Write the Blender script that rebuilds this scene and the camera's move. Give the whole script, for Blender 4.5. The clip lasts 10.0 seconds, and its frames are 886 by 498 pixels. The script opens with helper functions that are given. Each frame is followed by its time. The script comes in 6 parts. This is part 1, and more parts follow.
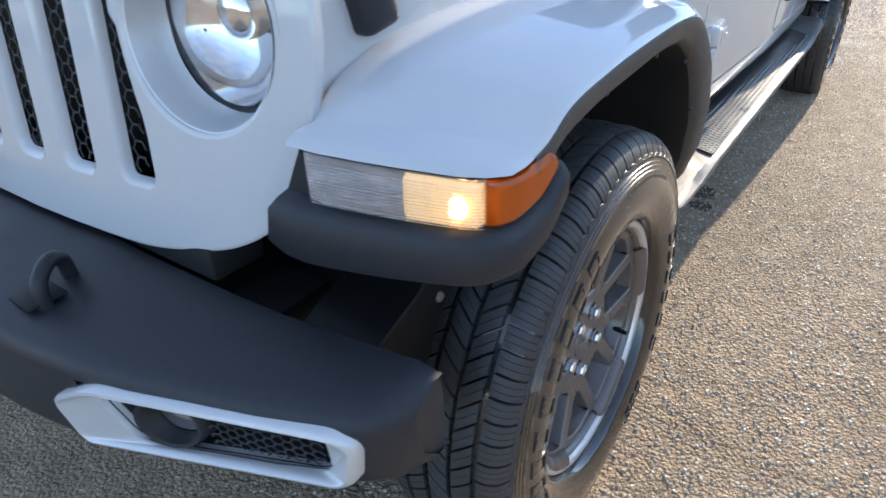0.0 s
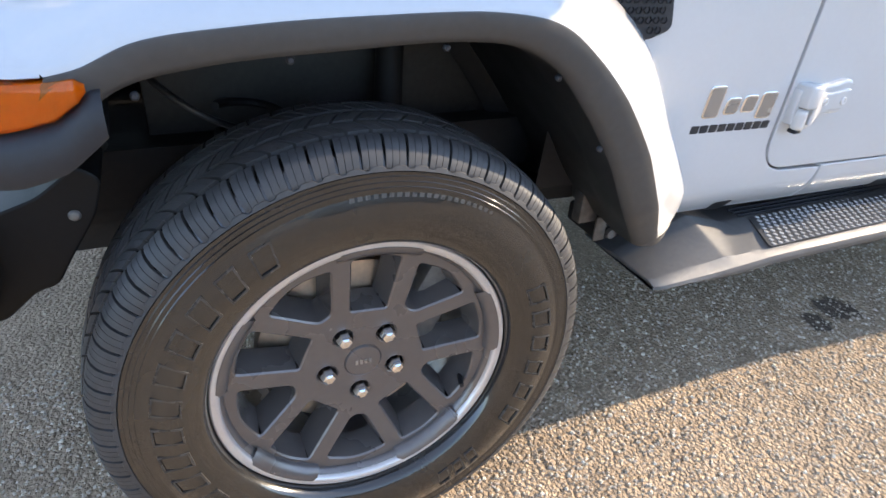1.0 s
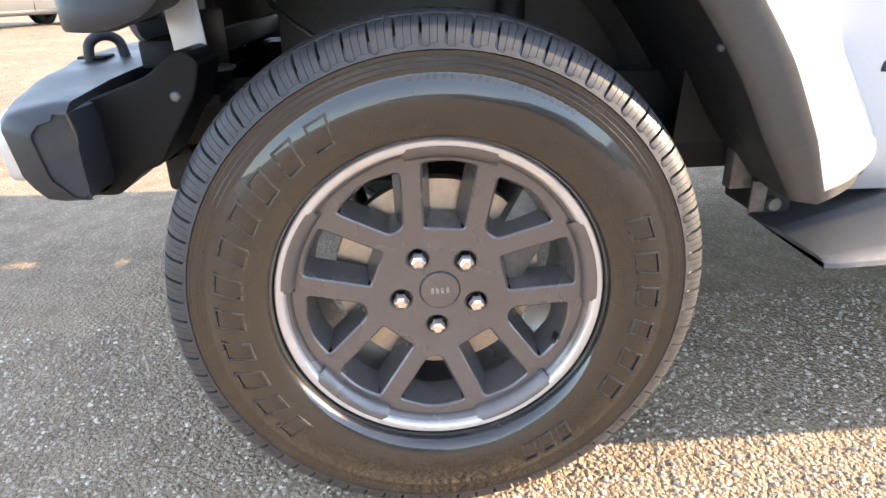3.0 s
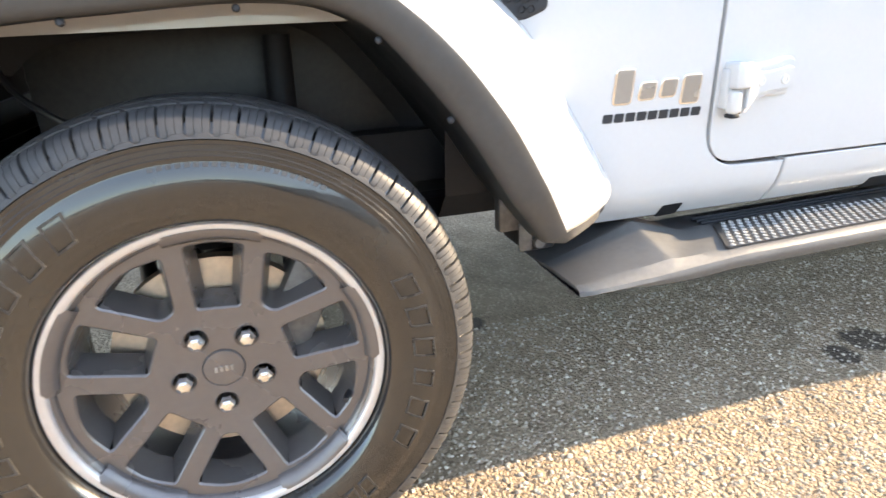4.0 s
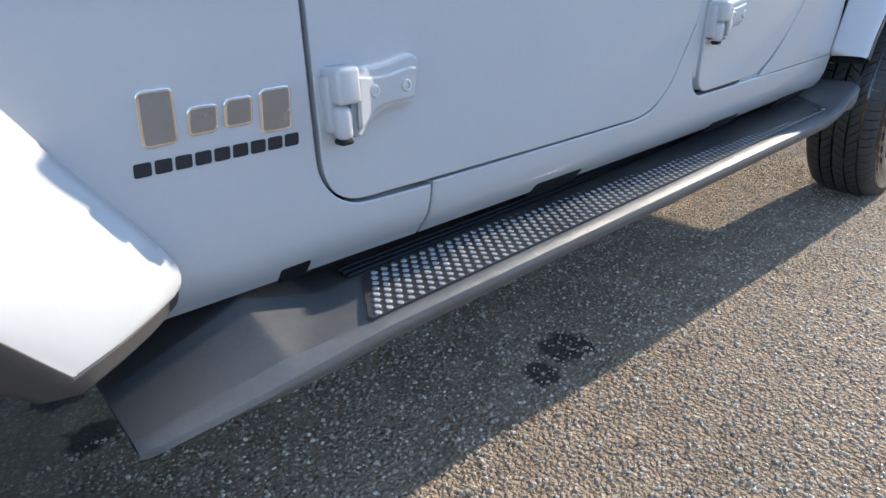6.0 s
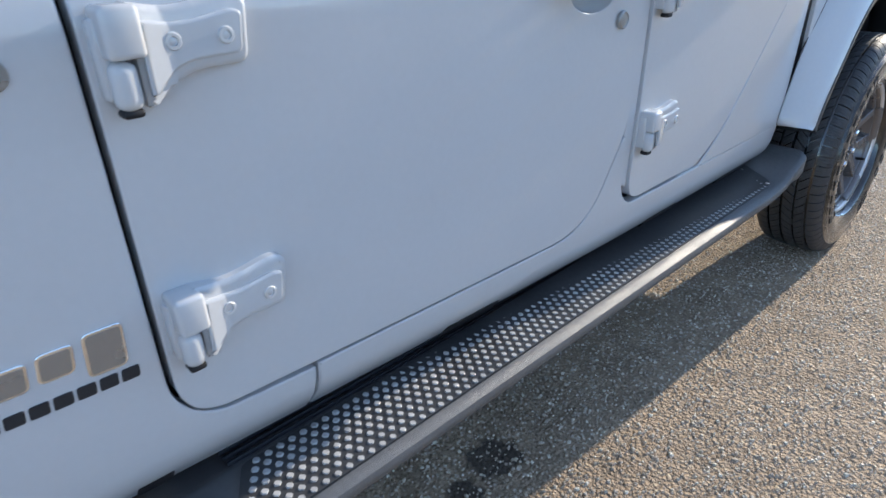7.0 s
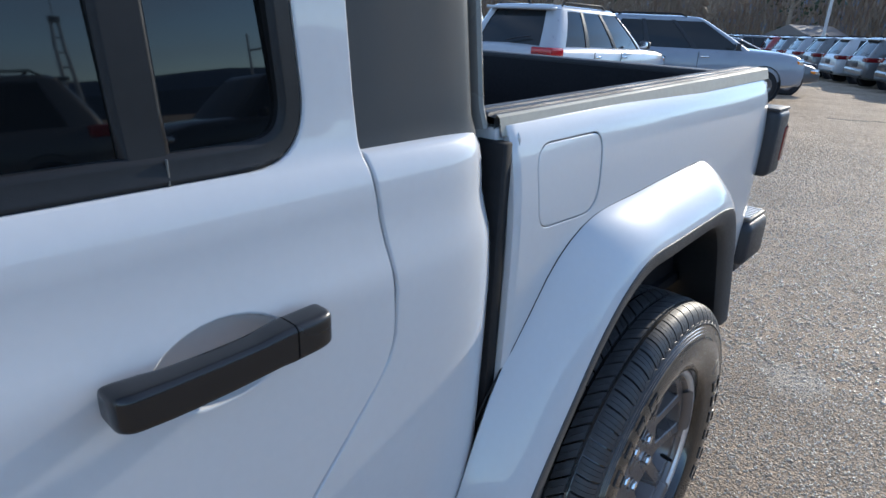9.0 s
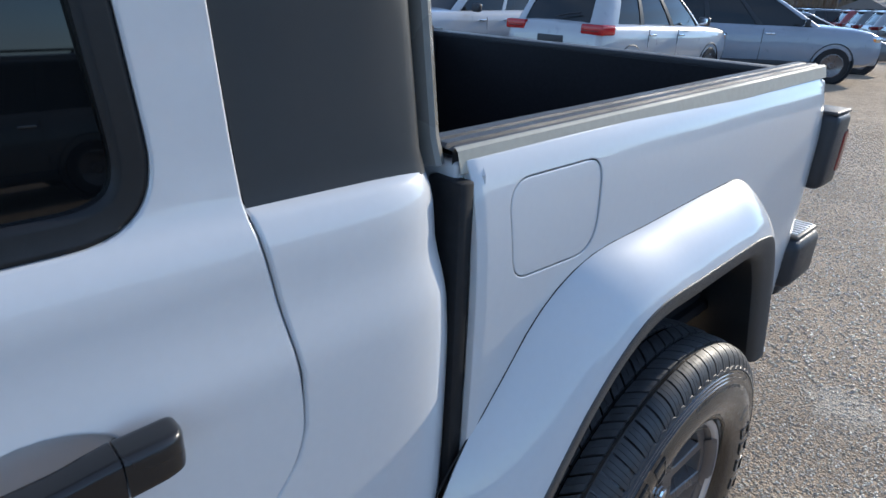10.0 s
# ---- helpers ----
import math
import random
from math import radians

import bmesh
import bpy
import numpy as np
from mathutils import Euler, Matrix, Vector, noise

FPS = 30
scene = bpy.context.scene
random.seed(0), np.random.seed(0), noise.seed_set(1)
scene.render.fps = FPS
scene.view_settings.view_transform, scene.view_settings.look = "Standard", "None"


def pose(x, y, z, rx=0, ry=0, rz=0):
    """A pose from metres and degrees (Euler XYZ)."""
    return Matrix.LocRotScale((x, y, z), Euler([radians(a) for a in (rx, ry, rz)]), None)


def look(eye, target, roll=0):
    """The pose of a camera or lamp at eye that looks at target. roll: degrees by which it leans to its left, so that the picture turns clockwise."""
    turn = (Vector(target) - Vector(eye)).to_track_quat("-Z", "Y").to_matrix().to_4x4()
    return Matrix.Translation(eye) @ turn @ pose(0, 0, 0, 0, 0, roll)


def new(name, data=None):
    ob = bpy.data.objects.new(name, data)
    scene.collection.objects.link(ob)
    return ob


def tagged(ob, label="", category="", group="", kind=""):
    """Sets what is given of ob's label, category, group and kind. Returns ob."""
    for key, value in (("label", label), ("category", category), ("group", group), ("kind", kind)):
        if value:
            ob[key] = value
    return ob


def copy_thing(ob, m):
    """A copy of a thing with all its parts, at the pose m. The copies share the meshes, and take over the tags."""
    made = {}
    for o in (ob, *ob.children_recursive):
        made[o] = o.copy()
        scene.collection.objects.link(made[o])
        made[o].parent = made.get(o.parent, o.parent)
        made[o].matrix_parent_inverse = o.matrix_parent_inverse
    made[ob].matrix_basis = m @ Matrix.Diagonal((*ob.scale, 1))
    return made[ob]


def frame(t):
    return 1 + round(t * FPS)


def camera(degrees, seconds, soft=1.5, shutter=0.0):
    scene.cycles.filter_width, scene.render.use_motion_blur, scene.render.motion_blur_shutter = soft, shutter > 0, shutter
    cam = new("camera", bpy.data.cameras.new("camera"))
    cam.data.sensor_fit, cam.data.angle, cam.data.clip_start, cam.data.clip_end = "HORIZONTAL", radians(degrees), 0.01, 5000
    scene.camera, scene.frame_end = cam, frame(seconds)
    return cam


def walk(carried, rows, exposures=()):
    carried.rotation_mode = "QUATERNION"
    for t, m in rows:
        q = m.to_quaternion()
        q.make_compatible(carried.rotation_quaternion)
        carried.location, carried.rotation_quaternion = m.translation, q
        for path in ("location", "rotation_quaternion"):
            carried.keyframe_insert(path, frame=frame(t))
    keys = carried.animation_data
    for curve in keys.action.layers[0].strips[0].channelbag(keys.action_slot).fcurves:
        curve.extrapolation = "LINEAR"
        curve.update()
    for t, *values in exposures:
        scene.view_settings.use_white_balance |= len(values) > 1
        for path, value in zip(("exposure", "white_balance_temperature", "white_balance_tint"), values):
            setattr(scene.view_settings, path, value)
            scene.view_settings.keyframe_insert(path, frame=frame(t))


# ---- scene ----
cam = camera(71.8, 10.0, shutter=0.1)
PATH = [
    (0, (1.194, -0.897, 1.162), (0.169, 0.49, 0.15), -2.8),
    (0.2, (1.309, -0.775, 1.171), (0.255, 0.56, 0.117), -0.8),
    (0.5, (1.483, -0.58, 1.143), (0.297, 0.643, 0.097), 1.7),
    (1, (1.624, -0.244, 1.097), (0.077, 0.518, 0.085), 4.3),
    (1.5, (1.662, 0.005, 1.007), (-0.112, 0.26, 0.12), 1.8),
    (2, (1.702, 0.035, 0.884), (-0.132, 0.117, 0.09), -0.9),
    (2.2, (1.708, 0.015, 0.851), (-0.134, 0.064, 0.074), -1.7),
    (3.3, (1.725, -0.052, 0.844), (-0.107, 0.105, 0.056), -1.3),
    (3.5, (1.753, -0.025, 0.806), (-0.112, 0.155, 0.107), -2.3),
    (4, (1.762, 0.087, 0.906), (-0.019, 0.644, 0.185), -2.6),
    (4.5, (1.675, 0.369, 0.913), (0.037, 1.304, 0.246), -3.9),
    (5, (1.527, 0.533, 0.911), (0.051, 1.69, 0.215), -3.6),
    (5.2, (1.507, 0.542, 0.909), (0.076, 1.736, 0.182), -3.1),
    (6.3, (1.509, 0.573, 0.906), (0.127, 1.742, 0.057), -2.6),
    (6.5, (1.513, 0.603, 0.961), (0.133, 1.771, 0.104), -2.5),
    (7, (1.446, 0.817, 1.156), (0.133, 2.027, 0.255), -2.1),
    (7.3, (1.366, 1.05, 1.186), (0.097, 2.337, 0.329), -3.8),
    (7.5, (1.302, 1.288, 1.266), (0.118, 2.619, 0.358), -0.2),
    (7.8, (1.278, 1.612, 1.321), (0.15, 3.01, 0.443), 0.8),
    (8, (1.273, 1.783, 1.351), (0.137, 3.214, 0.536), 0.3),
    (8.5, (1.216, 2.101, 1.38), (0.032, 3.537, 0.647), 1.7),
    (9, (1.27, 2.264, 1.386), (0.05, 3.677, 0.667), 2.4),
    (9.5, (1.303, 2.35, 1.396), (0.053, 3.716, 0.641), 2.3),
    (10, (1.235, 2.481, 1.426), (-0.076, 3.767, 0.632), 2.1),
]
EXPOSURES = [(0.0, 1.58, 6700, 9), (0.5, 1.82, 6850, 10), (1.0, 2.14, 7150, 12), (2.0, 2.84, 7850, 15), (3.5, 2.78, 8100, 14), (4.0, 2.88, 8250, 11), (4.5, 1.74, 6650, 12), (5.0, 1.40, 6200, 8), (6.5, 1.42, 6250, 8), (7.5, 1.24, 6050, 7), (8.5, 1.08, 5950, 7), (10.0, 1.04, 5950, 7)]
walk(cam, [(t, look(eye, target, roll)) for t, eye, target, roll in PATH], EXPOSURES)

# ---- exposure, world and sun ----
SUN_WAY = Vector((0.058, 1.0, 0.345)).normalized()
world = bpy.data.worlds.new("sky")
scene.world = world
world.use_nodes = True
wn = world.node_tree.nodes
sky = wn.new("ShaderNodeTexSky")
sky.sky_type = "NISHITA"
sky.sun_disc = False
sky.sun_elevation = math.asin(SUN_WAY.z)
sky.sun_rotation = math.atan2(SUN_WAY.x, SUN_WAY.y)
sky.air_density, sky.dust_density, sky.ozone_density = 1.0, 0.1, 3.0
sky.altitude = 1500
wn["Background"].inputs["Strength"].default_value = 0.15
# thin streaks of high cloud over the whole sky
wtc, wmap, streak = wn.new("ShaderNodeTexCoord"), wn.new("ShaderNodeMapping"), wn.new("ShaderNodeTexNoise")
wmap.inputs["Scale"].default_value = (1.4, 1.4, 7.0)
streak.inputs["Scale"].default_value, streak.inputs["Detail"].default_value = 2.2, 6
cover, mixsky = wn.new("ShaderNodeMapRange"), wn.new("ShaderNodeMix")
cover.inputs["From Min"].default_value, cover.inputs["From Max"].default_value = 0.40, 0.70
cover.inputs["To Min"].default_value, cover.inputs["To Max"].default_value = 0.10, 0.55
mixsky.data_type = "RGBA"
mixsky.inputs["B"].default_value = (2.7, 3.0, 3.7, 1)
for a, b in ((wtc.outputs["Generated"], wmap.inputs["Vector"]), (wmap.outputs["Vector"], streak.inputs["Vector"]), (streak.outputs["Fac"], cover.inputs["Value"]), (cover.outputs[0], mixsky.inputs["Factor"]), (sky.outputs[0], mixsky.inputs["A"]), (mixsky.outputs["Result"], wn["Background"].inputs["Color"])):
    world.node_tree.links.new(a, b)
sun = new("sun", bpy.data.lights.new("sun", "SUN"))
sun.data.energy, sun.data.angle, sun.data.color = 2.8, radians(0.55), (1.0, 0.86, 0.69)
sun.matrix_world = look(SUN_WAY * 40, (0, 0, 0))

# ---- materials ----
MATS = {}


def pbr(name, col, rough=0.5, metal=0.0, var=0.12, scale=6.0, fine=90.0, bump=0.0, bump_scale=300.0, coat=0.0, ior=1.5, rough_var=0.08):
    """A surface with two scales of colour variation, uneven gloss and fine relief."""
    if name in MATS:
        return MATS[name]
    m = bpy.data.materials.new(name)
    m.use_nodes = True
    nt = m.node_tree
    b = nt.nodes["Principled BSDF"]
    tc = nt.nodes.new("ShaderNodeTexCoord")
    big, small = nt.nodes.new("ShaderNodeTexNoise"), nt.nodes.new("ShaderNodeTexNoise")
    big.inputs["Scale"].default_value, small.inputs["Scale"].default_value = scale, fine
    big.inputs["Detail"].default_value = 5
    for n in (big, small):
        nt.links.new(tc.outputs["Object"], n.inputs["Vector"])
    add = nt.nodes.new("ShaderNodeMath")
    add.operation = "ADD"
    nt.links.new(big.outputs["Fac"], add.inputs[0])
    nt.links.new(small.outputs["Fac"], add.inputs[1])
    rng = nt.nodes.new("ShaderNodeMapRange")
    rng.inputs["From Min"].default_value, rng.inputs["From Max"].default_value = 0.6, 1.4
    rng.inputs["To Min"].default_value, rng.inputs["To Max"].default_value = 1 - var, 1 + var
    nt.links.new(add.outputs[0], rng.inputs["Value"])
    mul = nt.nodes.new("ShaderNodeVectorMath")
    mul.operation = "SCALE"
    mul.inputs[0].default_value = col
    nt.links.new(rng.outputs[0], mul.inputs["Scale"])
    nt.links.new(mul.outputs[0], b.inputs["Base Color"])
    rr = nt.nodes.new("ShaderNodeMapRange")
    rr.inputs["From Min"].default_value, rr.inputs["From Max"].default_value = 0.3, 0.7
    rr.inputs["To Min"].default_value, rr.inputs["To Max"].default_value = max(rough - rough_var, 0.02), min(rough + rough_var, 1)
    nt.links.new(big.outputs["Fac"], rr.inputs["Value"])
    nt.links.new(rr.outputs[0], b.inputs["Roughness"])
    b.inputs["Metallic"].default_value, b.inputs["IOR"].default_value = metal, ior
    b.inputs["Coat Weight"].default_value, b.inputs["Coat Roughness"].default_value = coat, 0.04
    if bump:
        grain = nt.nodes.new("ShaderNodeTexNoise")
        grain.inputs["Scale"].default_value = bump_scale
        nt.links.new(tc.outputs["Object"], grain.inputs["Vector"])
        bn = nt.nodes.new("ShaderNodeBump")
        bn.inputs["Strength"].default_value, bn.inputs["Distance"].default_value = bump, 0.002
        nt.links.new(grain.outputs["Fac"], bn.inputs["Height"])
        nt.links.new(bn.outputs[0], b.inputs["Normal"])
    MATS[name] = m
    return m


def glow(name, col, strength):
    m = pbr(name, col, 0.4)
    b = m.node_tree.nodes["Principled BSDF"]
    b.inputs["Emission Color"].default_value, b.inputs["Emission Strength"].default_value = (*col, 1), strength
    return m


def glass(name, col, rough=0.02, transmission=1.0, ior=1.45):
    m = pbr(name, col, rough, var=0.03, rough_var=0.01, ior=ior)
    m.node_tree.nodes["Principled BSDF"].inputs["Transmission Weight"].default_value = transmission
    return m


WHITE = pbr("white_paint", (0.545, 0.552, 0.562), 0.42, var=0.02, coat=1.0, rough_var=0.04)
WHITE.node_tree.nodes["Principled BSDF"].inputs["Specular IOR Level"].default_value = 0.2
BLACK = pbr("black_moulded_plastic", (0.023, 0.025, 0.030), 0.44, var=0.15, bump=0.25, bump_scale=900, ior=1.42)
FLAREPL = pbr("flare_lip_plastic", (0.058, 0.056, 0.055), 0.5, var=0.12, bump=0.25, bump_scale=1100)
HANDLE = pbr("handle_satin_black", (0.012, 0.012, 0.013), 0.24, var=0.12, bump=0.05, bump_scale=900)
GREYPL = pbr("grey_grained_plastic", (0.034, 0.035, 0.039), 0.55, var=0.15, bump=0.4, bump_scale=700, ior=1.42)
MATM = pbr("tread_mat_rubber", (0.046, 0.046, 0.047), 0.34, var=0.2)
STEPPL = pbr("step_plastic", (0.100, 0.101, 0.102), 0.48, var=0.16, bump=0.35, bump_scale=900, ior=1.6)
DARK = pbr("underbody_black", (0.013, 0.013, 0.015), 0.6, var=0.3, ior=1.4)
CAVITY = pbr("liner_felt_black", (0.014, 0.014, 0.015), 0.62, var=0.3, ior=1.35)
LINER = pbr("liner_plastic_black", (0.016, 0.016, 0.017), 0.40, var=0.3, scale=9, bump=0.3, bump_scale=260)
HARDTOP = pbr("hardtop_grey", (0.025, 0.026, 0.028), 0.36, var=0.06, bump=0.10, bump_scale=1600, ior=1.36)
RUBBER = pbr("tyre_rubber", (0.0115, 0.011, 0.0105), 0.22, var=0.16, scale=9, bump=0.08, bump_scale=500, coat=1.0, ior=1.5, rough_var=0.10)
# same rubber made lighter: glints on the raised marks put into the colour
MARKM = pbr("glint_toned_marks", (0.040, 0.038, 0.036), 0.30, var=0.3, scale=40)
TREADM = pbr("tread_rubber", (0.042, 0.042, 0.044), 0.52, var=0.25, scale=20)
# near black: deep shade behind the bumper is put into the colour
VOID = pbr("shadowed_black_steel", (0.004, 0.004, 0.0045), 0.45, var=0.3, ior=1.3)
INNERW = pbr("inner_fender_grey", (0.030, 0.028, 0.026), 0.5, var=0.35, scale=7)
ALLOY = pbr("granite_alloy", (0.165, 0.150, 0.145), 0.28, metal=0.55, var=0.06, bump=0.08, bump_scale=1500)
BRIGHT = pbr("machined_rim", (0.66, 0.63, 0.61), 0.40, metal=0.6, var=0.06)
CHROME = pbr("chrome", (0.82, 0.82, 0.82), 0.08, metal=1.0, var=0.03, rough_var=0.04)
STEEL = pbr("brake_steel", (0.55, 0.47, 0.38), 0.42, metal=0.9, var=0.2, scale=12)
CASTIRON = pbr("cast_iron", (0.16, 0.15, 0.14), 0.6, metal=0.6, var=0.3, scale=30)
SILVER = pbr("satin_silver_trim", (0.62, 0.63, 0.64), 0.38, metal=0.35, var=0.03)
GREYBADGE = pbr("pewter_badge", (0.36, 0.36, 0.355), 0.28, metal=0.7, var=0.04)
AMBER = glass("amber_lens", (0.86, 0.22, 0.008), 0.08, 0.7)
AMBERPAINT = pbr("amber_reflector", (0.78, 0.26, 0.03), 0.2, var=0.15, scale=30, bump=0.4, bump_scale=150)
CLEAR = glass("clear_lens", (0.98, 0.98, 0.98), 0.02, 1.0, 1.38)
GLASS = pbr("tinted_glass", (0.004, 0.0045, 0.005), 0.02, var=0.02, rough_var=0.01, ior=1.52)
DEEPRED = pbr("dark_red_lens", (0.15, 0.010, 0.012), 0.12, var=0.1)
REDLENS = pbr("red_lens", (0.36, 0.012, 0.016), 0.12, var=0.1)
TRIM = pbr("window_seal", (0.012, 0.012, 0.013), 0.40, var=0.15, bump=0.12, bump_scale=1800, ior=1.36)
REFLECT = pbr("lamp_reflector", (0.52, 0.47, 0.46), 0.16, metal=0.6, var=0.25, scale=38, bump=1.0, bump_scale=55)
BULB = glow("bulb_lit", (1.0, 0.58, 0.20), 3.2)
LITREF = glow("lit_amber_bowl", (0.85, 0.60, 0.34), 0.22)
# worn studs, paled further to hold the sun's glint in the colour
STUDM = pbr("tread_stud_worn_glint", (0.40, 0.40, 0.395), 0.32, metal=0.15, var=0.25)
BEDM = pbr("bed_liner_black", (0.013, 0.013, 0.015), 0.65, var=0.3, ior=1.25)
CORNERGREY = pbr("satin_grey_corner", (0.16, 0.157, 0.145), 0.30, var=0.06)
# pale colour stands for sun glare on the cap's black plastic
RAILGLARE = pbr("rail_strip_glare", (0.33, 0.32, 0.27), 0.65, var=0.10, bump=0.1, bump_scale=1500)

# ---- mesh helpers ----


def mk(name, verts, faces, mat, parent=None, label="", side=1, sharp=35.0, normals=None, weld=False):
    """One mesh object from points and faces; side -1 mirrors it across the car's middle."""
    if side < 0:
        normals = None if normals is None else [(-n[0], n[1], n[2]) for n in normals]
        verts = [(-v[0], v[1], v[2]) for v in verts]
        faces = [tuple(reversed(f)) for f in faces]
    me = bpy.data.meshes.new(name)
    me.from_pydata([tuple(v) for v in verts], [], faces)
    me.polygons.foreach_set("use_smooth", [True] * len(me.polygons))
    bm = bmesh.new()
    bm.from_mesh(me)
    if weld:
        bmesh.ops.remove_doubles(bm, verts=bm.verts, dist=1e-5)
    if normals is None:
        bmesh.ops.recalc_face_normals(bm, faces=bm.faces)
    lim = radians(sharp)
    for e in bm.edges:
        if normals is None and len(e.link_faces) == 2 and e.calc_face_angle(0) > lim:
            e.smooth = False
    bm.to_mesh(me)
    bm.free()
    if normals is not None:
        me.normals_split_custom_set_from_vertices([tuple(n) for n in normals])
    me.materials.append(mat)
    ob = new(name, me)
    if parent is not None:
        ob.parent = parent
    if label:
        tagged(ob, label)
    return ob


def part(name, bm, mat, parent=None, label="", side=1, sharp=35.0):
    bm.verts.index_update()
    v = [tuple(p.co) for p in bm.verts]
    f = [tuple(p.index for p in q.verts) for q in bm.faces]
    bm.free()
    return mk(name, v, f, mat, parent, label, side, sharp)


def thing(name, label, category, group="", at=(0, 0, 0)):
    e = new(name)
    e.location = at
    return tagged(e, label, category, group)


def lerp_table(table):
    xs, ys = [p[0] for p in table], [p[1] for p in table]
    return lambda v: float(np.interp(v, xs, ys))


def catmull(pts, n):
    """n points along a smooth line through pts, by even parameter."""
    p = np.array(pts, float)
    d = np.r_[0, np.cumsum(np.sqrt(np.linalg.norm(np.diff(p, axis=0), axis=1)))]
    m = np.gradient(p, d, axis=0)
    out = []
    for s in np.linspace(0, d[-1], n):
        k = min(np.searchsorted(d, s, side="right") - 1, len(d) - 2)
        h = d[k + 1] - d[k]
        u = (s - d[k]) / h
        out.append((2 * u**3 - 3 * u**2 + 1) * p[k] + (u**3 - 2 * u**2 + u) * h * m[k] + (3 * u**2 - 2 * u**3) * p[k + 1] + (u**3 - u**2) * h * m[k + 1])
    return np.array(out)


def loft(rows, closed=False, caps=False):
    """Faces between rows of equally many points. closed: each row is a ring."""
    n = len(rows[0])
    verts = [tuple(p) for r in rows for p in r]
    faces = []
    for a in range(len(rows) - 1):
        for b in range(n if closed else n - 1):
            c = (b + 1) % n
            faces.append((a * n + b, a * n + c, (a + 1) * n + c, (a + 1) * n + b))
    if caps and closed:
        faces.append(tuple(range(n))[::-1])
        faces.append(tuple((len(rows) - 1) * n + k for k in range(n)))
    return verts, faces


def rbox(bm, c, s, r=0.005, seg=2, m=None):
    """A box with rounded edges added to bm."""
    got = bmesh.ops.create_cube(bm, size=1.0)["verts"]
    for v in got:
        v.co = Vector((v.co.x * s[0], v.co.y * s[1], v.co.z * s[2]))
    edges = list({e for v in got for e in v.link_edges})
    res = bmesh.ops.bevel(bm, geom=edges, offset=min(r, min(s) * 0.45), segments=seg, profile=0.5, affect="EDGES")
    vs = {v for f in res["faces"] for v in f.verts} | {v for v in got if v.is_valid}
    for v in vs:
        v.co = (m @ v.co if m else v.co) + Vector(c)
    return bm


def box(name, c, s, mat, parent=None, label="", r=0.005, m=None, seg=2, side=1):
    return part(name, rbox(bmesh.new(), c, s, r, seg, m), mat, parent, label, side)


def tube(pts, radius, seg=10, caps=True):
    """A round bar along pts."""
    pts = [Vector(p) for p in pts]
    rows, up = [], Vector((0.31, 0.2, 0.93))
    for k, p in enumerate(pts):
        d = (pts[min(k + 1, len(pts) - 1)] - pts[max(k - 1, 0)]).normalized()
        a = d.cross(up).normalized()
        b = d.cross(a)
        rad = radius[k] if isinstance(radius, (list, tuple)) else radius
        rows.append([p + rad * (math.cos(t) * a + math.sin(t) * b) for t in np.linspace(0, 2 * math.pi, seg, endpoint=False)])
    return loft(rows, True, caps)


def lathe(profile, seg=96, o=(0, 0, 0)):
    """Profile of (x, r) turned round the x axis."""
    rows = []
    for k in range(seg):
        a = 2 * math.pi * k / seg
        rows.append([(o[0] + x, o[1] + r * math.cos(a), o[2] + r * math.sin(a)) for x, r in profile])
    rows.append(rows[0])
    n = len(profile)
    verts = [p for r in rows[:-1] for p in r]
    faces = []
    for a in range(seg):
        b = (a + 1) % seg
        for k in range(n - 1):
            faces.append((a * n + k, a * n + k + 1, b * n + k + 1, b * n + k))
    return verts, faces


def rounded(pts, radii, seg=6):
    """A closed outline with rounded corners."""
    if not isinstance(radii, (list, tuple)):
        radii = [radii] * len(pts)
    out, n = [], len(pts)
    for k in range(n):
        p = np.array(pts[k], float)
        a, b = np.array(pts[k - 1], float) - p, np.array(pts[(k + 1) % n], float) - p
        la, lb = np.linalg.norm(a), np.linalg.norm(b)
        r = min(radii[k], la * 0.49, lb * 0.49)
        if r < 1e-4:
            out.append(tuple(p))
            continue
        s, e = p + a / la * r, p + b / lb * r
        for u in np.linspace(0, 1, seg + 1):
            out.append(tuple((1 - u) ** 2 * s + 2 * u * (1 - u) * p + u * u * e))
    return out


def sheet(outline, holes=(), cuts_u=(), cuts_v=(), lip=0.0):
    """A flat filled outline with holes in (u, v), cut along lines; the rim verts are returned as well."""
    bm = bmesh.new()
    edges = []
    for loop in (outline, *holes):
        vs = [bm.verts.new((0, u, v)) for u, v in loop]
        edges += [bm.edges.new((vs[k], vs[(k + 1) % len(vs)])) for k in range(len(vs))]
    bmesh.ops.triangle_fill(bm, use_beauty=True, use_dissolve=False, edges=edges, normal=(1, 0, 0))
    if lip:
        bmesh.ops.inset_region(bm, faces=bm.faces[:], thickness=lip, use_boundary=True, use_even_offset=True)
    rim = {v for e in bm.edges if len(e.link_faces) == 1 for v in e.verts}
    for no, vals in (((0, 1, 0), cuts_u), ((0, 0, 1), cuts_v)):
        for c in vals:
            bmesh.ops.bisect_plane(bm, geom=bm.verts[:] + bm.edges[:] + bm.faces[:], plane_co=Vector(no) * c, plane_no=no, dist=1e-5)
    rim = {v for e in bm.edges if len(e.link_faces) == 1 for v in e.verts}
    return bm, rim


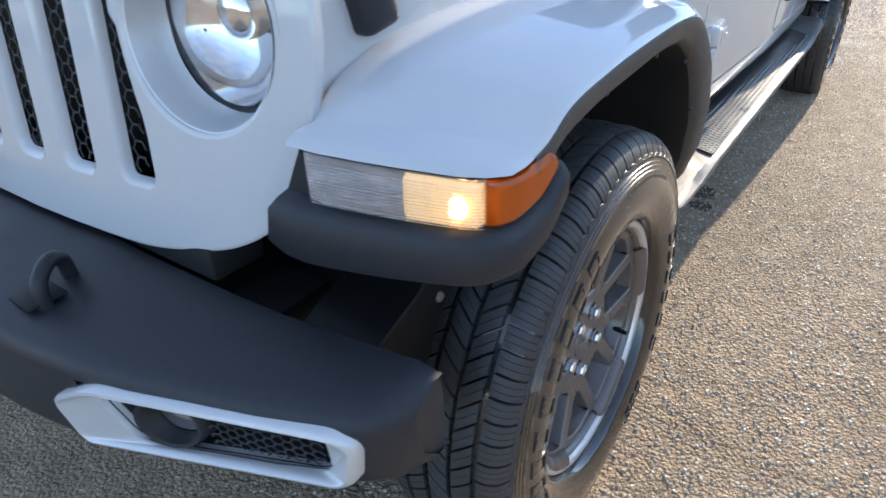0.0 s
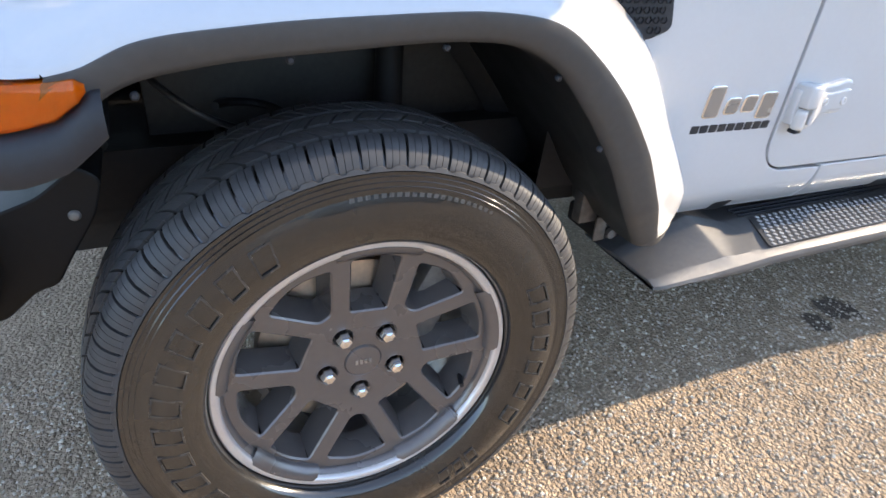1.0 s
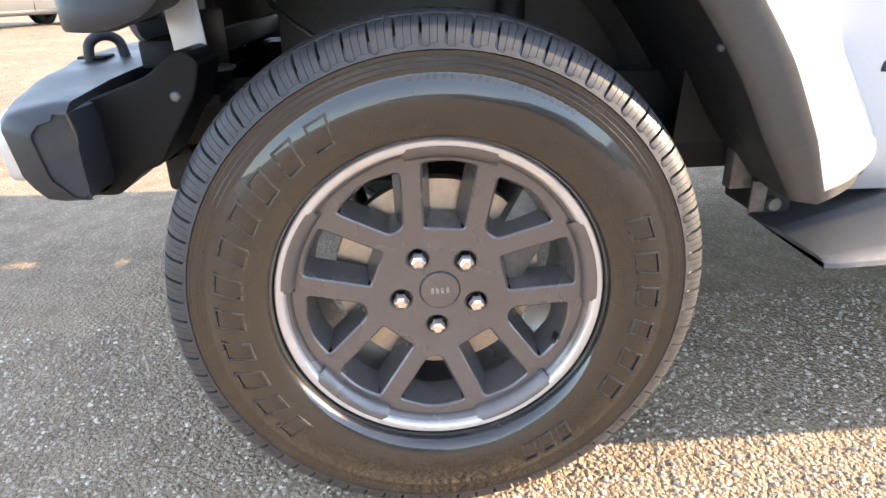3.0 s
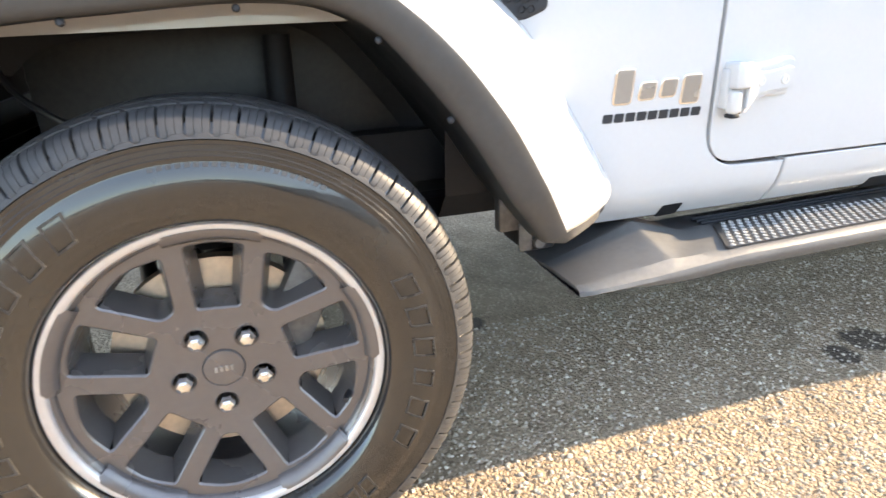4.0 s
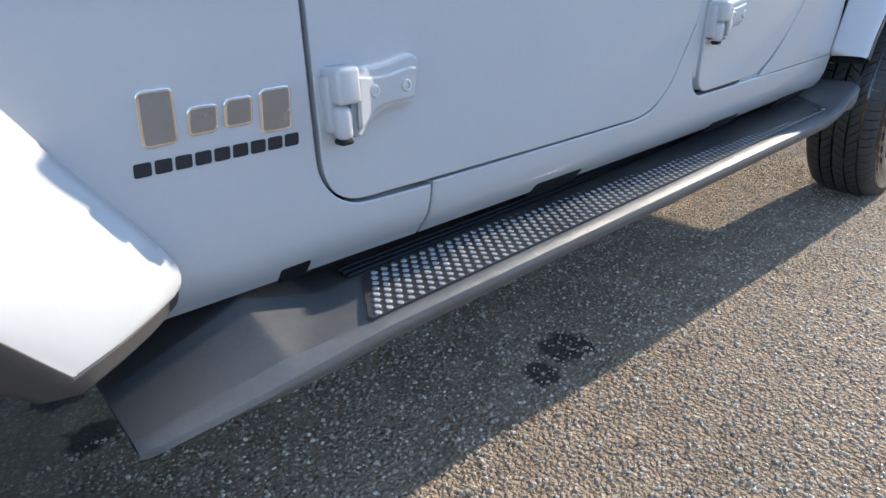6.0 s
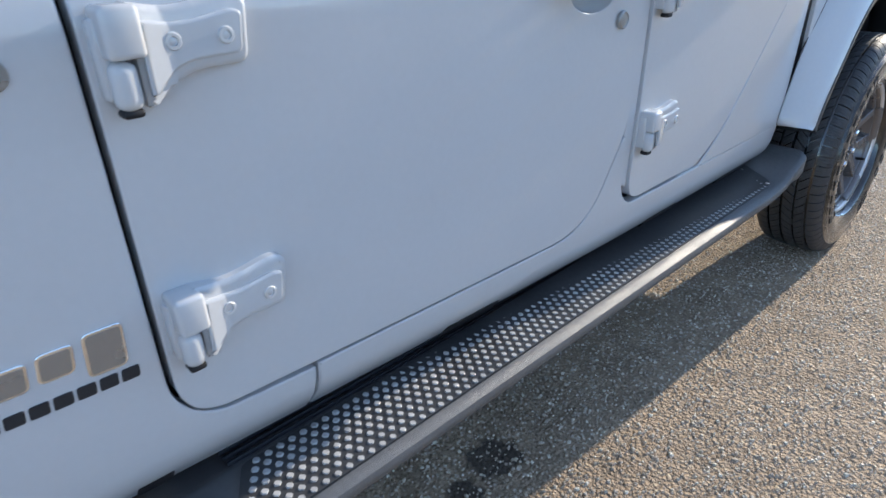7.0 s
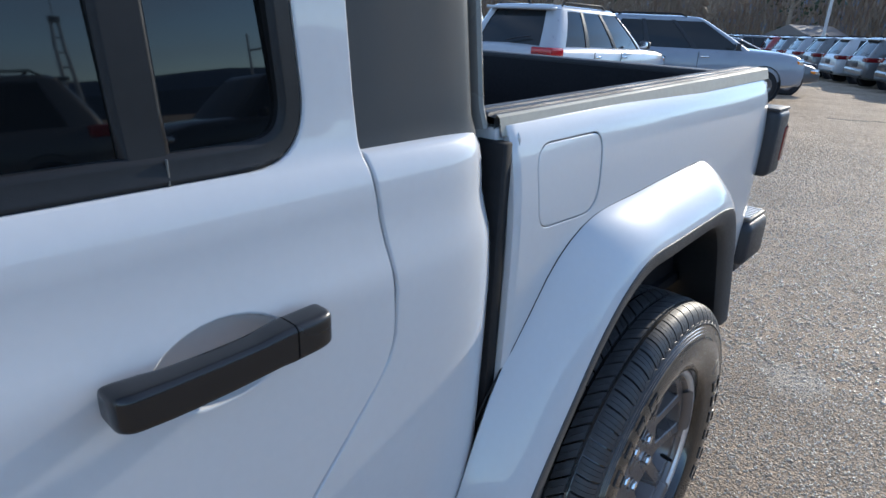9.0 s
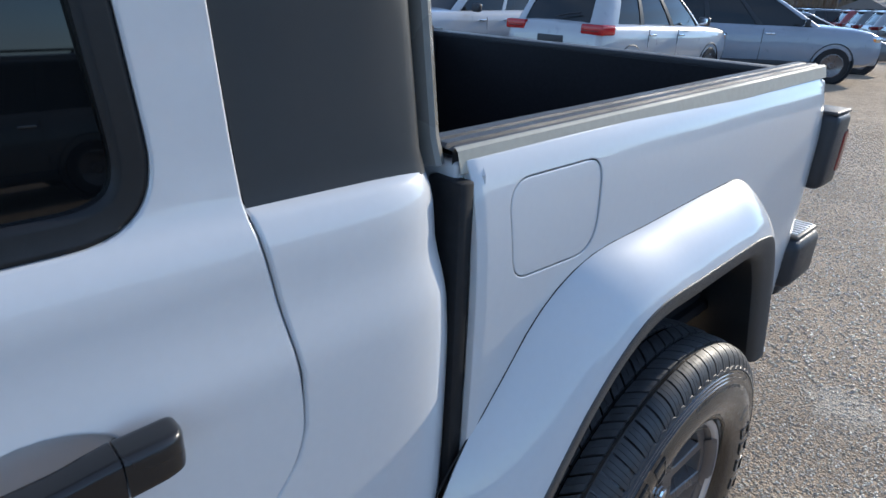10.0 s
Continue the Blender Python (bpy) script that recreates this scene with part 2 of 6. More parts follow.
def panel(name, outline, xf, th, mat, parent=None, label="", holes=(), cuts_y=(), cuts_z=(), side=1, lip=0.004, drop=0.003, place=None):
    """A sheet-metal panel: an outline in (y, z) laid on the surface x = xf(y, z), with thickness and a softened rim."""
    bm, rim = sheet(outline, holes, cuts_y, cuts_z, lip)
    for f in bm.faces:
        f.normal_update()
        if f.normal.x < 0:
            f.normal_flip()
    bm.verts.index_update()
    flat = [(v.co.y, v.co.z) for v in bm.verts]
    put = place or (lambda y, z, off: (xf(y, z) - off, y, z))
    rims = {v.index for v in rim}
    front = [put(y, z, drop if k in rims else 0.0) for k, (y, z) in enumerate(flat)]
    n = len(front)
    verts = front + [put(y, z, th) for y, z in flat]
    faces = [tuple(v.index for v in f.verts) for f in bm.faces]
    faces += [tuple(n + v.index for v in reversed(f.verts)) for f in bm.faces]
    normals, h = [], 1e-3
    for v in bm.verts:
        y, z = v.co.y, v.co.z
        du = (Vector(put(y + h, z, 0)) - Vector(put(y - h, z, 0))) / (2 * h)
        dv = (Vector(put(y, z + h, 0)) - Vector(put(y, z - h, 0))) / (2 * h)
        nrm = du.cross(dv).normalized()
        if v in rim and drop:
            ins = [e.other_vert(v).co for e in v.link_edges if e.other_vert(v) not in rim]
            if ins:
                o = v.co - min(ins, key=lambda c: (c - v.co).length)
                if o.length > 1e-6:
                    o.normalize()
                    nrm = (nrm + 0.75 * (du * o.y + dv * o.z)).normalized()
        normals.append(nrm)
    normals += [-q for q in normals]
    dup = {}
    for e in bm.edges:
        if len(e.link_faces) == 1:
            f = e.link_faces[0]
            i, j = e.verts[0].index, e.verts[1].index
            order = [v.index for v in f.verts]
            if order[(order.index(i) + 1) % len(order)] != j:
                i, j = j, i
            a, b, c = (Vector(verts[k]) for k in (j, i, n + i))
            wall = (b - a).cross(c - a)
            wall = wall.normalized() if wall.length > 1e-12 else Vector((1, 0, 0))
            base = len(verts)
            verts += [verts[j], verts[i], verts[n + i], verts[n + j]]
            normals += [wall] * 4
            faces.append((base, base + 1, base + 2, base + 3))
    bm.free()
    return mk(name, verts, faces, mat, parent, label, side, 50, normals)



# ---- ground ----


def fall(y):
    """The lot falls away gently behind the truck."""
    return -0.022 * max(0.0, y - 5.0)


def ground_material():
    m = bpy.data.materials.new("chip_seal_asphalt")
    m.use_nodes = True
    nt, nd = m.node_tree, m.node_tree.nodes
    b = nd["Principled BSDF"]
    tc = nd.new("ShaderNodeTexCoord")
    cells, fine = nd.new("ShaderNodeTexVoronoi"), nd.new("ShaderNodeTexVoronoi")
    cells.inputs["Scale"].default_value, fine.inputs["Scale"].default_value = 95, 260
    warp = nd.new("ShaderNodeTexNoise")
    warp.inputs["Scale"].default_value = 40
    mixv = nd.new("ShaderNodeMix")
    mixv.data_type = "VECTOR"
    mixv.inputs["Factor"].default_value = 0.012
    nt.links.new(tc.outputs["Object"], warp.inputs["Vector"])
    nt.links.new(tc.outputs["Object"], mixv.inputs["A"])
    nt.links.new(warp.outputs["Color"], mixv.inputs["B"])
    for v in (cells, fine):
        nt.links.new(mixv.outputs["Result"], v.inputs["Vector"])
    ramp = nd.new("ShaderNodeValToRGB")
    el = ramp.color_ramp.elements
    el[0].position, el[0].color = 0.0, (0.329, 0.246, 0.169, 1)
    el[1].position, el[1].color = 1.0, (0.583, 0.486, 0.344, 1)
    for p, c in ((0.25, (0.389, 0.296, 0.206, 1)), (0.5, (0.449, 0.340, 0.235, 1)), (0.75, (0.494, 0.374, 0.259, 1)), (0.92, (0.539, 0.419, 0.296, 1))):
        e = el.new(p)
        e.color = c
    sep = nd.new("ShaderNodeSeparateColor")
    nt.links.new(cells.outputs["Color"], sep.inputs[0])
    nt.links.new(sep.outputs[0], ramp.inputs[0])
    # binder between the stones
    gap = nd.new("ShaderNodeMapRange")
    gap.inputs["From Min"].default_value, gap.inputs["From Max"].default_value = 0.35, 0.62
    nt.links.new(cells.outputs["Distance"], gap.inputs["Value"])
    binder = nd.new("ShaderNodeMix")
    binder.data_type = "RGBA"
    binder.inputs["B"].default_value = (0.359, 0.273, 0.188, 1)
    nt.links.new(gap.outputs[0], binder.inputs["Factor"])
    nt.links.new(ramp.outputs[0], binder.inputs["A"])
    # broad wear
    broad = nd.new("ShaderNodeTexNoise")
    broad.inputs["Scale"].default_value, broad.inputs["Detail"].default_value = 1.0, 7
    nt.links.new(tc.outputs["Object"], broad.inputs["Vector"])
    wear = nd.new("ShaderNodeMapRange")
    wear.inputs["From Min"].default_value, wear.inputs["From Max"].default_value = 0.35, 0.65
    wear.inputs["To Min"].default_value, wear.inputs["To Max"].default_value = 0.70, 1.14
    patch = nd.new("ShaderNodeTexNoise")
    patch.inputs["Scale"].default_value, patch.inputs["Detail"].default_value = 9.0, 8
    nt.links.new(tc.outputs["Object"], patch.inputs["Vector"])
    both = nd.new("ShaderNodeMath")
    both.operation = "MULTIPLY_ADD"
    both.inputs[1].default_value = 0.55
    nt.links.new(patch.outputs["Fac"], both.inputs[0])
    share = nd.new("ShaderNodeMath")
    share.operation = "MULTIPLY"
    share.inputs[1].default_value = 0.5
    nt.links.new(broad.outputs["Fac"], share.inputs[0])
    nt.links.new(share.outputs[0], both.inputs[2])
    nt.links.new(both.outputs[0], wear.inputs["Value"])
    last = nd.new("ShaderNodeVectorMath")
    last.operation = "SCALE"
    nt.links.new(binder.outputs["Result"], last.inputs[0])
    nt.links.new(wear.outputs[0], last.inputs["Scale"])
    col = last.outputs[0]
    # drips of oil and water, a pale scuff and a far dark line
    ragged = nd.new("ShaderNodeTexNoise")
    ragged.inputs["Scale"].default_value = 22
    nt.links.new(tc.outputs["Object"], ragged.inputs["Vector"])
    dark_tone, scuff = (0.02, 0.02, 0.022, 1), (0.56, 0.49, 0.39, 1)
    marks = [(0.69, 1.66, 0.075, dark_tone), (0.72, 1.53, 0.05, dark_tone), (-0.04, 0.63, 0.07, dark_tone), (0.18, 0.65, 0.06, dark_tone), (0.30, 2.80, 0.06, dark_tone), (0.94, 4.94, 0.14, scuff)]
    # curved row of dark blobs across the far lot
    marks += [(-1.05 + 0.24 * k, 16.55 + 0.05 * k * k, 0.15, dark_tone) for k in range(5)]
    for x, y, r, tone in marks:
        dist = nd.new("ShaderNodeVectorMath")
        dist.operation = "DISTANCE"
        dist.inputs[1].default_value = (x, y, fall(y))
        nt.links.new(tc.outputs["Object"], dist.inputs[0])
        jag = nd.new("ShaderNodeMath")
        jag.operation = "MULTIPLY_ADD"
        jag.inputs[1].default_value = r * 1.6
        nt.links.new(ragged.outputs["Fac"], jag.inputs[0])
        nt.links.new(dist.outputs["Value"], jag.inputs[2])
        mask = nd.new("ShaderNodeMapRange")
        mask.inputs["From Min"].default_value, mask.inputs["From Max"].default_value = r * 1.5, r * 1.9
        mask.inputs["To Min"].default_value, mask.inputs["To Max"].default_value = 0.75 if tone == dark_tone else 0.6, 0.0
        nt.links.new(jag.outputs[0], mask.inputs["Value"])
        st = nd.new("ShaderNodeMix")
        st.data_type = "RGBA"
        st.inputs["B"].default_value = tone
        nt.links.new(mask.outputs[0], st.inputs["Factor"])
        nt.links.new(col, st.inputs["A"])
        col = st.outputs["Result"]
    nt.links.new(col, b.inputs["Base Color"])
    b.inputs["Roughness"].default_value = 0.85
    b.inputs["Specular IOR Level"].default_value = 0.25
    h = nd.new("ShaderNodeMath")
    h.operation = "MULTIPLY_ADD"
    h.inputs[1].default_value = -0.35
    nt.links.new(fine.outputs["Distance"], h.inputs[0])
    inv = nd.new("ShaderNodeMath")
    inv.operation = "MULTIPLY"
    inv.inputs[1].default_value = -1
    nt.links.new(cells.outputs["Distance"], inv.inputs[0])
    nt.links.new(inv.outputs[0], h.inputs[2])
    bn = nd.new("ShaderNodeBump")
    bn.inputs["Strength"].default_value, bn.inputs["Distance"].default_value = 1.0, 0.011
    nt.links.new(h.outputs[0], bn.inputs["Height"])
    nt.links.new(bn.outputs[0], b.inputs["Normal"])
    return m


GROUND = ground_material()
gs = [-900, -200, -60, -20, -8, -3, 0, 3, 5, 8, 20, 60, 200, 900]
gn = len(gs)
gv = [(x, y, fall(y)) for y in gs for x in gs]
gf = [(a * gn + b, a * gn + b + 1, a * gn + b + gn + 1, a * gn + b + gn) for a in range(gn - 1) for b in range(gn - 1)]
tagged(mk("ground", gv, gf, GROUND), "tan chip-seal asphalt of a car lot", "ground", kind="structure")

# ---- the pickup truck ----
truck = thing("pickup_truck", "white four-door pickup truck with black trim on asphalt", "pickup truck")
taper = lerp_table([(-0.5, 0.655), (0.0, 0.700), (0.55, 0.728), (0.95, 0.745), (1.5, 0.768), (2.0, 0.783), (2.3, 0.786), (4.5, 0.787)])
PROF = catmull([(0.46, -0.062), (0.48, -0.048), (0.50, -0.032), (0.53, -0.014), (0.58, -0.004), (0.64, 0.0), (0.80, 0.006), (0.95, 0.011), (1.06, 0.013), (1.10, 0.012), (1.135, 0.004), (1.16, 0.0), (1.20, -0.001), (1.222, -0.006), (1.24, -0.017), (1.26, -0.023), (1.5, -0.036), (1.80, -0.06)], 200)
order = np.argsort(PROF[:, 0])
PZ, PX = PROF[order, 0], PROF[order, 1]


def skin(y, z):
    """The x of the cab's side at y, z."""
    return taper(y) + float(np.interp(z, PZ, PX))


ZC = [0.49, 0.505, 0.52, 0.55, 0.60, 0.66, 0.75, 0.85, 0.95, 1.03, 1.08, 1.10, 1.12, 1.14, 1.16, 1.185, 1.205, 1.222, 1.235, 1.25, 1.30, 1.40, 1.5, 1.6]
YC = [0.75, 0.95, 1.2, 1.4, 1.6, 1.8, 1.95, 2.05, 2.2, 2.4]

# inner shell behind the gaps
for s in (1, -1):
    sec = [(0.0, 0.50), (0.60, 0.50), (0.655, 0.56), (0.69, 0.9), (0.695, 1.2), (0.63, 1.27)]
    rows = [[(x + (taper(y) - 0.745) * (x > 0.5), y, z) for x, z in sec] for y in (0.45, 0.95, 1.5, 2.0, 2.6, 2.90)]
    mk("inner_shell", *loft(rows), DARK, truck, "dark inner door frame behind the panel gaps", side=s)


def scoop(y0, n=28):
    """The oval dent behind a door handle."""
    return [(y0 + 0.118 + 0.070 * math.cos(a), 1.074 + 0.043 * math.sin(a)) for a in np.linspace(0, 2 * math.pi, n, endpoint=False)]


def door(name, outline, window, s):
    return panel(name, outline, skin, 0.03, WHITE, truck, "white steel door", holes=[window, scoop(1.688 if name == "front_door" else 2.388)], cuts_y=YC, cuts_z=ZC, side=s, lip=0.0028, drop=0.002)


def inset_loop(loop, d):
    c = np.mean(loop, axis=0)
    out = []
    n = len(loop)
    for k in range(n):
        a, p, b = (np.array(loop[j % n]) for j in (k - 1, k, k + 1))
        t = b - a
        nrm = np.array([-t[1], t[0]])
        nrm = nrm / (np.linalg.norm(nrm) + 1e-9)
        if nrm @ (c - p) < 0:
            nrm = -nrm
        out.append(tuple(p + nrm * d))
    return out


arc = [(1.06 - 0.0835 * math.cos(t), 0.663 - 0.0835 * math.sin(t)) for t in np.linspace(math.pi / 2, 0, 9)]
cowl = rounded([(0.735, 0.472), (1.183, 0.472), (1.186, 0.578)], [0, 0.004, 0.004], 3)[0:] + [(1.10, 0.5785)] + arc + [(0.976, 1.215), (0.44, 1.20), (0.44, 0.985), (0.55, 0.865), (0.64, 0.72)]
FD = [(0.985, 0.588), (1.85, 0.588), (1.967, 0.79), (1.967, 1.72), (1.45, 1.72), (0.985, 1.26)]
FDo = rounded(FD, [0.075, 0.10, 0.05, 0.03, 0.1, 0.02], 8)
FW = rounded([(1.11, 1.262), (1.90, 1.262), (1.90, 1.655), (1.47, 1.655)], [0.03, 0.07, 0.05, 0.08], 8)
RDo = rounded([(2.006, 0.605), (2.35, 0.612), (2.463, 0.69), (2.728, 0.99), (2.728, 1.08), (2.703, 1.236), (2.686, 1.60), (2.65, 1.72), (2.006, 1.72)], [0.06, 0.06, 0.06, 0.10, 0.04, 0.02, 0.05, 0.05, 0.02], 8)
RW = rounded([(2.080, 1.238), (2.640, 1.240), (2.612, 1.655), (2.09, 1.655)], [0.075, 0.075, 0.06, 0.05], 10)
rocker_back = rounded([(1.190, 0.473), (2.88, 0.495), (2.88, 0.602), (2.02, 0.598), (1.99, 0.62), (1.975, 0.66), (1.9705, 0.787), (1.8535, 0.5835), (1.190, 0.5815)], [0.002, 0, 0, 0.03, 0.02, 0.02, 0.04, 0.10, 0.003])
for s in (1, -1):
    panel("cowl_side", cowl, skin, 0.03, WHITE, truck, "white body side ahead of the door", cuts_y=YC, cuts_z=ZC, side=s)
    fd = door("front_door", FDo, FW, s)
    rd = door("rear_door", RDo, RW, s)
    panel("rocker_panel", rocker_back, skin, 0.03, WHITE, truck, "white sill below the doors", cuts_y=YC, cuts_z=ZC, side=s)
    # pillar strip between the doors
    panel("door_pillar", [(1.971, 0.67), (2.002, 0.64), (2.002, 1.72), (1.971, 1.72)], lambda y, z: skin(y, z) - 0.006, 0.03, WHITE, truck, "narrow white pillar strip between the doors", cuts_z=ZC, side=s, lip=0.003, drop=0.004)
    for dr, loop, bar in ((fd, FW, None), (rd, RW, 2.478)):
        inner = inset_loop(loop, 0.026)
        panel("window_seal", loop, lambda y, z: skin(y, z) - 0.002 + 0.003, 0.02, TRIM, dr, "black rubber window surround", holes=[inner], cuts_z=ZC, side=s, lip=0.006, drop=0.006)
        pane = panel("window_pane", inset_loop(loop, 0.02), lambda y, z: taper(y) - 0.034 - 0.08 * (z - 1.25), 0.004, GLASS, dr, "dark tinted window glass", cuts_z=ZC, side=s, lip=0.0, drop=0.0)
        if bar:
            panel("window_divider", [(bar - 0.021, 1.255), (bar + 0.021, 1.257), (bar + 0.008, 1.64), (bar - 0.034, 1.64)], lambda y, z: skin(y, z) - 0.004, 0.02, TRIM, dr, "black upright window divider", cuts_z=ZC, side=s, lip=0.006, drop=0.005)
box("seal_joint", (skin(2.49, 1.25) + 0.0003, 2.490, 1.251), (0.003, 0.0016, 0.024), CORNERGREY, truck, "thin joint in the window surround", 0.001)

for s in (1, -1):
    panel("door_jamb", [(2.25, 0.60), (2.45, 0.60), (2.80, 0.95), (2.80, 1.23), (2.60, 1.23), (2.60, 0.95)], lambda y, z: skin(y, z) - 0.010, 0.01, WHITE, truck, "white door jamb behind the seam", cuts_z=ZC, side=s, lip=0.0, drop=0.0)
# cab back corner and hardtop
corner = catmull([(2.80, 0.0), (2.87, -0.002), (2.912, -0.010), (2.944, -0.030), (2.958, -0.07), (2.962, -0.16)], 14)
door_back = lerp_table([(0.604, 2.350), (0.645, 2.413), (0.69, 2.469), (0.84, 2.599), (0.946, 2.690), (0.985, 2.719), (1.02, 2.729), (1.08, 2.7300), (1.13, 2.7222), (1.24, 2.7052)])
for s in (1, -1):
    rows = []
    for z in [0.604, 0.625, 0.645, 0.67, 0.69, 0.75, 0.80, 0.85, 0.90, 0.95, 0.985, 1.0, 1.02, 1.05, 1.08, 1.10, 1.12, 1.14, 1.16, 1.185, 1.205, 1.220, 1.232, 1.238]:
        lean = float(np.interp(z, [0.6, 1.03, 1.12, 1.16, 1.238], [0.014, 0.008, -0.002, -0.008, -0.014]))
        e0 = door_back(z)
        row = [(skin(e0, z) - 0.004, e0, z), (skin(e0, z) - 0.0008, e0 + 0.0012, z), (skin(e0, z), e0 + 0.003, z), (skin(e0, z), e0 + 0.0045, z)]
        row += [(skin(2.8, z) - (skin(2.8, z) - skin(e0, z)) * (1 - u), e0 + 0.006 + u * (2.80 - e0 - 0.006), z) for u in (0.0, 0.25, 0.5, 0.75)]
        row += [(skin(2.8, z) + dx, y + lean * (y - 2.78) / 0.17, z) for y, dx in corner]
        rows.append(row)
    rows.append([(x - 0.018, y - 0.012 * (k > 15), 1.243) for k, (x, y, z) in enumerate(rows[-1])])
    mk("cab_corner", *loft(rows), WHITE, truck, "white rounded rear corner of the cab", side=s, sharp=60)
    top = []
    for z in (1.235, 1.26, 1.4, 1.55, 1.7, 1.76):
        edge = float(np.interp(z, [1.236, 1.60, 1.76], [2.708, 2.691, 2.68]))
        back = float(np.interp(z, [1.236, 1.76], [2.937, 2.897]))
        row = []
        for y, dx in catmull([(0.0, 0.0), (0.5, 0.0), (0.80, -0.001), (0.91, -0.005), (0.955, -0.014), (0.965, -0.03), (0.97, -0.06), (0.97, -0.8)], 26):
            row.append((max(skin(2.8, z) - 0.012 + dx * 0.9, 0.0), edge + y * (back - edge), z))
        top.append(row)
    top.append([(max(x - 0.10, 0), min(y, 2.75), 1.83) for x, y, z in top[-1]])
    top.append([(0, y, 1.85) for x, y, z in top[-1]])
    mk("hardtop", *loft(top), HARDTOP, truck, "dark grey grained hardtop behind the rear door", side=s)
    roof = [[(x, y, z) for x, z in ((0, 1.86), (0.45, 1.855), (0.60, 1.83), (0.665, 1.78), (0.685, 1.70))] for y in (1.42, 1.6, 2.2, 2.66)]
    mk("roof", *loft(roof), HARDTOP, truck, "dark grey hardtop roof", side=s)
mk("windscreen", *loft([[(-0.62, 1.42, 1.84), (0, 1.40, 1.86), (0.62, 1.42, 1.84)], [(-0.69, 0.98, 1.24), (0, 0.93, 1.25), (0.69, 0.98, 1.24)]]), GLASS, truck, "dark sloping windscreen")
box("cab_back_wall", (0, 2.90, 0.92), (1.44, 0.03, 0.66), WHITE, truck, "white back wall of the cab", 0.01)
box("cab_seal", (0, 2.955, 0.86), (1.46, 0.045, 0.52), CAVITY, truck, "black seal between cab and bed", 0.004)
for s in (1, -1):
    box("cab_bed_gap", (0.748, 2.968, 0.910), (0.056, 0.024, 0.62), CAVITY, truck, "black strip in the gap before the bed", 0.004, side=s)

# ---- bed ----
bedx = lerp_table([tuple(p) for p in catmull([(0.55, -0.02), (0.65, -0.004), (0.8, 0.001), (1.0, 0.004), (1.10, 0.003), (1.16, -0.002), (1.20, -0.009), (1.225, -0.017), (1.25, -0.030), (1.28, -0.05)], 160)])


def bed_skin(y, z):
    back = max(0.0, (y - 4.22) / 0.09)
    return 0.787 + bedx(z) - 0.05 * back**2 - 0.0025 * max(0, (2.992 - y) / 0.012)


arch = [(3.487 + 0.44 * math.cos(a), 0.58 + 0.44 * math.sin(a)) for a in np.linspace(math.pi, 0, 24)]
bed_outline = [(2.980, 0.56)] + [(2.980, 1.2405), (4.315, 1.262), (4.315, 1.0), (4.28, 0.72), (4.24, 0.58)] + arch[::-1]
fuel = rounded([(3.048, 1.077), (3.230, 1.071), (3.244, 1.206), (3.038, 1.206)], [0.028, 0.05, 0.03, 0.045], 8)
BZ = [0.65, 0.75, 0.85, 0.95, 1.05, 1.10, 1.13, 1.15, 1.17, 1.185, 1.20, 1.21, 1.22, 1.23, 1.24, 1.25]
for s in (1, -1):
    panel("bed_side", bed_outline, bed_skin, 0.012, WHITE, truck, "white outer side of the truck bed", holes=[inset_loop(fuel, -0.0022)] if s > 0 else (), cuts_y=[2.986, 2.992, 2.998, 3.02, 3.2, 3.6, 4.0, 4.2, 4.24, 4.26, 4.28, 4.30], cuts_z=BZ, side=s, lip=0.002, drop=0.0012)
    panel("bed_liner_wall", [(2.99, 0.72), (2.99, 1.22), (4.28, 1.24), (4.28, 0.72)], lambda y, z: 0.735, 0.04, BEDM, truck, "black ribbed inner wall of the bed", side=s)
    # ribbed cap along the rail
    rows = []
    for y in (2.968, 2.974, 3.2, 3.6, 4.0, 4.25, 4.265):
        z0 = 1.2385 + (y - 2.97) * 0.0155
        e = 0.004 if y in (2.968, 4.265) else 0.0
        prof = [(0.682, -0.03), (0.682, 0.014 - e), (0.690, 0.018 - e), (0.708, 0.018 - e), (0.711, 0.013), (0.716, 0.013), (0.719, 0.018 - e), (0.734, 0.018 - e), (0.737, 0.013), (0.741, 0.013), (0.744, 0.017 - e), (0.748, 0.016 - e), (0.748, -0.004)]
        rows.append([(x, y, z0 + dz) for x, dz in prof])
    mk("rail_cap", *loft(rows), GREYPL, truck, "black ribbed plastic cap on the bed rail", side=s, sharp=20)
    # outer edge of the cap, the sun's glare put into its colour
    rows = [[(x, y, 1.2385 + (y - 2.97) * 0.0155 + dz) for x, dz in ((0.749, 0.0165), (0.7525, 0.0165), (0.7565, 0.0135), (0.7635, -0.012), (0.758, -0.015))] for y in (2.968, 3.2, 3.6, 4.0, 4.255)]
    # sunk out of sight on the side without glare
    if s < 0:
        rows = [[(x, y, z - 0.022) for x, y, z in r] for r in rows]
    mk("rail_edge_strip", *loft(rows), RAILGLARE, truck, "pale grey plastic edge of the rail cap", side=s)
fuel_door = panel("fuel_door", fuel, lambda y, z: bed_skin(y, z) - 0.001, 0.01, WHITE, truck, "white fuel filler door with rounded corners", cuts_z=BZ, lip=0.002, drop=0.0012)
box("fuel_recess", (0.763, 3.14, 1.135), (0.004, 0.25, 0.158), DARK, truck, "dark recess behind the fuel door", 0.001)
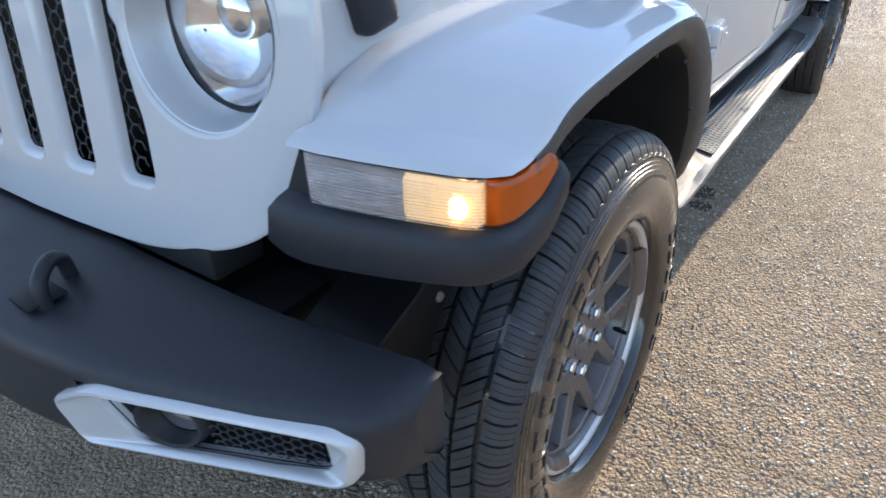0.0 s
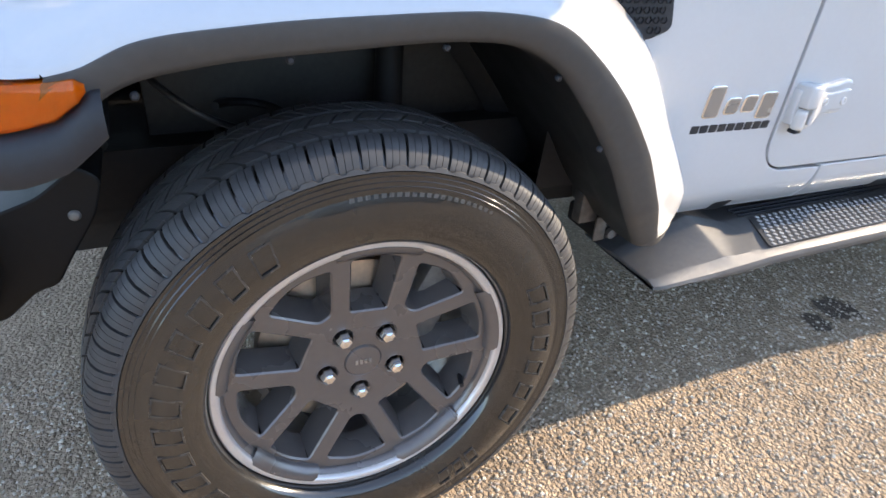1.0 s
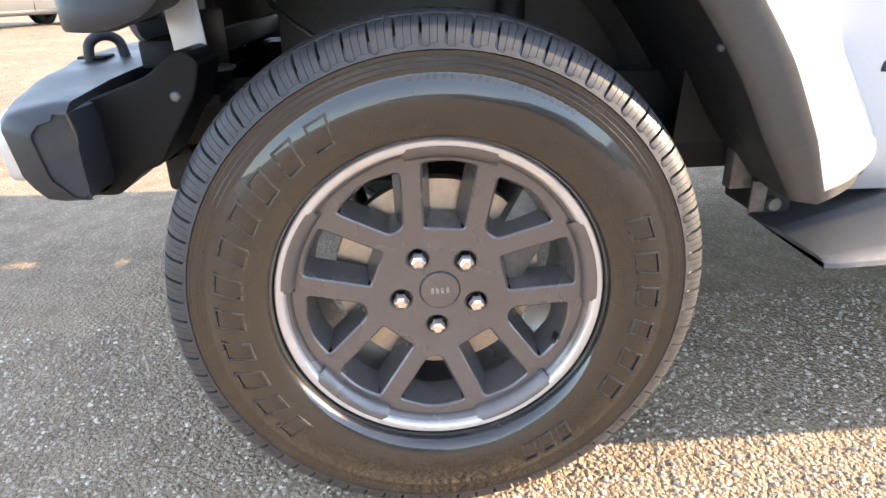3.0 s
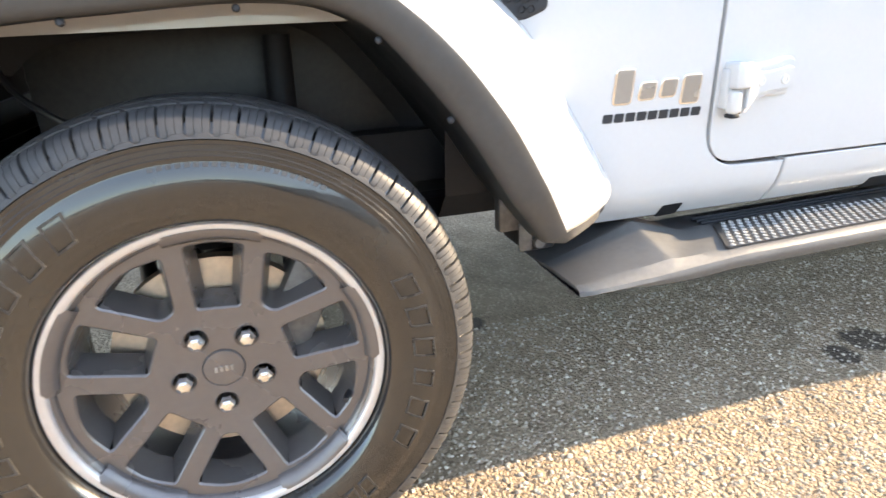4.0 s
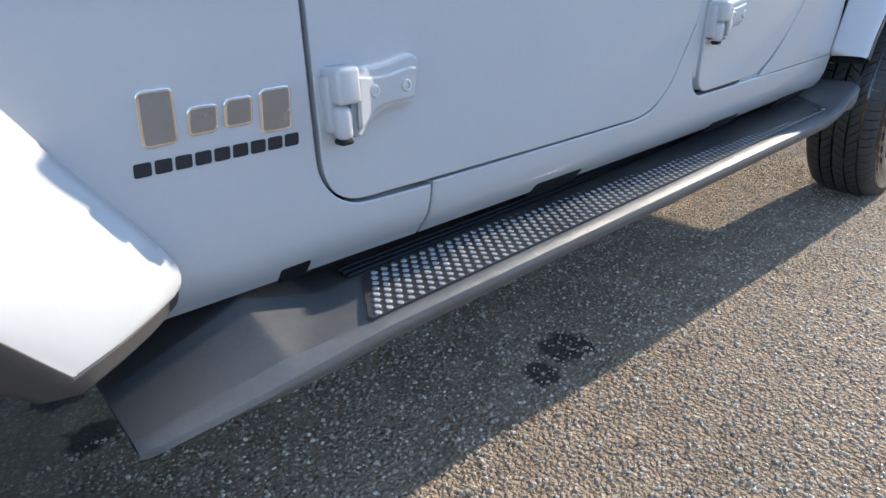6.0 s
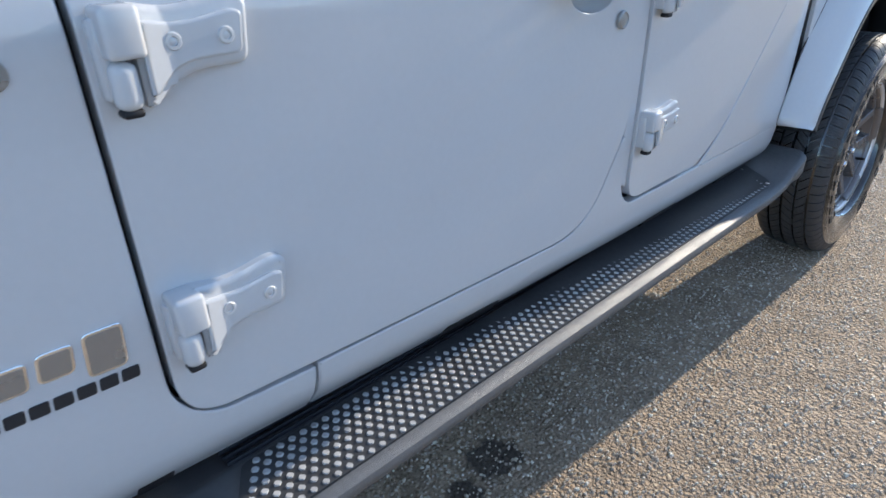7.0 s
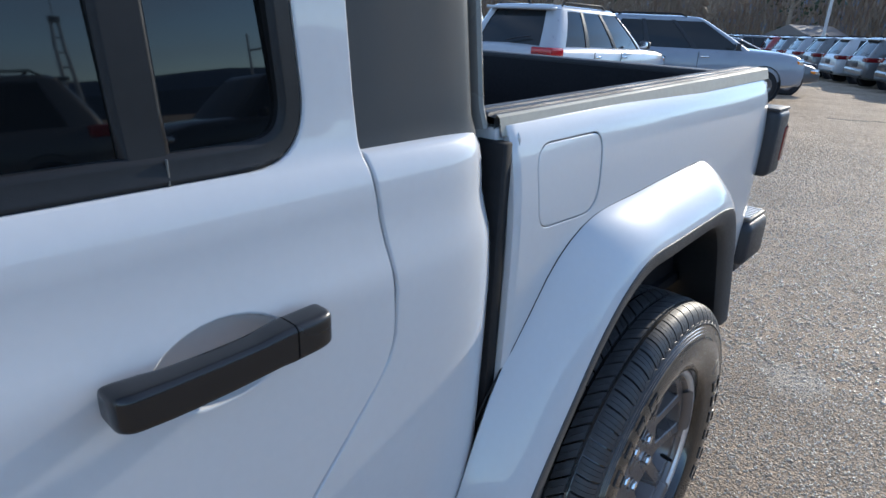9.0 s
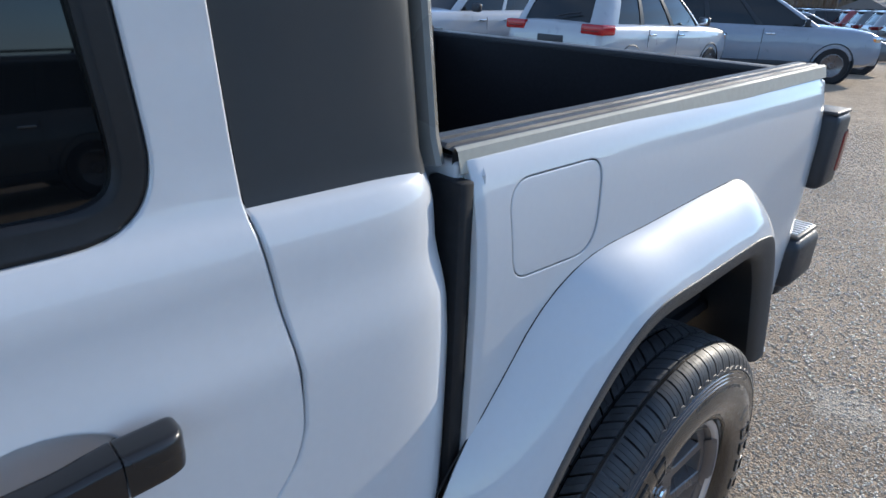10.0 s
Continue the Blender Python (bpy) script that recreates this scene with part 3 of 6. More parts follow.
for s in (1, -1):
    # white sheet folded round the bed's front corner
    rows = [[(0.50, 2.990, z), (0.70, 2.990, z), (0.745, 2.989, z), (0.765, 2.991, z), (0.775, 2.998, z)] for z in (0.62, 0.9, 1.12, 1.19, 1.222)]
    rows.append([(x - 0.012, y + 0.006, 1.236) for x, y, z in rows[-1]])
    mk("bed_front_fold", *loft(rows), WHITE, truck, "white folded front corner of the bed", side=s)
    # moulded edge where the hardtop turns to the back of the cab
    rows = []
    for z in (1.238, 1.27, 1.4, 1.55, 1.7):
        back = float(np.interp(z, [1.236, 1.76], [2.937, 2.897]))
        x0 = skin(2.8, z) - 0.012
        rows.append([(x0 - 0.040, back - 0.002, z), (x0 - 0.018, back - 0.001, z), (x0 - 0.008, back + 0.004, z), (x0 - 0.007, back + 0.012, z), (x0 - 0.014, back + 0.023, z), (x0 - 0.035, back + 0.032, z), (x0 - 0.10, back + 0.036, z), (x0 - 0.30, back + 0.036, z)])
    mk("hardtop_corner", *loft(rows), CORNERGREY, truck, "rounded satin grey back corner of the hardtop", side=s)
for s in (1, -1):
    box("bed_front_cap", (0.672, 2.978, 1.214), (0.166, 0.020, 0.046), WHITE, truck, "white upper front corner of the bed", 0.006, seg=3, side=s)
box("bed_floor", (0, 3.64, 0.74), (1.5, 1.32, 0.03), BEDM, truck, "black bed floor", 0.005)
box("bed_front_wall", (0, 3.0, 0.98), (1.48, 0.03, 0.5), BEDM, truck, "black front wall of the bed", 0.008)
box("bed_corner_post", (-0.69, 4.20, 1.0), (0.07, 0.12, 0.46), BEDM, truck, "black corner post in the bed", 0.012)
cargo = box("cargo_lamp", (-0.648, 4.215, 1.075), (0.014, 0.046, 0.100), BLACK, truck, "small black cargo lamp on the bed wall", 0.006)
for k in range(3):
    box("lamp_cell", (-0.640, 4.215, 1.050 + 0.025 * k), (0.006, 0.024, 0.016), CHROME, cargo, "bright lamp cell", 0.002)
tailgate = box("tailgate", (0, 4.30, 0.96), (1.50, 0.05, 0.55), WHITE, truck, "white tailgate", 0.012)
box("tailgate_liner", (0, 4.272, 0.985), (1.46, 0.014, 0.504), BEDM, tailgate, "black inner face of the tailgate", 0.004)
box("tailgate_cap", (0, 4.30, 1.243), (1.44, 0.07, 0.022), GREYPL, tailgate, "black cap along the tailgate top", 0.006)

for s in (1, -1):
    lamp = box("tail_lamp", (0.775, 4.318, 1.060), (0.085, 0.125, 0.200), BLACK, truck, "black tail lamp housing with red lens", 0.022, seg=4, side=s)
    box("lamp_lens", (0.803, 4.360, 1.055), (0.034, 0.05, 0.12), DEEPRED, lamp, "dark red lens", 0.012, side=s)
    box("lamp_cap", (0.775, 4.318, 1.160), (0.075, 0.112, 0.010), GREYPL, lamp, "grey top of the lamp", 0.005, side=s)
rb = box("rear_bumper", (0, 4.36, 0.70), (1.56, 0.16, 0.16), BLACK, truck, "black steel rear bumper", 0.025, seg=3)
for s in (1, -1):
    box("bumper_end", (0.755, 4.33, 0.745), (0.12, 0.20, 0.145), BLACK, rb, "black bumper end cap", 0.028, seg=3, side=s)
    box("bumper_pad", (0.755, 4.335, 0.821), (0.095, 0.15, 0.012), CASTIRON, rb, "ribbed grey step pad on the bumper", 0.004, side=s)
    for k in range(7):
        box("pad_rib", (0.755, 4.275 + 0.02 * k, 0.828), (0.08, 0.008, 0.006), SILVER, rb, "", 0.002, side=s)


# ---- flares ----
def flare(name, inner, outer, lip, xi, xo, s, label, n=140, nose=None):
    """White flare between the body line and the outer edge, with a black lip under it."""
    pick = (list(range(0, 48, 2)) if nose is None else []) + list(range(0 if nose else 48, 6 * n - 66, 6)) + list(range(6 * n - 66, 6 * n))
    P, Q, R = (catmull(line, 6 * n)[pick] for line in (inner, outer, lip))
    n = len(pick)
    rows = []
    for k in range(n):
        a, b = np.array(P[k]), np.array(Q[k])
        ends = [np.linalg.norm(Q[k] - Q[-1])] + ([np.linalg.norm(Q[k] - Q[0])] if nose is None else [])
        way = (b - a) / np.linalg.norm(b - a)
        for r, sgn in ((0.026 if nose is None else 0.036, 1), (0.018 if nose is None else 0.005, -1)):
            d = min(ends)
            if d < r:
                cut = r - math.sqrt(max(r * r - (r - d) ** 2, 0.0))
                if sgn > 0:
                    a = a + way * cut
                else:
                    b = b - way * cut
        x0, xe = xi(a[0]), xo(b[0])
        row = []
        for u, bulge in ((0, -0.004), (0.03, 0.004), (0.12, 0.008), (0.35, 0.012), (0.6, 0.013), (0.8, 0.012), (0.92, 0.008), (0.98, 0.003), (1.0, 0.0)):
            p = a + (b - a) * u
            w = u**0.85
            out = (p - np.array([np.mean(outer, axis=0)[0], 0.4]))
            out = out / np.linalg.norm(out)
            row.append((x0 + (xe - x0) * w, p[0] + out[0] * bulge, p[1] + out[1] * bulge))
        b2 = b + (np.array(R[k]) - b) * 0.05
        row.append((xe + 0.001, b2[0], b2[1]))
        rows.append(row)
    bend = [row[0] for row in rows[:-1] if nose is not None and np.linalg.norm(np.array(row[0][1:]) - np.array(rows[-1][0][1:])) < 0.045]
    hem = rows[-1][8::-1] + bend[::-1]
    if nose is not None:
        rows = nose(len(rows[0])) + rows
    skin_ob = mk(name, *loft(rows), WHITE, truck, label, side=s, sharp=60)
    rows = []
    for k in range(n):
        b, c = np.array(Q[k]), np.array(R[k])
        d, xe = c - b, xo(b[0])
        row = [(xe - 0.004, *(b + d * 0.02)), (xe + 0.003, *(b + d * 0.06)), (xe + 0.004, *(b + d * 0.14)), (xe - 0.002, *(b + d * 0.75)), (xe - 0.010, *(b + d * 0.95)), (xe - 0.022, *c), (xe - 0.07, *(b + d * 1.02)), (xe - 0.12, *(b + d * 0.9))]
        rows.append(row)
    if nose is not None:
        # the lip runs on round the foot of the flare to the body
        q, c = Q[-1], R[-1]
        d, xe = c - q, xo(q[0])
        foot = [[(xe + 0.003, *(q + d * 0.06)), (xe + 0.004, *(q + d * 0.14)), (xe - 0.002, *(q + d * 0.75)), (xe - 0.010, *(q + d * 0.95)), (xe - 0.07, *(q + d * 1.02))]]
        for k, (x, y, z) in enumerate(hem[1:]):
            u = k / (len(hem) - 2)
            g = 0.030 * (1 - 0.45 * u) * (1 if u < 0.5 else 1 - 0.9 * (u - 0.5) / 0.5)
            foot.append([(x - 0.002, y - 0.004, z + 0.004), (x + 0.002, y + 0.001, z - 0.001), (x + 0.001, y - 0.10 * g, z - g * 0.7), (x - 0.2 * g, y - 0.33 * g, z - g), (x - 0.05, y - 0.03, z - g)])
        mk("flare_foot", *loft(foot), FLAREPL, skin_ob, "grey plastic foot of the flare", side=s)
    if nose is None:
        mk("flare_seam", *tube([(xi(p[0]) + bed_skin(p[0], p[1]) - 0.787 + 0.0035, p[0], p[1]) for p in P[24:-24:4]], 0.0016, 6), CAVITY, skin_ob, "thin dark seam round the flare", side=s)
    # the lip's underside takes liner black in place of its shade
    mk("flare_return", *loft([r[5:] for r in rows]), LINER, skin_ob, "black inner return of the flare lip", side=s)
    mk("flare_lip", *loft([r[:6] for r in rows]), FLAREPL, skin_ob, "dark grey grained plastic flare lip", side=s, sharp=50)
    return skin_ob


F_in = [(-0.458, 0.953), (-0.41, 0.978), (-0.30, 1.007), (-0.1, 1.025), (0.15, 1.030), (0.35, 1.015), (0.47, 0.970), (0.576, 0.880), (0.668, 0.730), (0.752, 0.590), (0.774, 0.532)]
F_out = [(-0.345, 0.917), (-0.315, 0.923), (-0.26, 0.946), (-0.15, 0.960), (-0.02, 0.968), (0.173, 0.970), (0.262, 0.953), (0.330, 0.908), (0.40, 0.842), (0.480, 0.742), (0.556, 0.622), (0.592, 0.560), (0.607, 0.535)]
F_lip = [(-0.385, 0.805), (-0.335, 0.850), (-0.285, 0.890), (-0.20, 0.910), (-0.05, 0.922), (0.12, 0.929), (0.21, 0.918), (0.275, 0.885), (0.336, 0.822), (0.417, 0.720), (0.492, 0.607), (0.545, 0.540), (0.566, 0.512)]
R_in = [(2.865, 0.600), (2.905, 0.700), (2.968, 0.830), (3.045, 0.93), (3.113, 1.007), (3.206, 1.056), (3.40, 1.072), (3.66, 1.085), (3.75, 1.083), (3.83, 1.045), (3.90, 0.96), (3.975, 0.80), (4.03, 0.64)]
R_out = [(2.930, 0.590), (2.962, 0.657), (3.05, 0.775), (3.14, 0.885), (3.222, 0.952), (3.30, 0.985), (3.45, 0.992), (3.62, 0.996), (3.70, 0.996), (3.765, 0.982), (3.815, 0.92), (3.87, 0.79), (3.925, 0.635)]
R_lip = [(2.985, 0.565), (3.02, 0.64), (3.09, 0.745), (3.17, 0.845), (3.24, 0.905), (3.32, 0.938), (3.45, 0.945), (3.60, 0.950), (3.67, 0.950), (3.725, 0.935), (3.775, 0.88), (3.83, 0.76), (3.885, 0.62)]
f_xi = lerp_table([(-0.47, 0.704), (-0.40, 0.682), (-0.3, 0.667), (0.2, 0.69), (0.45, 0.705), (0.58, 0.722), (0.775, 0.741)])
f_xo = lerp_table([(-0.5, 0.914), (0.40, 0.914), (0.48, 0.905), (0.555, 0.882), (0.595, 0.856), (0.61, 0.847)])
PLAN = catmull([(0.664, -0.499), (0.708, -0.496), (0.790, -0.475), (0.862, -0.448), (0.893, -0.430), (0.908, -0.400), (0.914, -0.36), (0.916, -0.33), (0.916, -0.30)], 40)


def along(u, off=0.0):
    k = u * 39
    i = min(int(k), 38)
    p = PLAN[i] + (PLAN[i + 1] - PLAN[i]) * (k - i)
    t = PLAN[min(i + 1, 39)] - PLAN[max(i - 1, 0)]
    n = np.array([t[1], -t[0]]) / np.linalg.norm(t)
    return p + n * off


lamp_lo = lerp_table([(0.12, 0.882), (0.15, 0.879), (0.58, 0.860), (0.70, 0.856), (0.85, 0.868), (0.93, 0.886), (0.96, 0.897)])
lamp_hi = lerp_table([(0.0, 0.944), (0.12, 0.941), (0.15, 0.938), (0.58, 0.918), (0.70, 0.911), (0.85, 0.911), (0.94, 0.914), (0.96, 0.905)])


U_NOSE = float(np.interp(0.710, PLAN[:, 0], np.linspace(0, 1, 40)))
U_LAMP = float(np.interp(0.722, PLAN[:, 0], np.linspace(0, 1, 40)))


def fender_nose(n):
    """The front edge of the fender above the signal lamp."""
    out = []
    for off, dz in ((0.008, 0.000), (0.012, 0.002), (0.009, 0.006), (-0.006, 0.012)):
        us = np.linspace(U_NOSE, 0.83, n)
        out.append([(*along(u, off * min(1, 6 * (0.84 - u))), lamp_hi(u) + dz * (1 if u < 0.6 else max(0.3, 1 - 3 * (u - 0.6)))) for u in us])
    return out


for s in (1, -1):
    flare("front_fender", F_in, F_out, F_lip, f_xi, f_xo, s, "white front fender flare over the wheel", nose=fender_nose)
    flare("rear_fender", R_in, R_out, R_lip, lambda y: 0.783, lambda y: 0.876, s, "white rear fender flare over the wheel")

# wheel housings
for s in (1, -1):
    for lip, xo in ((F_lip, 0.914), (R_lip, 0.876)):
        P = catmull(lip, 60)
        if xo > 0.9:
            P = P[4:]
        mid = (P[0] + P[-1]) / 2
        rows = [[(min(x, f_xo(p[0] + 0.05) - 0.03) if xo > 0.9 else x, *(p + (mid - p) * k)) for p in P] for x, k in ((xo - 0.03, 0.0), (xo - 0.08, -0.03), (0.66, -0.05), (0.47, -0.05), (0.45, 0.1))]
        mk("wheel_housing", *loft(rows), LINER, truck, "black liner inside the wheel arch", side=s)
        box("housing_wall", (0.43, (lip[0][0] + lip[-1][0]) / 2 + 0.06, 0.74), (0.02, lip[-1][0] - lip[0][0] - 0.1, 0.44), INNERW, truck, "dark grey inner wall of the wheel arch", 0.005, side=s)
box("chassis_frame", (0.38, 1.9, 0.50), (0.09, 4.9, 0.11), DARK, truck, "black chassis rail", 0.012)
box("chassis_frame", (-0.38, 1.9, 0.50), (0.09, 4.9, 0.11), DARK, truck, "black chassis rail", 0.012)
box("underbody", (0, 1.75, 0.54), (1.15, 2.2, 0.06), DARK, truck, "black underside of the cab", 0.02)
for yc in (0.0, 3.487):
    mk("axle", *tube([(-0.66, yc, 0.40), (-0.2, yc, 0.40), (0.2, yc, 0.40), (0.66, yc, 0.40)], 0.045, 14), DARK, truck, "black axle tube")

# door mirrors
for s in (1, -1):
    mirror = box("door_mirror", (0.935, 1.05, 1.375), (0.27, 0.11, 0.25), BLACK, truck, "black door mirror housing", 0.03, seg=3, side=s)
    box("mirror_arm", (0.79, 1.06, 1.285), (0.10, 0.05, 0.05), BLACK, mirror, "black mirror arm", 0.012, side=s)
    box("mirror_glass", (0.935, 1.106, 1.375), (0.23, 0.004, 0.21), CHROME, mirror, "mirror glass", 0.001, side=s)

# ---- wheels ----
WPH = radians(-5)


def flat_foot(v):
    """The contact patch of a loaded tyre."""
    return (v[0], v[1], max(v[2], -0.3965))


def wheel_meshes():
    """The pieces of one wheel about its hub, axle along x, outer face to +x."""
    out = {}
    top = lerp_table([(-0.182, 0.382), (-0.172, 0.398), (-0.155, 0.408), (-0.12, 0.4145), (-0.065, 0.4170), (-0.01, 0.4150), (0.012, 0.4115), (0.025, 0.4060), (0.034, 0.3985), (0.0400, 0.3885), (0.0430, 0.380), (0.0450, 0.3735)])
    prof = [(0.010, 0.2512), (0.020, 0.2526), (0.031, 0.2545), (0.0400, 0.2575), (0.0450, 0.2620), (0.0480, 0.268), (0.0520, 0.278), (0.0555, 0.290), (0.0578, 0.302), (0.0582, 0.310), (0.0572, 0.320), (0.0552, 0.331), (0.0524, 0.3405), (0.0514, 0.3445)]
    # ribs and grooves round the upper sidewall
    for r in (0.3465, 0.3535, 0.3605, 0.3665):
        x = float(np.interp(r, [0.3445, 0.372], [0.0512, 0.0435]))
        prof += [(x + 0.0012, r), (x + 0.0012, r + 0.0030), (x - 0.0006, r + 0.0040), (x - 0.0006, r + 0.0058)]
    prof += [(0.0425, 0.3735), (0.039, 0.381), (0.033, 0.390), (0.022, 0.398), (0.0, 0.4050), (-0.065, 0.4080), (-0.13, 0.4020), (-0.16, 0.397), (-0.180, 0.378), (-0.190, 0.355), (-0.194, 0.33), (-0.19, 0.29), (-0.175, 0.25), (-0.16, 0.232)]
    v, f = lathe(prof, 128)
    out["tyre"] = ([flat_foot(p) for p in v], f)
    # tread: pitches of blocks cut by grooves and thin sipes
    v, f = [], []

    def blocks(path, n, groove, subs, sipe, slant, ph, foot=0.008):
        pitch = 2 * math.pi / n
        each = (pitch - groove - sipe * (subs - 1)) / subs
        length = abs(path[-1][0] - path[0][0]) or 1.0
        for k in range(n):
            for q in range(subs):
                a0 = pitch * (k + ph) + q * (each + sipe)
                base = len(v)
                for i, (x, r) in enumerate(path):
                    t = abs(x - path[0][0]) / length
                    ed = 0.0012 if i in (0, len(path) - 1) else 0.0
                    lo, hi = 0.0014 if q == 0 else 0.0003, 0.0014 if q == subs - 1 else 0.0003
                    for da, lift in ((0, 0), (each, 0), (lo, 1), (each - hi, 1)):
                        a = a0 + da + slant * t
                        rr = r - foot * (1 - lift) - ed * lift
                        xx = x - (0.003 * (1 - lift) if r < 0.395 else 0.0)
                        v.append(flat_foot((xx, rr * math.cos(a), rr * math.sin(a))))
                for i in range(len(path) - 1):
                    p, w = base + 4 * i, base + 4 * i + 4
                    f.extend([(p + 2, p + 3, w + 3, w + 2), (p, p + 2, w + 2, w), (p + 3, p + 1, w + 1, w + 3)])
                e = base + 4 * (len(path) - 1)
                f.extend([(base, base + 1, base + 3, base + 2), (e, e + 2, e + 3, e + 1)])

    shoulder = [(x, top(x)) for x in (0.006, 0.016, 0.025, 0.034, 0.0400, 0.0430, 0.0447)]
    blocks(shoulder, 74, 0.0085, 3, 0.0013, 0.012, 0.0)
    blocks([(x, top(x)) for x in (-0.003, -0.013, -0.024, -0.035)], 74, 0.0105, 2, 0.0018, 0.062, 0.3)
    blocks([(x, top(x)) for x in (-0.043, -0.054, -0.065, -0.076)], 74, 0.0100, 2, 0.0018, -0.066, 0.6)
    blocks([(x, top(x)) for x in (-0.086, -0.097, -0.108, -0.119)], 74, 0.0105, 2, 0.0018, 0.062, 0.2)
    blocks([(x, top(x)) for x in (-0.128, -0.142, -0.156, -0.170, -0.180)], 74, 0.0085, 2, 0.0013, -0.012, 0.5)
    # stepped ledge below the shoulder blocks
    for k in range(74):
        a0, pitch = 2 * math.pi * k / 74, 2 * math.pi / 74
        base = len(v)
        for u, r1 in ((0.0, 0.3745), (0.18, 0.3790), (0.62, 0.3790), (0.80, 0.3745), (1.0, 0.3745)):
            a = a0 + u * pitch
            for x, r in ((0.0435, 0.3700), (0.0468, 0.3712), (0.0468 - 0.35 * (r1 - 0.3722), r1 - 0.001), (0.0420, r1)):
                v.append(flat_foot((x, r * math.cos(a), r * math.sin(a))))
        for i in range(4):
            for m in range(3):
                p = base + 4 * i + m
                f.append((p, p + 1, p + 5, p + 4))
    out["tread"] = (v, f)
    # raised sidewall marks, plain outlined bars
    v, f = [], []
    sidex = lerp_table([(0.25, 0.030), (0.262, 0.045), (0.278, 0.0515), (0.290, 0.0555), (0.302, 0.0578), (0.310, 0.0582), (0.320, 0.0572), (0.331, 0.0552), (0.3405, 0.0524), (0.37, 0.0435)])

    def bar(rc, ac, hw, hr, lift, slant=0.0, hollow=True):
        nonlocal v, f
        loops = [(hw, hr)] + ([(hw - 0.0030, hr - 0.0030)] if hollow else [])
        corner = [(-1, -1), (1, -1), (1, 1), (-1, 1)]
        base = len(v)
        for w, h in loops:
            for z in (0.0, lift):
                for i, j in corner:
                    r = rc + j * h
                    a = ac - (i * w + slant * j * h) / rc
                    v.append((sidex(r) - 0.0005 + z, r * math.cos(a), r * math.sin(a)))
        for k in range(4):
            q = (k + 1) % 4
            f.append((base + k, base + q, base + 4 + q, base + 4 + k))
            if hollow:
                f.append((base + 8 + q, base + 8 + k, base + 12 + k, base + 12 + q))
                f.append((base + 4 + k, base + 4 + q, base + 12 + q, base + 12 + k))
        if not hollow:
            f.append((base + 4, base + 5, base + 6, base + 7))

    big = [(radians(219 - 9.9 * k - 0.2 * (k > 5)), 0.016, 0.021) for k in range(11)]
    big += [(radians(22 - 10.5 * k), wd, 0.018) for k, wd in enumerate((0.019, 0.018, 0.017, 0.015, 0.017, 0.018))]
    big += [(radians(a), 0.012, 0.018) for a in (-51, -57, -63)]
    for k, (a, wd, hr) in enumerate(big):
        v, f = [], []
        bar(0.311, a, wd, hr, 0.0032, 0.23)
        out["raised_mark %d" % k] = (v, f)
    v, f = [], []
    for k in range(21):
        bar(0.339, radians(96 - 1.9 * k), 0.0035, 0.0030, 0.0008, 0.1, False)
    for k in range(13):
        bar(0.277, radians(196 - 3.0 * k), 0.004, 0.004, 0.0007, 0, False)
    for k in range(8):
        bar(0.277, radians(-118 + 3.0 * k), 0.003, 0.004, 0.0007, 0, False)
    out["fine_marking"] = (v, f)
    # spoked face
    outer = [(0.2275 * math.cos(a), 0.2275 * math.sin(a)) for a in np.linspace(0, 2 * math.pi, 120, endpoint=False)]
    wins = []
    for k in range(5):
        c = math.radians(90 + 72 * k) + WPH
        u, w = np.array([math.cos(c), math.sin(c)]), np.array([-math.sin(c), math.cos(c)])
        pts = [u * 0.103 + w * 0.033, u * 0.103 - w * 0.033, u * 0.211 - w * 0.044, u * 0.2195, u * 0.211 + w * 0.044]
        wins.append(rounded([tuple(p) for p in pts], [0.008, 0.008, 0.009, 0.05, 0.009], 5))
        c2 = c + math.radians(36)
        u2, w2 = np.array([math.cos(c2), math.sin(c2)]), np.array([-math.sin(c2), math.cos(c2)])
        pts = [u2 * 0.119 + w2 * 0.013, u2 * 0.119 - w2 * 0.013, u2 * 0.201 - w2 * 0.0595, u2 * 0.2200, u2 * 0.201 + w2 * 0.0595]
        wins.append(rounded([tuple(p) for p in pts], [0.013, 0.013, 0.012, 0.09, 0.012], 5))
    wells = [[(0.0635 * math.cos(a) + 0.0195 * math.cos(t), 0.0635 * math.sin(a) + 0.0195 * math.sin(t)) for t in np.linspace(0, 2 * math.pi, 18, endpoint=False)] for a in (math.radians(126 + 72 * k) + WPH for k in range(5))]
    centre = [(0.0335 * math.cos(t), 0.0335 * math.sin(t)) for t in np.linspace(0, 2 * math.pi, 36, endpoint=False)]
    bm, rim = sheet(outer, wins + wells + [centre])
    for fc in bm.faces:
        if fc.normal.x < 0:
            fc.normal_flip()
    bm.verts.index_update()

    def dish(y, z):
        r = math.hypot(y, z)
        return float(np.interp(r, [0, 0.08, 0.11, 0.20, 0.2275], [-0.012, -0.012, -0.009, 0.004, 0.006]))

    v = [(dish(p.co.y, p.co.z), p.co.y, p.co.z) for p in bm.verts]
    f = [tuple(p.index for p in q.verts) for q in bm.faces]
    bm.free()
    for loop, depth, inward in [(w, 0.050, 0.0145) for w in wins] + [(w, 0.02, 0.002) for w in wells] + [(centre, 0.01, 0.0)]:
        base, n = len(v), len(loop)
        l2, l3 = inset_loop(loop, 0.0028), inset_loop(loop, inward)
        for ring, d in ((loop, 0.0), (l2, 0.0025), (l3, depth)):
            v += [(dish(*p) - d, p[0], p[1]) for p in ring]
        for j in range(2):
            for k in range(n):
                q = (k + 1) % n
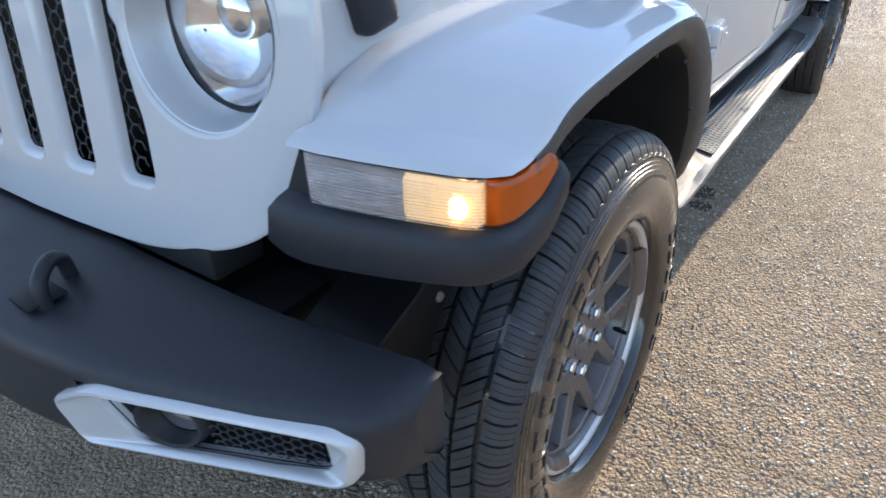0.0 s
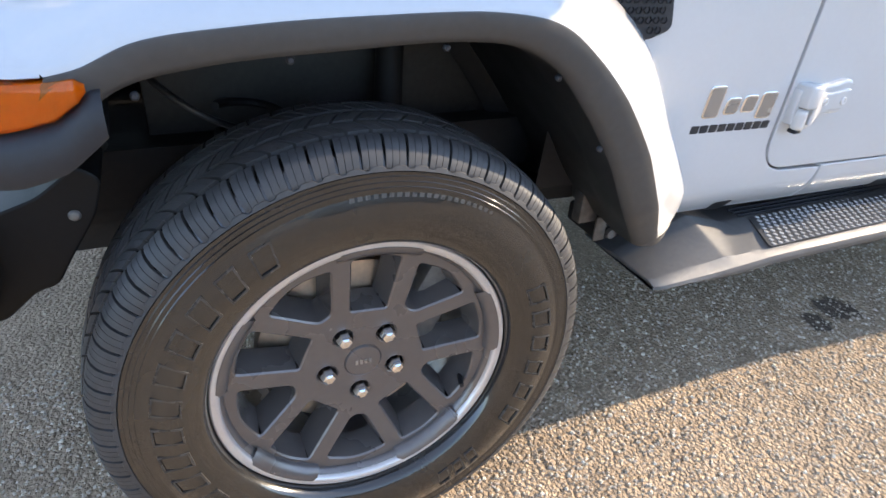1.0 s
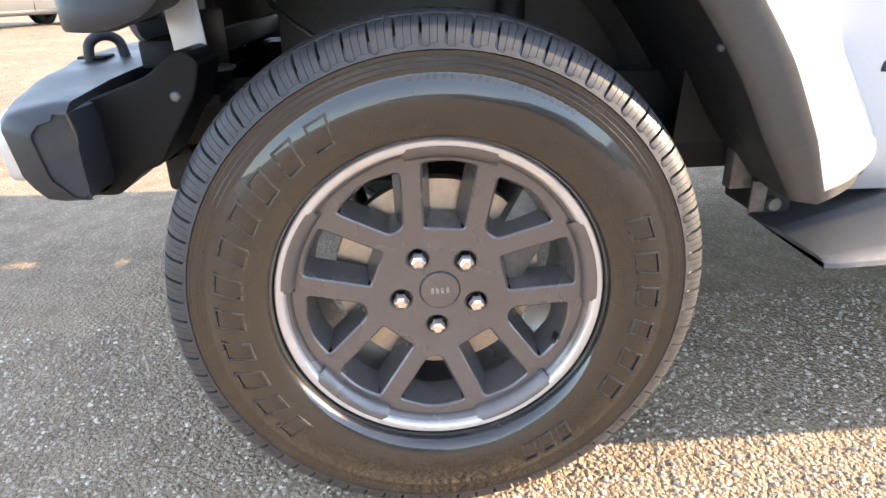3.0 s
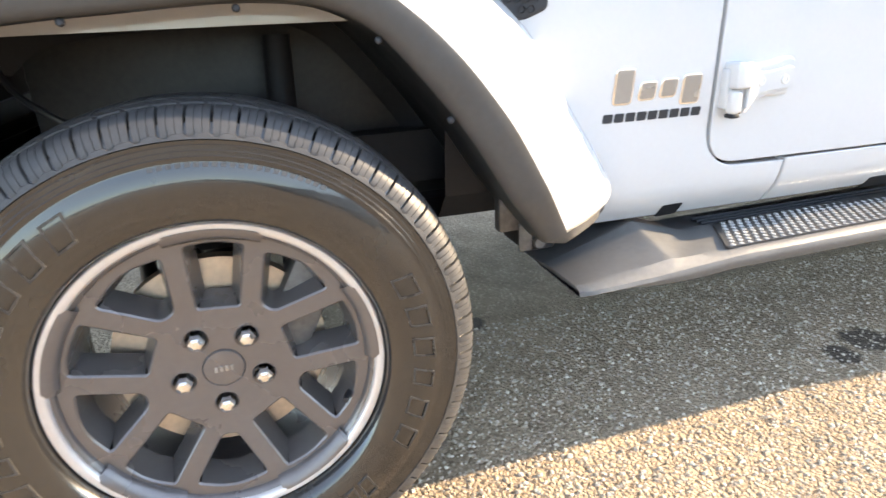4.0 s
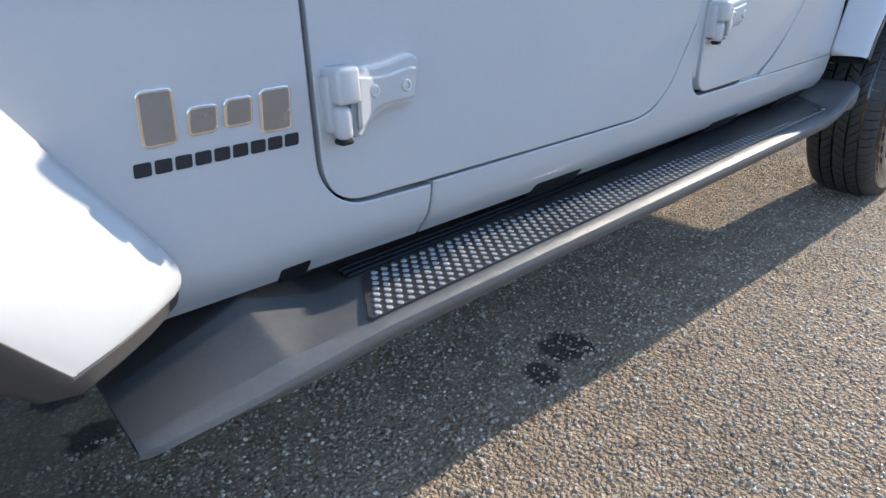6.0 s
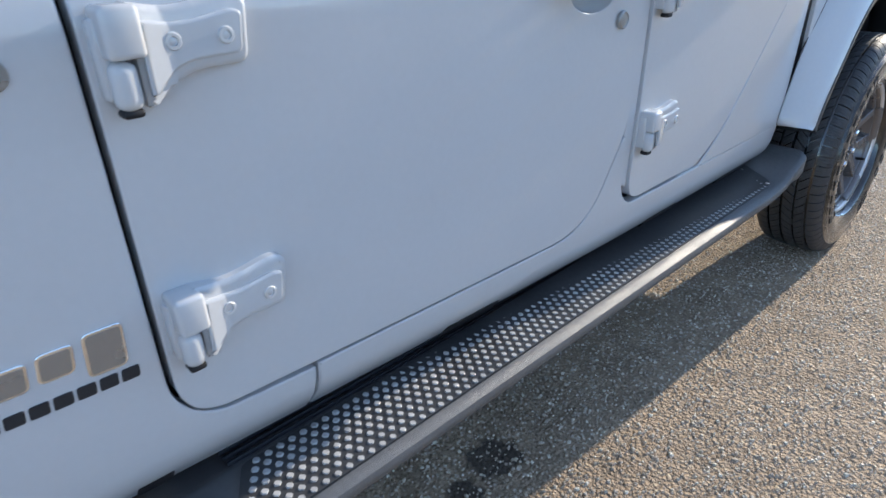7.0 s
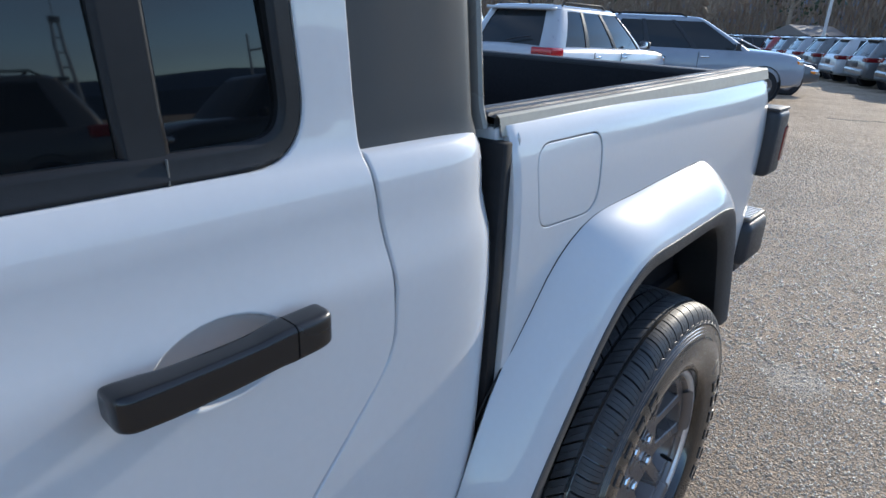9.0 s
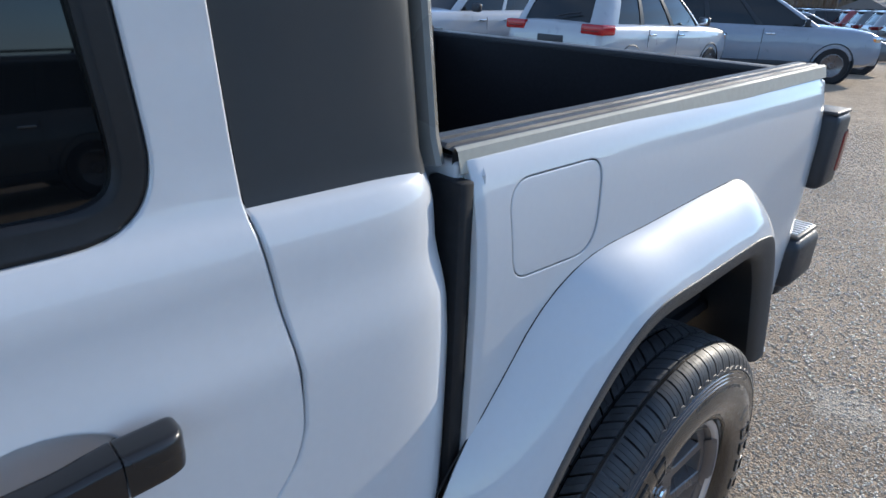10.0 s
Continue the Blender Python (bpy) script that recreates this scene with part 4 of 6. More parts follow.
                f.append((base + j * n + k, base + j * n + q, base + (j + 1) * n + q, base + (j + 1) * n + k))
    out["spokes"] = (v, f)
    # dark pads that reach over the bright flange
    for k in range(5):
        v, f = [], []
        c = math.radians(90 + 72 * k) + WPH
        rows = []
        for a in np.linspace(c - 0.30, c + 0.30, 14):
            e = 0.003 if a in (c - 0.30, c + 0.30) else 0
            rows.append([(x - e, r * math.cos(a), r * math.sin(a)) for x, r in ((0.004, 0.221), (0.015, 0.2225), (0.0222, 0.2300), (0.0256, 0.2370), (0.0268, 0.2405), (0.0268, 0.2418), (0.018, 0.2424))])
        a_v, a_f = loft(rows)
        out["rim_pad %d" % k] = (a_v, a_f)
    out["rim_flange"] = lathe([(0.0165, 0.2350), (0.0225, 0.2368), (0.0252, 0.2395), (0.0262, 0.2440), (0.0262, 0.2490), (0.0240, 0.2515), (0.012, 0.2524)], 128)
    out["rim_barrel"] = lathe([(0.0170, 0.2352), (0.0150, 0.2320), (0.010, 0.2285), (0.004, 0.2270), (-0.02, 0.2255), (-0.05, 0.214), (-0.12, 0.210), (-0.185, 0.218), (-0.19, 0.235)], 96)
    out["brake_disc"] = lathe([(-0.072, 0.07), (-0.071, 0.095), (-0.064, 0.099), (-0.064, 0.168), (-0.090, 0.168), (-0.090, 0.05)], 72)
    out["hub_flange"] = lathe([(-0.030, 0.0), (-0.030, 0.07), (-0.045, 0.088), (-0.07, 0.09)], 48)
    out["hub_cap"] = lathe([(-0.0095, 0.0), (-0.0085, 0.025), (-0.0095, 0.0300), (-0.013, 0.0325), (-0.02, 0.0328)], 48)
    nut = []
    for x, r in ((-0.032, 0.0135), (-0.012, 0.0135), (-0.003, 0.0131), (0.002, 0.0108), (0.004, 0.007), (0.0045, 0.0)):
        nut.append((x, r))
    out["lug_nut"] = lathe(nut, 6)
    return out


WM = wheel_meshes()
WMAT = {"tyre": RUBBER, "tread": TREADM, "fine_marking": MARKM, "raised_mark": MARKM, "spokes": ALLOY, "rim_pad": ALLOY, "rim_flange": BRIGHT, "rim_barrel": ALLOY, "brake_disc": STEEL, "hub_flange": CASTIRON, "hub_cap": ALLOY, "lug_nut": CHROME}
WLAB = {"tyre": "black rubber tyre with ribbed sidewall", "tread": "worn black tread blocks", "fine_marking": "fine raised marks on the sidewall", "raised_mark": "raised outlined mark on the sidewall", "rim_flange": "bright machined rim edge", "rim_pad": "dark pads over the rim edge", "rim_barrel": "dark inner rim barrel", "brake_disc": "worn steel brake disc", "hub_flange": "cast iron hub", "hub_cap": "dark grey centre cap", "lug_nut": "chrome lug nut"}


def wheel(y, s):
    rim = mk("wheel", *WM["spokes"], WMAT["spokes"], truck, "granite grey ten-spoke alloy wheel", sharp=30, weld=True)
    rim.matrix_basis = pose(0.865 * s, y, 0.397, 0, 0, 0 if s > 0 else 180)
    for key in WM:
        if key in ("spokes", "lug_nut"):
            continue
        kind = key.split()[0]
        ob = mk(kind, *WM[key], WMAT[kind], rim, WLAB[kind], sharp=20 if "mark" in kind else 40)
        if kind in ("tread", "fine_marking"):
            tagged(ob, kind="stuff")
    for k in range(5):
        a = math.radians(126 + 72 * k) + WPH
        n = mk("lug_nut", *WM["lug_nut"], CHROME, rim, WLAB["lug_nut"], sharp=20)
        n.location = (0, 0.0635 * math.cos(a), 0.0635 * math.sin(a))
    box("caliper", (-0.072, 0.135, 0.075), (0.07, 0.08, 0.17), CASTIRON, rim, "cast brake caliper", 0.012, m=pose(0, 0, 0, -28).to_3x3())
    vb = math.radians(-26)
    mk("valve_stem", *tube([(-0.012, 0.213 * math.cos(vb), 0.213 * math.sin(vb)), (0.008, 0.204 * math.cos(vb), 0.204 * math.sin(vb)), (0.020, 0.200 * math.cos(vb), 0.200 * math.sin(vb))], [0.006, 0.005, 0.0045], 10), DARK, rim, "black valve stem")
    # badge bars on the centre cap
    for k in range(4):
        box("cap_mark", (-0.0082, -0.012 + 0.008 * k, 0), (0.001, 0.005, 0.010), GREYBADGE, rim, "", 0.0004)
    return rim


for s in (1, -1):
    for y in (0.0, 3.487):
        wheel(y, s)

# ---- suspension and structure seen in the front arch ----
for s in (1, -1):
    mk("coil_spring", *tube([(0.50 + 0.06 * math.cos(t), -0.10 + 0.06 * math.sin(t), 0.45 + 0.008 * t) for t in np.linspace(0, 36, 140)], 0.008, 8), DARK, truck, "black coil spring", side=s)
    mk("shock_absorber", *tube([(0.52, 0.14, 0.36), (0.50, 0.16, 0.60), (0.49, 0.17, 0.88)], [0.022, 0.030, 0.026], 14), DARK, truck, "black shock absorber", side=s)
    mk("steering_arm", *tube([(0.62, -0.12, 0.40), (0.3, -0.17, 0.43), (0.0, -0.19, 0.46)], 0.018, 12), DARK, truck, "black steering rod", side=s)
    mk("frame_horn", *loft([[(0.46 + x, y, 0.62 + z) for x, z in ((-0.045, -0.055), (0.045, -0.055), (0.045, 0.055), (-0.045, 0.055))] for y in (-0.47, -0.1, 0.5)], True, True), DARK, truck, "black frame end behind the bumper", side=s)
    # panel added to darken the open gap below the fascia
    box("shade_panel", (0.55, -0.385, 0.735), (0.24, 0.012, 0.15), VOID, truck, "near-black panel added for the dark gap ahead of the wheel", 0.004, side=s)
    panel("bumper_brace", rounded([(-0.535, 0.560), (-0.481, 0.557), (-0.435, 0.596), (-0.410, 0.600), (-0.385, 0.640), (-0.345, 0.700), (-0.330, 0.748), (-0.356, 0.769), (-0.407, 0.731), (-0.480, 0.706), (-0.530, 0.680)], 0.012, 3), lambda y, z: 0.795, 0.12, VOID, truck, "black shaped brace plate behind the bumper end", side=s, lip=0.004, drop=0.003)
    v, f = lathe([(0.004, 0.0), (0.004, 0.005), (0.003, 0.0065), (0.0, 0.008)], 14, (0.795, -0.370, 0.702))
    mk("brace_bolt", v, f, CASTIRON, truck, "steel bolt on the bumper brace", side=s)
    box("mount_bracket", (0.56, -0.43, 0.665), (0.10, 0.14, 0.02), DARK, truck, "black bumper mount bracket", 0.004, side=s)
    box("radiator_bracket", (0.680, -0.374, 0.780), (0.006, 0.052, 0.100), SILVER, truck, "pale grey sheet bracket behind the bumper", 0.002, m=pose(0, 0, 0, 4).to_3x3(), side=s)
    v, f = lathe([(0.0, 0.03), (0.004, 0.034), (0.008, 0.03), (0.008, 0.0)], 20)
    mk("bushing", [(0.585 + y, -0.365 + z, 0.712 + x) for x, y, z in v], f, CASTIRON, truck, "round grey mount bushing", side=s)
    mk("brake_hose", *tube(catmull([(0.52, -0.30, 0.90), (0.58, -0.26, 0.82), (0.62, -0.18, 0.76), (0.60, -0.10, 0.72)], 16), 0.006, 8), LINER, truck, "black brake hose in the wheel arch", side=s)
    mk("liner_crease", *tube(catmull([(0.80, -0.22, 0.925), (0.66, -0.20, 0.955), (0.50, -0.20, 0.945)], 10), 0.006, 6), LINER, truck, "raised crease in the arch liner", side=s)
    for k, (yy, zz) in enumerate(((-0.27, 0.886), (-0.10, 0.918), (0.10, 0.926), (0.28, 0.878), (0.38, 0.76))):
        v, f = lathe([(0.0, 0.0), (0.0, 0.003), (-0.002, 0.005), (-0.006, 0.0055)], 12, (0.897, yy, zz - 0.004))
        mk("liner_clip", v, f, BLACK, truck, "round plastic clip on the flare lip", side=s)
    box("body_mount", (0.62, 0.64, 0.455), (0.12, 0.07, 0.05), DARK, truck, "black body mount below the sill", 0.008, side=s)
    v, f = lathe([(0.0, 0.0), (0.0, 0.012), (-0.01, 0.013)], 12, (0.70, 0.63, 0.455))
    mk("mount_bolt", v, f, CASTIRON, truck, "steel mount bolt", side=s)
    box("mud_bracket", (0.66, 0.575, 0.53), (0.03, 0.05, 0.10), CASTIRON, truck, "grey bracket inside the arch", 0.004, side=s)
    box("hanger_plate", (0.69, 0.60, 0.47), (0.006, 0.03, 0.06), CASTIRON, truck, "grey hanger plate below the arch", 0.002, side=s)

# ---- side steps ----
ztop = lerp_table([(0.64, 0.412), (0.66, 0.417), (0.76, 0.440), (0.84, 0.466), (0.90, 0.464), (0.965, 0.438), (1.0, 0.433), (2.74, 0.440), (2.80, 0.452), (2.90, 0.502), (2.95, 0.510), (2.985, 0.508), (3.0, 0.495)])
xout = lerp_table([(0.64, 0.845), (0.66, 0.852), (0.80, 0.856), (1.0, 0.858), (2.85, 0.872), (2.93, 0.876), (2.97, 0.866), (3.0, 0.835)])
zedge = lerp_table([(0.64, 0.409), (0.66, 0.411), (0.80, 0.417), (1.0, 0.431), (2.74, 0.438), (2.82, 0.450), (2.90, 0.486), (2.95, 0.502), (2.985, 0.504), (3.0, 0.490)])
thick = lerp_table([(0.64, 0.010), (0.68, 0.022), (0.9, 0.044), (2.85, 0.048), (2.95, 0.09), (3.0, 0.06)])


def step_z(x, y, xo):
    """Height of the step's upper face: a wedge before the tread, a raised end behind it."""
    ze = zedge(y)
    inner = max(0.0, min(1.0, (xo - 0.012 - x) / 0.145))
    if y < 1.0:
        ridge = 0.432 + 0.040 * inner
        foot = 0.862 + 0.112 * inner
        if y <= 0.845:
            return ze + (ridge - zedge(0.845)) * ((y - 0.64) / 0.205)
        if y < foot:
            return ridge + (0.432 - ridge) * (y - 0.845) / (foot - 0.845)
        return 0.432
    if y > 2.74:
        return ztop(y) * inner + ze * (1 - inner)
    return ztop(y)


for s in (1, -1):
    rows = []
    for y in [0.640, 0.650, 0.665, 0.70, 0.76, 0.80, 0.830, 0.842, 0.848, 0.86, 0.872, 0.884, 0.90, 0.915, 0.93, 0.945, 0.96, 0.975, 0.985, 1.01, 1.1, 1.3, 1.6, 1.9, 2.2, 2.5, 2.7, 2.75, 2.79, 2.82, 2.86, 2.90, 2.93, 2.96, 2.985, 3.0]:
        xo, th, ze = xout(y), thick(y), zedge(y)
        zi = step_z(0.70, y, xo)
        cols = [(x, y, step_z(x, y, xo)) for x in (0.705, 0.74, 0.775, 0.805, 0.825, xo - 0.022)]
        rows.append([(0.60, y, ze - th), (0.60, y, zi - 0.010), (0.685, y, zi - 0.005), (0.693, y, zi - 0.002), (0.700, y, zi)] + cols + [(xo - 0.010, y, ze - 0.002), (xo - 0.003, y, ze - 0.007), (xo, y, ze - 0.015), (xo - 0.001, y, ze - th * 0.55), (xo - 0.010, y, ze - th * 0.85), (xo - 0.03, y, ze - th)])
    step = mk("side_step", *loft(rows, True, True), STEPPL, truck, "dark grey moulded side step with studded tread", side=s, sharp=32)
    # ribbed strip along the sill
    for k in range(3):
        box("sill_rib", (0.655 + 0.016 * k, 1.93, 0.4335), (0.006, 1.78, 0.008), BLACK, step, "", 0.002, side=s)
    # tread mat
    mat_out = rounded([(1.055, 0.706), (2.84, 0.706), (2.78, 0.838), (0.978, 0.838)], [0.012, 0.02, 0.03, 0.012], 5)
    bm, rim = sheet([(b, a) for a, b in mat_out][::-1], (), (), ())
    bm.verts.index_update()
    tops = [(p.co.y, p.co.z) for p in bm.verts]
    fs = [tuple(p.index for p in q.verts) for q in bm.faces]
    n = len(tops)
    ring = [p.index for p in bm.verts]
    vv = [(x, y, ztop(y) + 0.0035) for x, y in tops] + [(x, y, ztop(y) - 0.001) for x, y in tops]
    ff = fs + [(e.verts[0].index, e.verts[1].index, e.verts[1].index + n, e.verts[0].index + n) for e in bm.edges if len(e.link_faces) == 1]
    bm.free()
    mk("tread_mat", vv, ff, MATM, step, "black rubber tread mat", side=s)
    if s > 0:
        sv, sf = [], []
        pitch_y, pitch_x = 0.0215, 0.0165
        for i in range(90):
            for j in range(8):
                y = 0.99 + pitch_y * (i + 0.5 * (j % 2))
                x = 0.715 + pitch_x * j
                front = 1.062 - (x - 0.706) / 0.132 * 0.077 + 0.004
                back = 2.835 - (x - 0.706) / 0.132 * 0.06 - 0.012
                if y < front or y > back:
                    continue
                z = ztop(y) + 0.0034
                base = len(sv)
                hexa = [(-1, 0), (-0.4, -1), (0.4, -1), (1, 0), (0.4, 1), (-0.4, 1)]
                for u, w in hexa:
                    sv.append((x + u * 0.0074, y + w * 0.0062, z))
                for u, w in hexa:
                    sv.append((x + u * 0.0058, y + w * 0.0050, z + 0.0027 - 0.0009 * w))
                for k in range(6):
                    q = (k + 1) % 6
                    sf.append((base + k, base + q, base + 6 + q, base + 6 + k))
                sf.append(tuple(base + 6 + k for k in range(6)))
        st = mk("tread_studs", sv, sf, STUDM, step, "worn raised grip studs in a pale glint tone", sharp=25)
        tagged(st, kind="stuff")
    # dark step brackets in the sill
    for y0, y1 in ((0.912, 0.962), (1.475, 1.618), (2.175, 2.32), (2.60, 2.80)):
        panel("step_bracket", rounded([(y0, 0.468), (y1, 0.470), (y1, 0.502), (y0, 0.500)], 0.005, 3), lambda a, b: skin(a, b) + 0.002, 0.006, CAVITY, step, "black bracket slot in the sill", side=s, lip=0.001, drop=0.001)

# ---- hinges, handles, badges ----
def hinge(y, z, s, k=1.0):
    """A painted outside door hinge: square knuckle over a round pin barrel, bolted leaf with a raised slab."""
    x = skin(y + 0.07, z)
    o = Vector((x, y, z))
    bm = bmesh.new()
    rbox(bm, o + Vector((0.018, 0.0185, 0.020)) * k, (0.044 * k, 0.037 * k, 0.050 * k), 0.006, 3)
    rbox(bm, o + Vector((0.020, 0.0135, -0.031)) * k, (0.027 * k, 0.027 * k, 0.050 * k), 0.012 * k, 5)
    ob = part("door_hinge", bm, WHITE, truck, "white painted outside door hinge", side=s)
    box("body_plate", (x + 0.005, y + 0.004 * k, z - 0.006), (0.022, 0.016 * k, 0.078 * k), WHITE, ob, "", 0.004, side=s)

    def out(pts):
        return [(y + a * k, z + b * k) for a, b in pts]

    def lift(a):
        return 0.010 * min(max(1 - (a - y - 0.030 * k) / (0.035 * k), 0), 1)

    leaf = rounded(out([(0.031, -0.056), (0.040, -0.056), (0.084, -0.027), (0.150, -0.026), (0.158, 0.040), (0.140, 0.050), (0.074, 0.037), (0.030, 0.046)]), [0.002, 0.004, 0.02, 0.012, 0.012, 0.012, 0.03, 0.004], 5)
    panel("hinge_leaf", leaf, lambda a, b: skin(a, b) + 0.020 + lift(a), 0.030, WHITE, ob, "", side=s, lip=0.008, drop=0.009, cuts_y=[y + 0.042 * k, y + 0.054 * k, y + 0.066 * k, y + 0.1 * k])
    slab = rounded(out([(0.034, -0.044), (0.040, -0.044), (0.072, -0.016), (0.140, -0.014), (0.145, 0.028), (0.134, 0.032), (0.076, 0.022), (0.036, 0.030)]), [0.002, 0.004, 0.02, 0.008, 0.006, 0.006, 0.03, 0.006], 5)
    panel("hinge_slab", slab, lambda a, b: skin(a, b) + 0.028 + lift(a), 0.010, WHITE, ob, "", side=s, lip=0.004, drop=0.005, cuts_y=[y + 0.042 * k, y + 0.054 * k, y + 0.066 * k, y + 0.1 * k])
    for dy in (0.066 * k, 0.122 * k):
        v, f = lathe([(0.027, 0.0), (0.027, 0.0035), (0.0265, 0.0045), (0.0285, 0.005), (0.0285, 0.008), (0.026, 0.0095), (0.0235, 0.0098)], 16, (skin(y + dy, z) + 0.002, y + dy, z + 0.006 * k))
        mk("hinge_bolt", v, f, SILVER, ob, "painted torx bolt", side=s)
    box("pin_foot", (x + 0.018 * k, y + 0.0135 * k, z - 0.058 * k), (0.022 * k, 0.022 * k, 0.009), DARK, ob, "black hinge pin foot", 0.004, side=s)


for s in (1, -1):
    for y, z in ((0.996, 0.748), (0.996, 1.068), (2.012, 0.776), (2.014, 1.060)):
        hinge(y, z, s, 1.0 if y < 1.5 else 0.88)


def handle(y0, s):
    """A black bar handle over a scooped recess."""
    zc = 1.083
    x = skin(y0 + 0.11, zc)
    rim = scoop(y0)
    rows = []
    for u, d in ((1.0, 0.002), (0.96, 0.009), (0.88, 0.018), (0.70, 0.025), (0.35, 0.029), (0.001, 0.030)):
        pts = [(y0 + 0.118 + (a - y0 - 0.118) * u, 1.074 + (b - 1.074) * u) for a, b in rim]
        rows.append([(skin(a, b) - d, a, b) for a, b in pts])
    cup = mk("handle_recess", *loft(rows, True), WHITE, truck, "white scooped recess behind the handle", side=s)
    def grip(sections, corner):
        rows = []
        for y, off, w, h, dz in sections:
            c = (x + off, y0 + y, zc + 0.003 + dz + 0.004 * y / 0.2)
            ring = rounded([(-w / 2, -h / 2), (w / 2, -h / 2), (w / 2, h / 2), (-w / 2, h / 2)], min(w, h) * corner, 5)
            rows.append([(c[0] + a, c[1], c[2] + b) for a, b in ring])
        return loft(rows, True, True)

    body = catmull([(0.006, 0.020, 0.024, 0.024, 0.003), (0.008, 0.023, 0.032, 0.031, 0.003), (0.016, 0.027, 0.036, 0.035, 0.003), (0.035, 0.029, 0.034, 0.036, 0.002), (0.06, 0.031, 0.030, 0.036, 0.001), (0.13, 0.031, 0.030, 0.035, 0.001), (0.150, 0.030, 0.032, 0.036, 0.002), (0.168, 0.029, 0.034, 0.038, 0.002)], 30)
    bar = mk("door_handle", *grip(body, 0.24), HANDLE, truck, "black moulded door handle", side=s, sharp=60)
    tip = catmull([(0.1695, 0.029, 0.034, 0.038, 0.002), (0.200, 0.028, 0.034, 0.037, 0.002), (0.210, 0.026, 0.031, 0.035, 0.002), (0.215, 0.022, 0.021, 0.028, 0.002), (0.217, 0.020, 0.010, 0.018, 0.002)], 18)
    mk("handle_end", *grip(tip, 0.26), HANDLE, bar, "rounded end block of the handle", side=s, sharp=60)
    for k in (0.035, 0.185):
        box("handle_foot", (x + 0.006, y0 + k, zc), (0.030, 0.026, 0.026), HANDLE, bar, "", 0.006, side=s)
    return bar


for s in (1, -1):
    handle(1.688, s)
    handle(2.388, s)
    v, f = lathe([(0.001, 0.017), (0.006, 0.0165), (0.0075, 0.014), (0.006, 0.0125), (0.0065, 0.0)], 28, (skin(1.895, 1.01), 1.895, 1.012))
    lock = mk("door_lock", v, f, GREYBADGE, truck, "round satin grey door lock", side=s)

for s in (1, -1):
    # model emblem: plain pewter shapes over a dark strip of bars
    for y0, y1, z0, z1 in ((0.752, 0.794, 0.727, 0.794), (0.806, 0.844, 0.732, 0.768), (0.852, 0.890, 0.734, 0.771), (0.899, 0.943, 0.718, 0.776)):
        outline = rounded([(y0, z0), (y1, z0), (y1 + 0.005, z1), (y0 + 0.005, z1)], 0.009, 5)
        badge = panel("emblem_bar", outline, lambda a, b: skin(a, b) + 0.004, 0.005, CHROME, truck, "plain pewter emblem shape with a bright rim", side=s, lip=0.002, drop=0.002)
        panel("emblem_face", inset_loop(outline, 0.003), lambda a, b: skin(a, b) + 0.0046, 0.002, GREYBADGE, badge, "pewter face of the emblem", side=s, lip=0.001, drop=0.001)
    for k in range(9):
        y0 = 0.736 + 0.0243 * k
        panel("emblem_strip", rounded([(y0, 0.694), (y0 + 0.0205, 0.694), (y0 + 0.0225, 0.711), (y0 + 0.002, 0.711)], 0.003, 3), lambda a, b: skin(a, b) + 0.002, 0.003, BLACK, truck, "small black emblem bar on the body side", side=s, lip=0.001, drop=0.001)
    v, f = lathe([(0.0, 0.016), (0.003, 0.0155), (0.0035, 0.0)], 24, (skin(0.905, 1.06), 0.905, 1.06))
    mk("round_emblem", v, f, GREYBADGE, truck, "small round grey emblem", side=s)
    vent = panel("side_vent", rounded([(0.44, 0.93), (0.565, 0.885), (0.618, 0.905), (0.600, 0.985), (0.50, 1.06), (0.44, 1.06)], 0.015, 4), lambda a, b: skin(a, b) + 0.006, 0.012, BLACK, truck, "black honeycomb side vent", side=s, lip=0.006, drop=0.005)
    for i in range(9):
        for j in range(7):
            y, z = 0.462 + 0.017 * i + 0.0085 * (j % 2), 0.905 + 0.017 * j
            if (y - 0.44) * 0.36 + z < 0.945 + 0.0 or y > 0.594 or (y > 0.52 and z > 1.06 - (y - 0.50) * 0.75 - 0.012) or z < 0.945 - (y - 0.44) * 0.36:
                continue
            v, f = lathe([(0.0, 0.0), (0.0, 0.0052), (0.004, 0.0066)], 6, (skin(y, z) + 0.0045, y, z))
            mk("vent_cell", v, f, CAVITY, vent, side=s)

# ---- front end ----
gy = lambda x: -0.535 + 0.13 * x * x
halfg = [(0.0, 0.722), (0.40, 0.735), (0.56, 0.765), (0.645, 0.815), (0.69, 0.90), (0.715, 1.03), (0.70, 1.13), (0.62, 1.19), (0.0, 1.20)]
g_out = rounded([(x, z) for x, z in halfg[1:-1]] + [(-x, z) for x, z in halfg[1:-1][::-1]], [0.05, 0.05, 0.05, 0.06, 0.06, 0.05, 0.06] * 2, 5)
slots = [rounded([(c - 0.030, 0.836), (c + 0.030, 0.836), (c + 0.033, 1.14), (c - 0.033, 1.14)], 0.014, 4) for c in (-0.402, -0.268, -0.134, 0.0, 0.134, 0.268, 0.402)]
notch = [(0.372, 0.836), (0.430, 0.836), (0.428, 0.915), (0.414, 0.970), (0.404, 1.034), (0.408, 1.095), (0.420, 1.140), (0.369, 1.140)]
slots[-1] = rounded(notch, [0.014, 0.014, 0.02, 0.03, 0.03, 0.02, 0.014, 0.014], 4)
slots[0] = [(-x, z) for x, z in slots[-1]][::-1]
HL = (0.541, 1.034)
rings = [[(sx * HL[0] + 0.116 * math.cos(a), HL[1] + 0.116 * math.sin(a)) for a in np.linspace(0, 2 * math.pi, 40, endpoint=False)] for sx in (1, -1)]
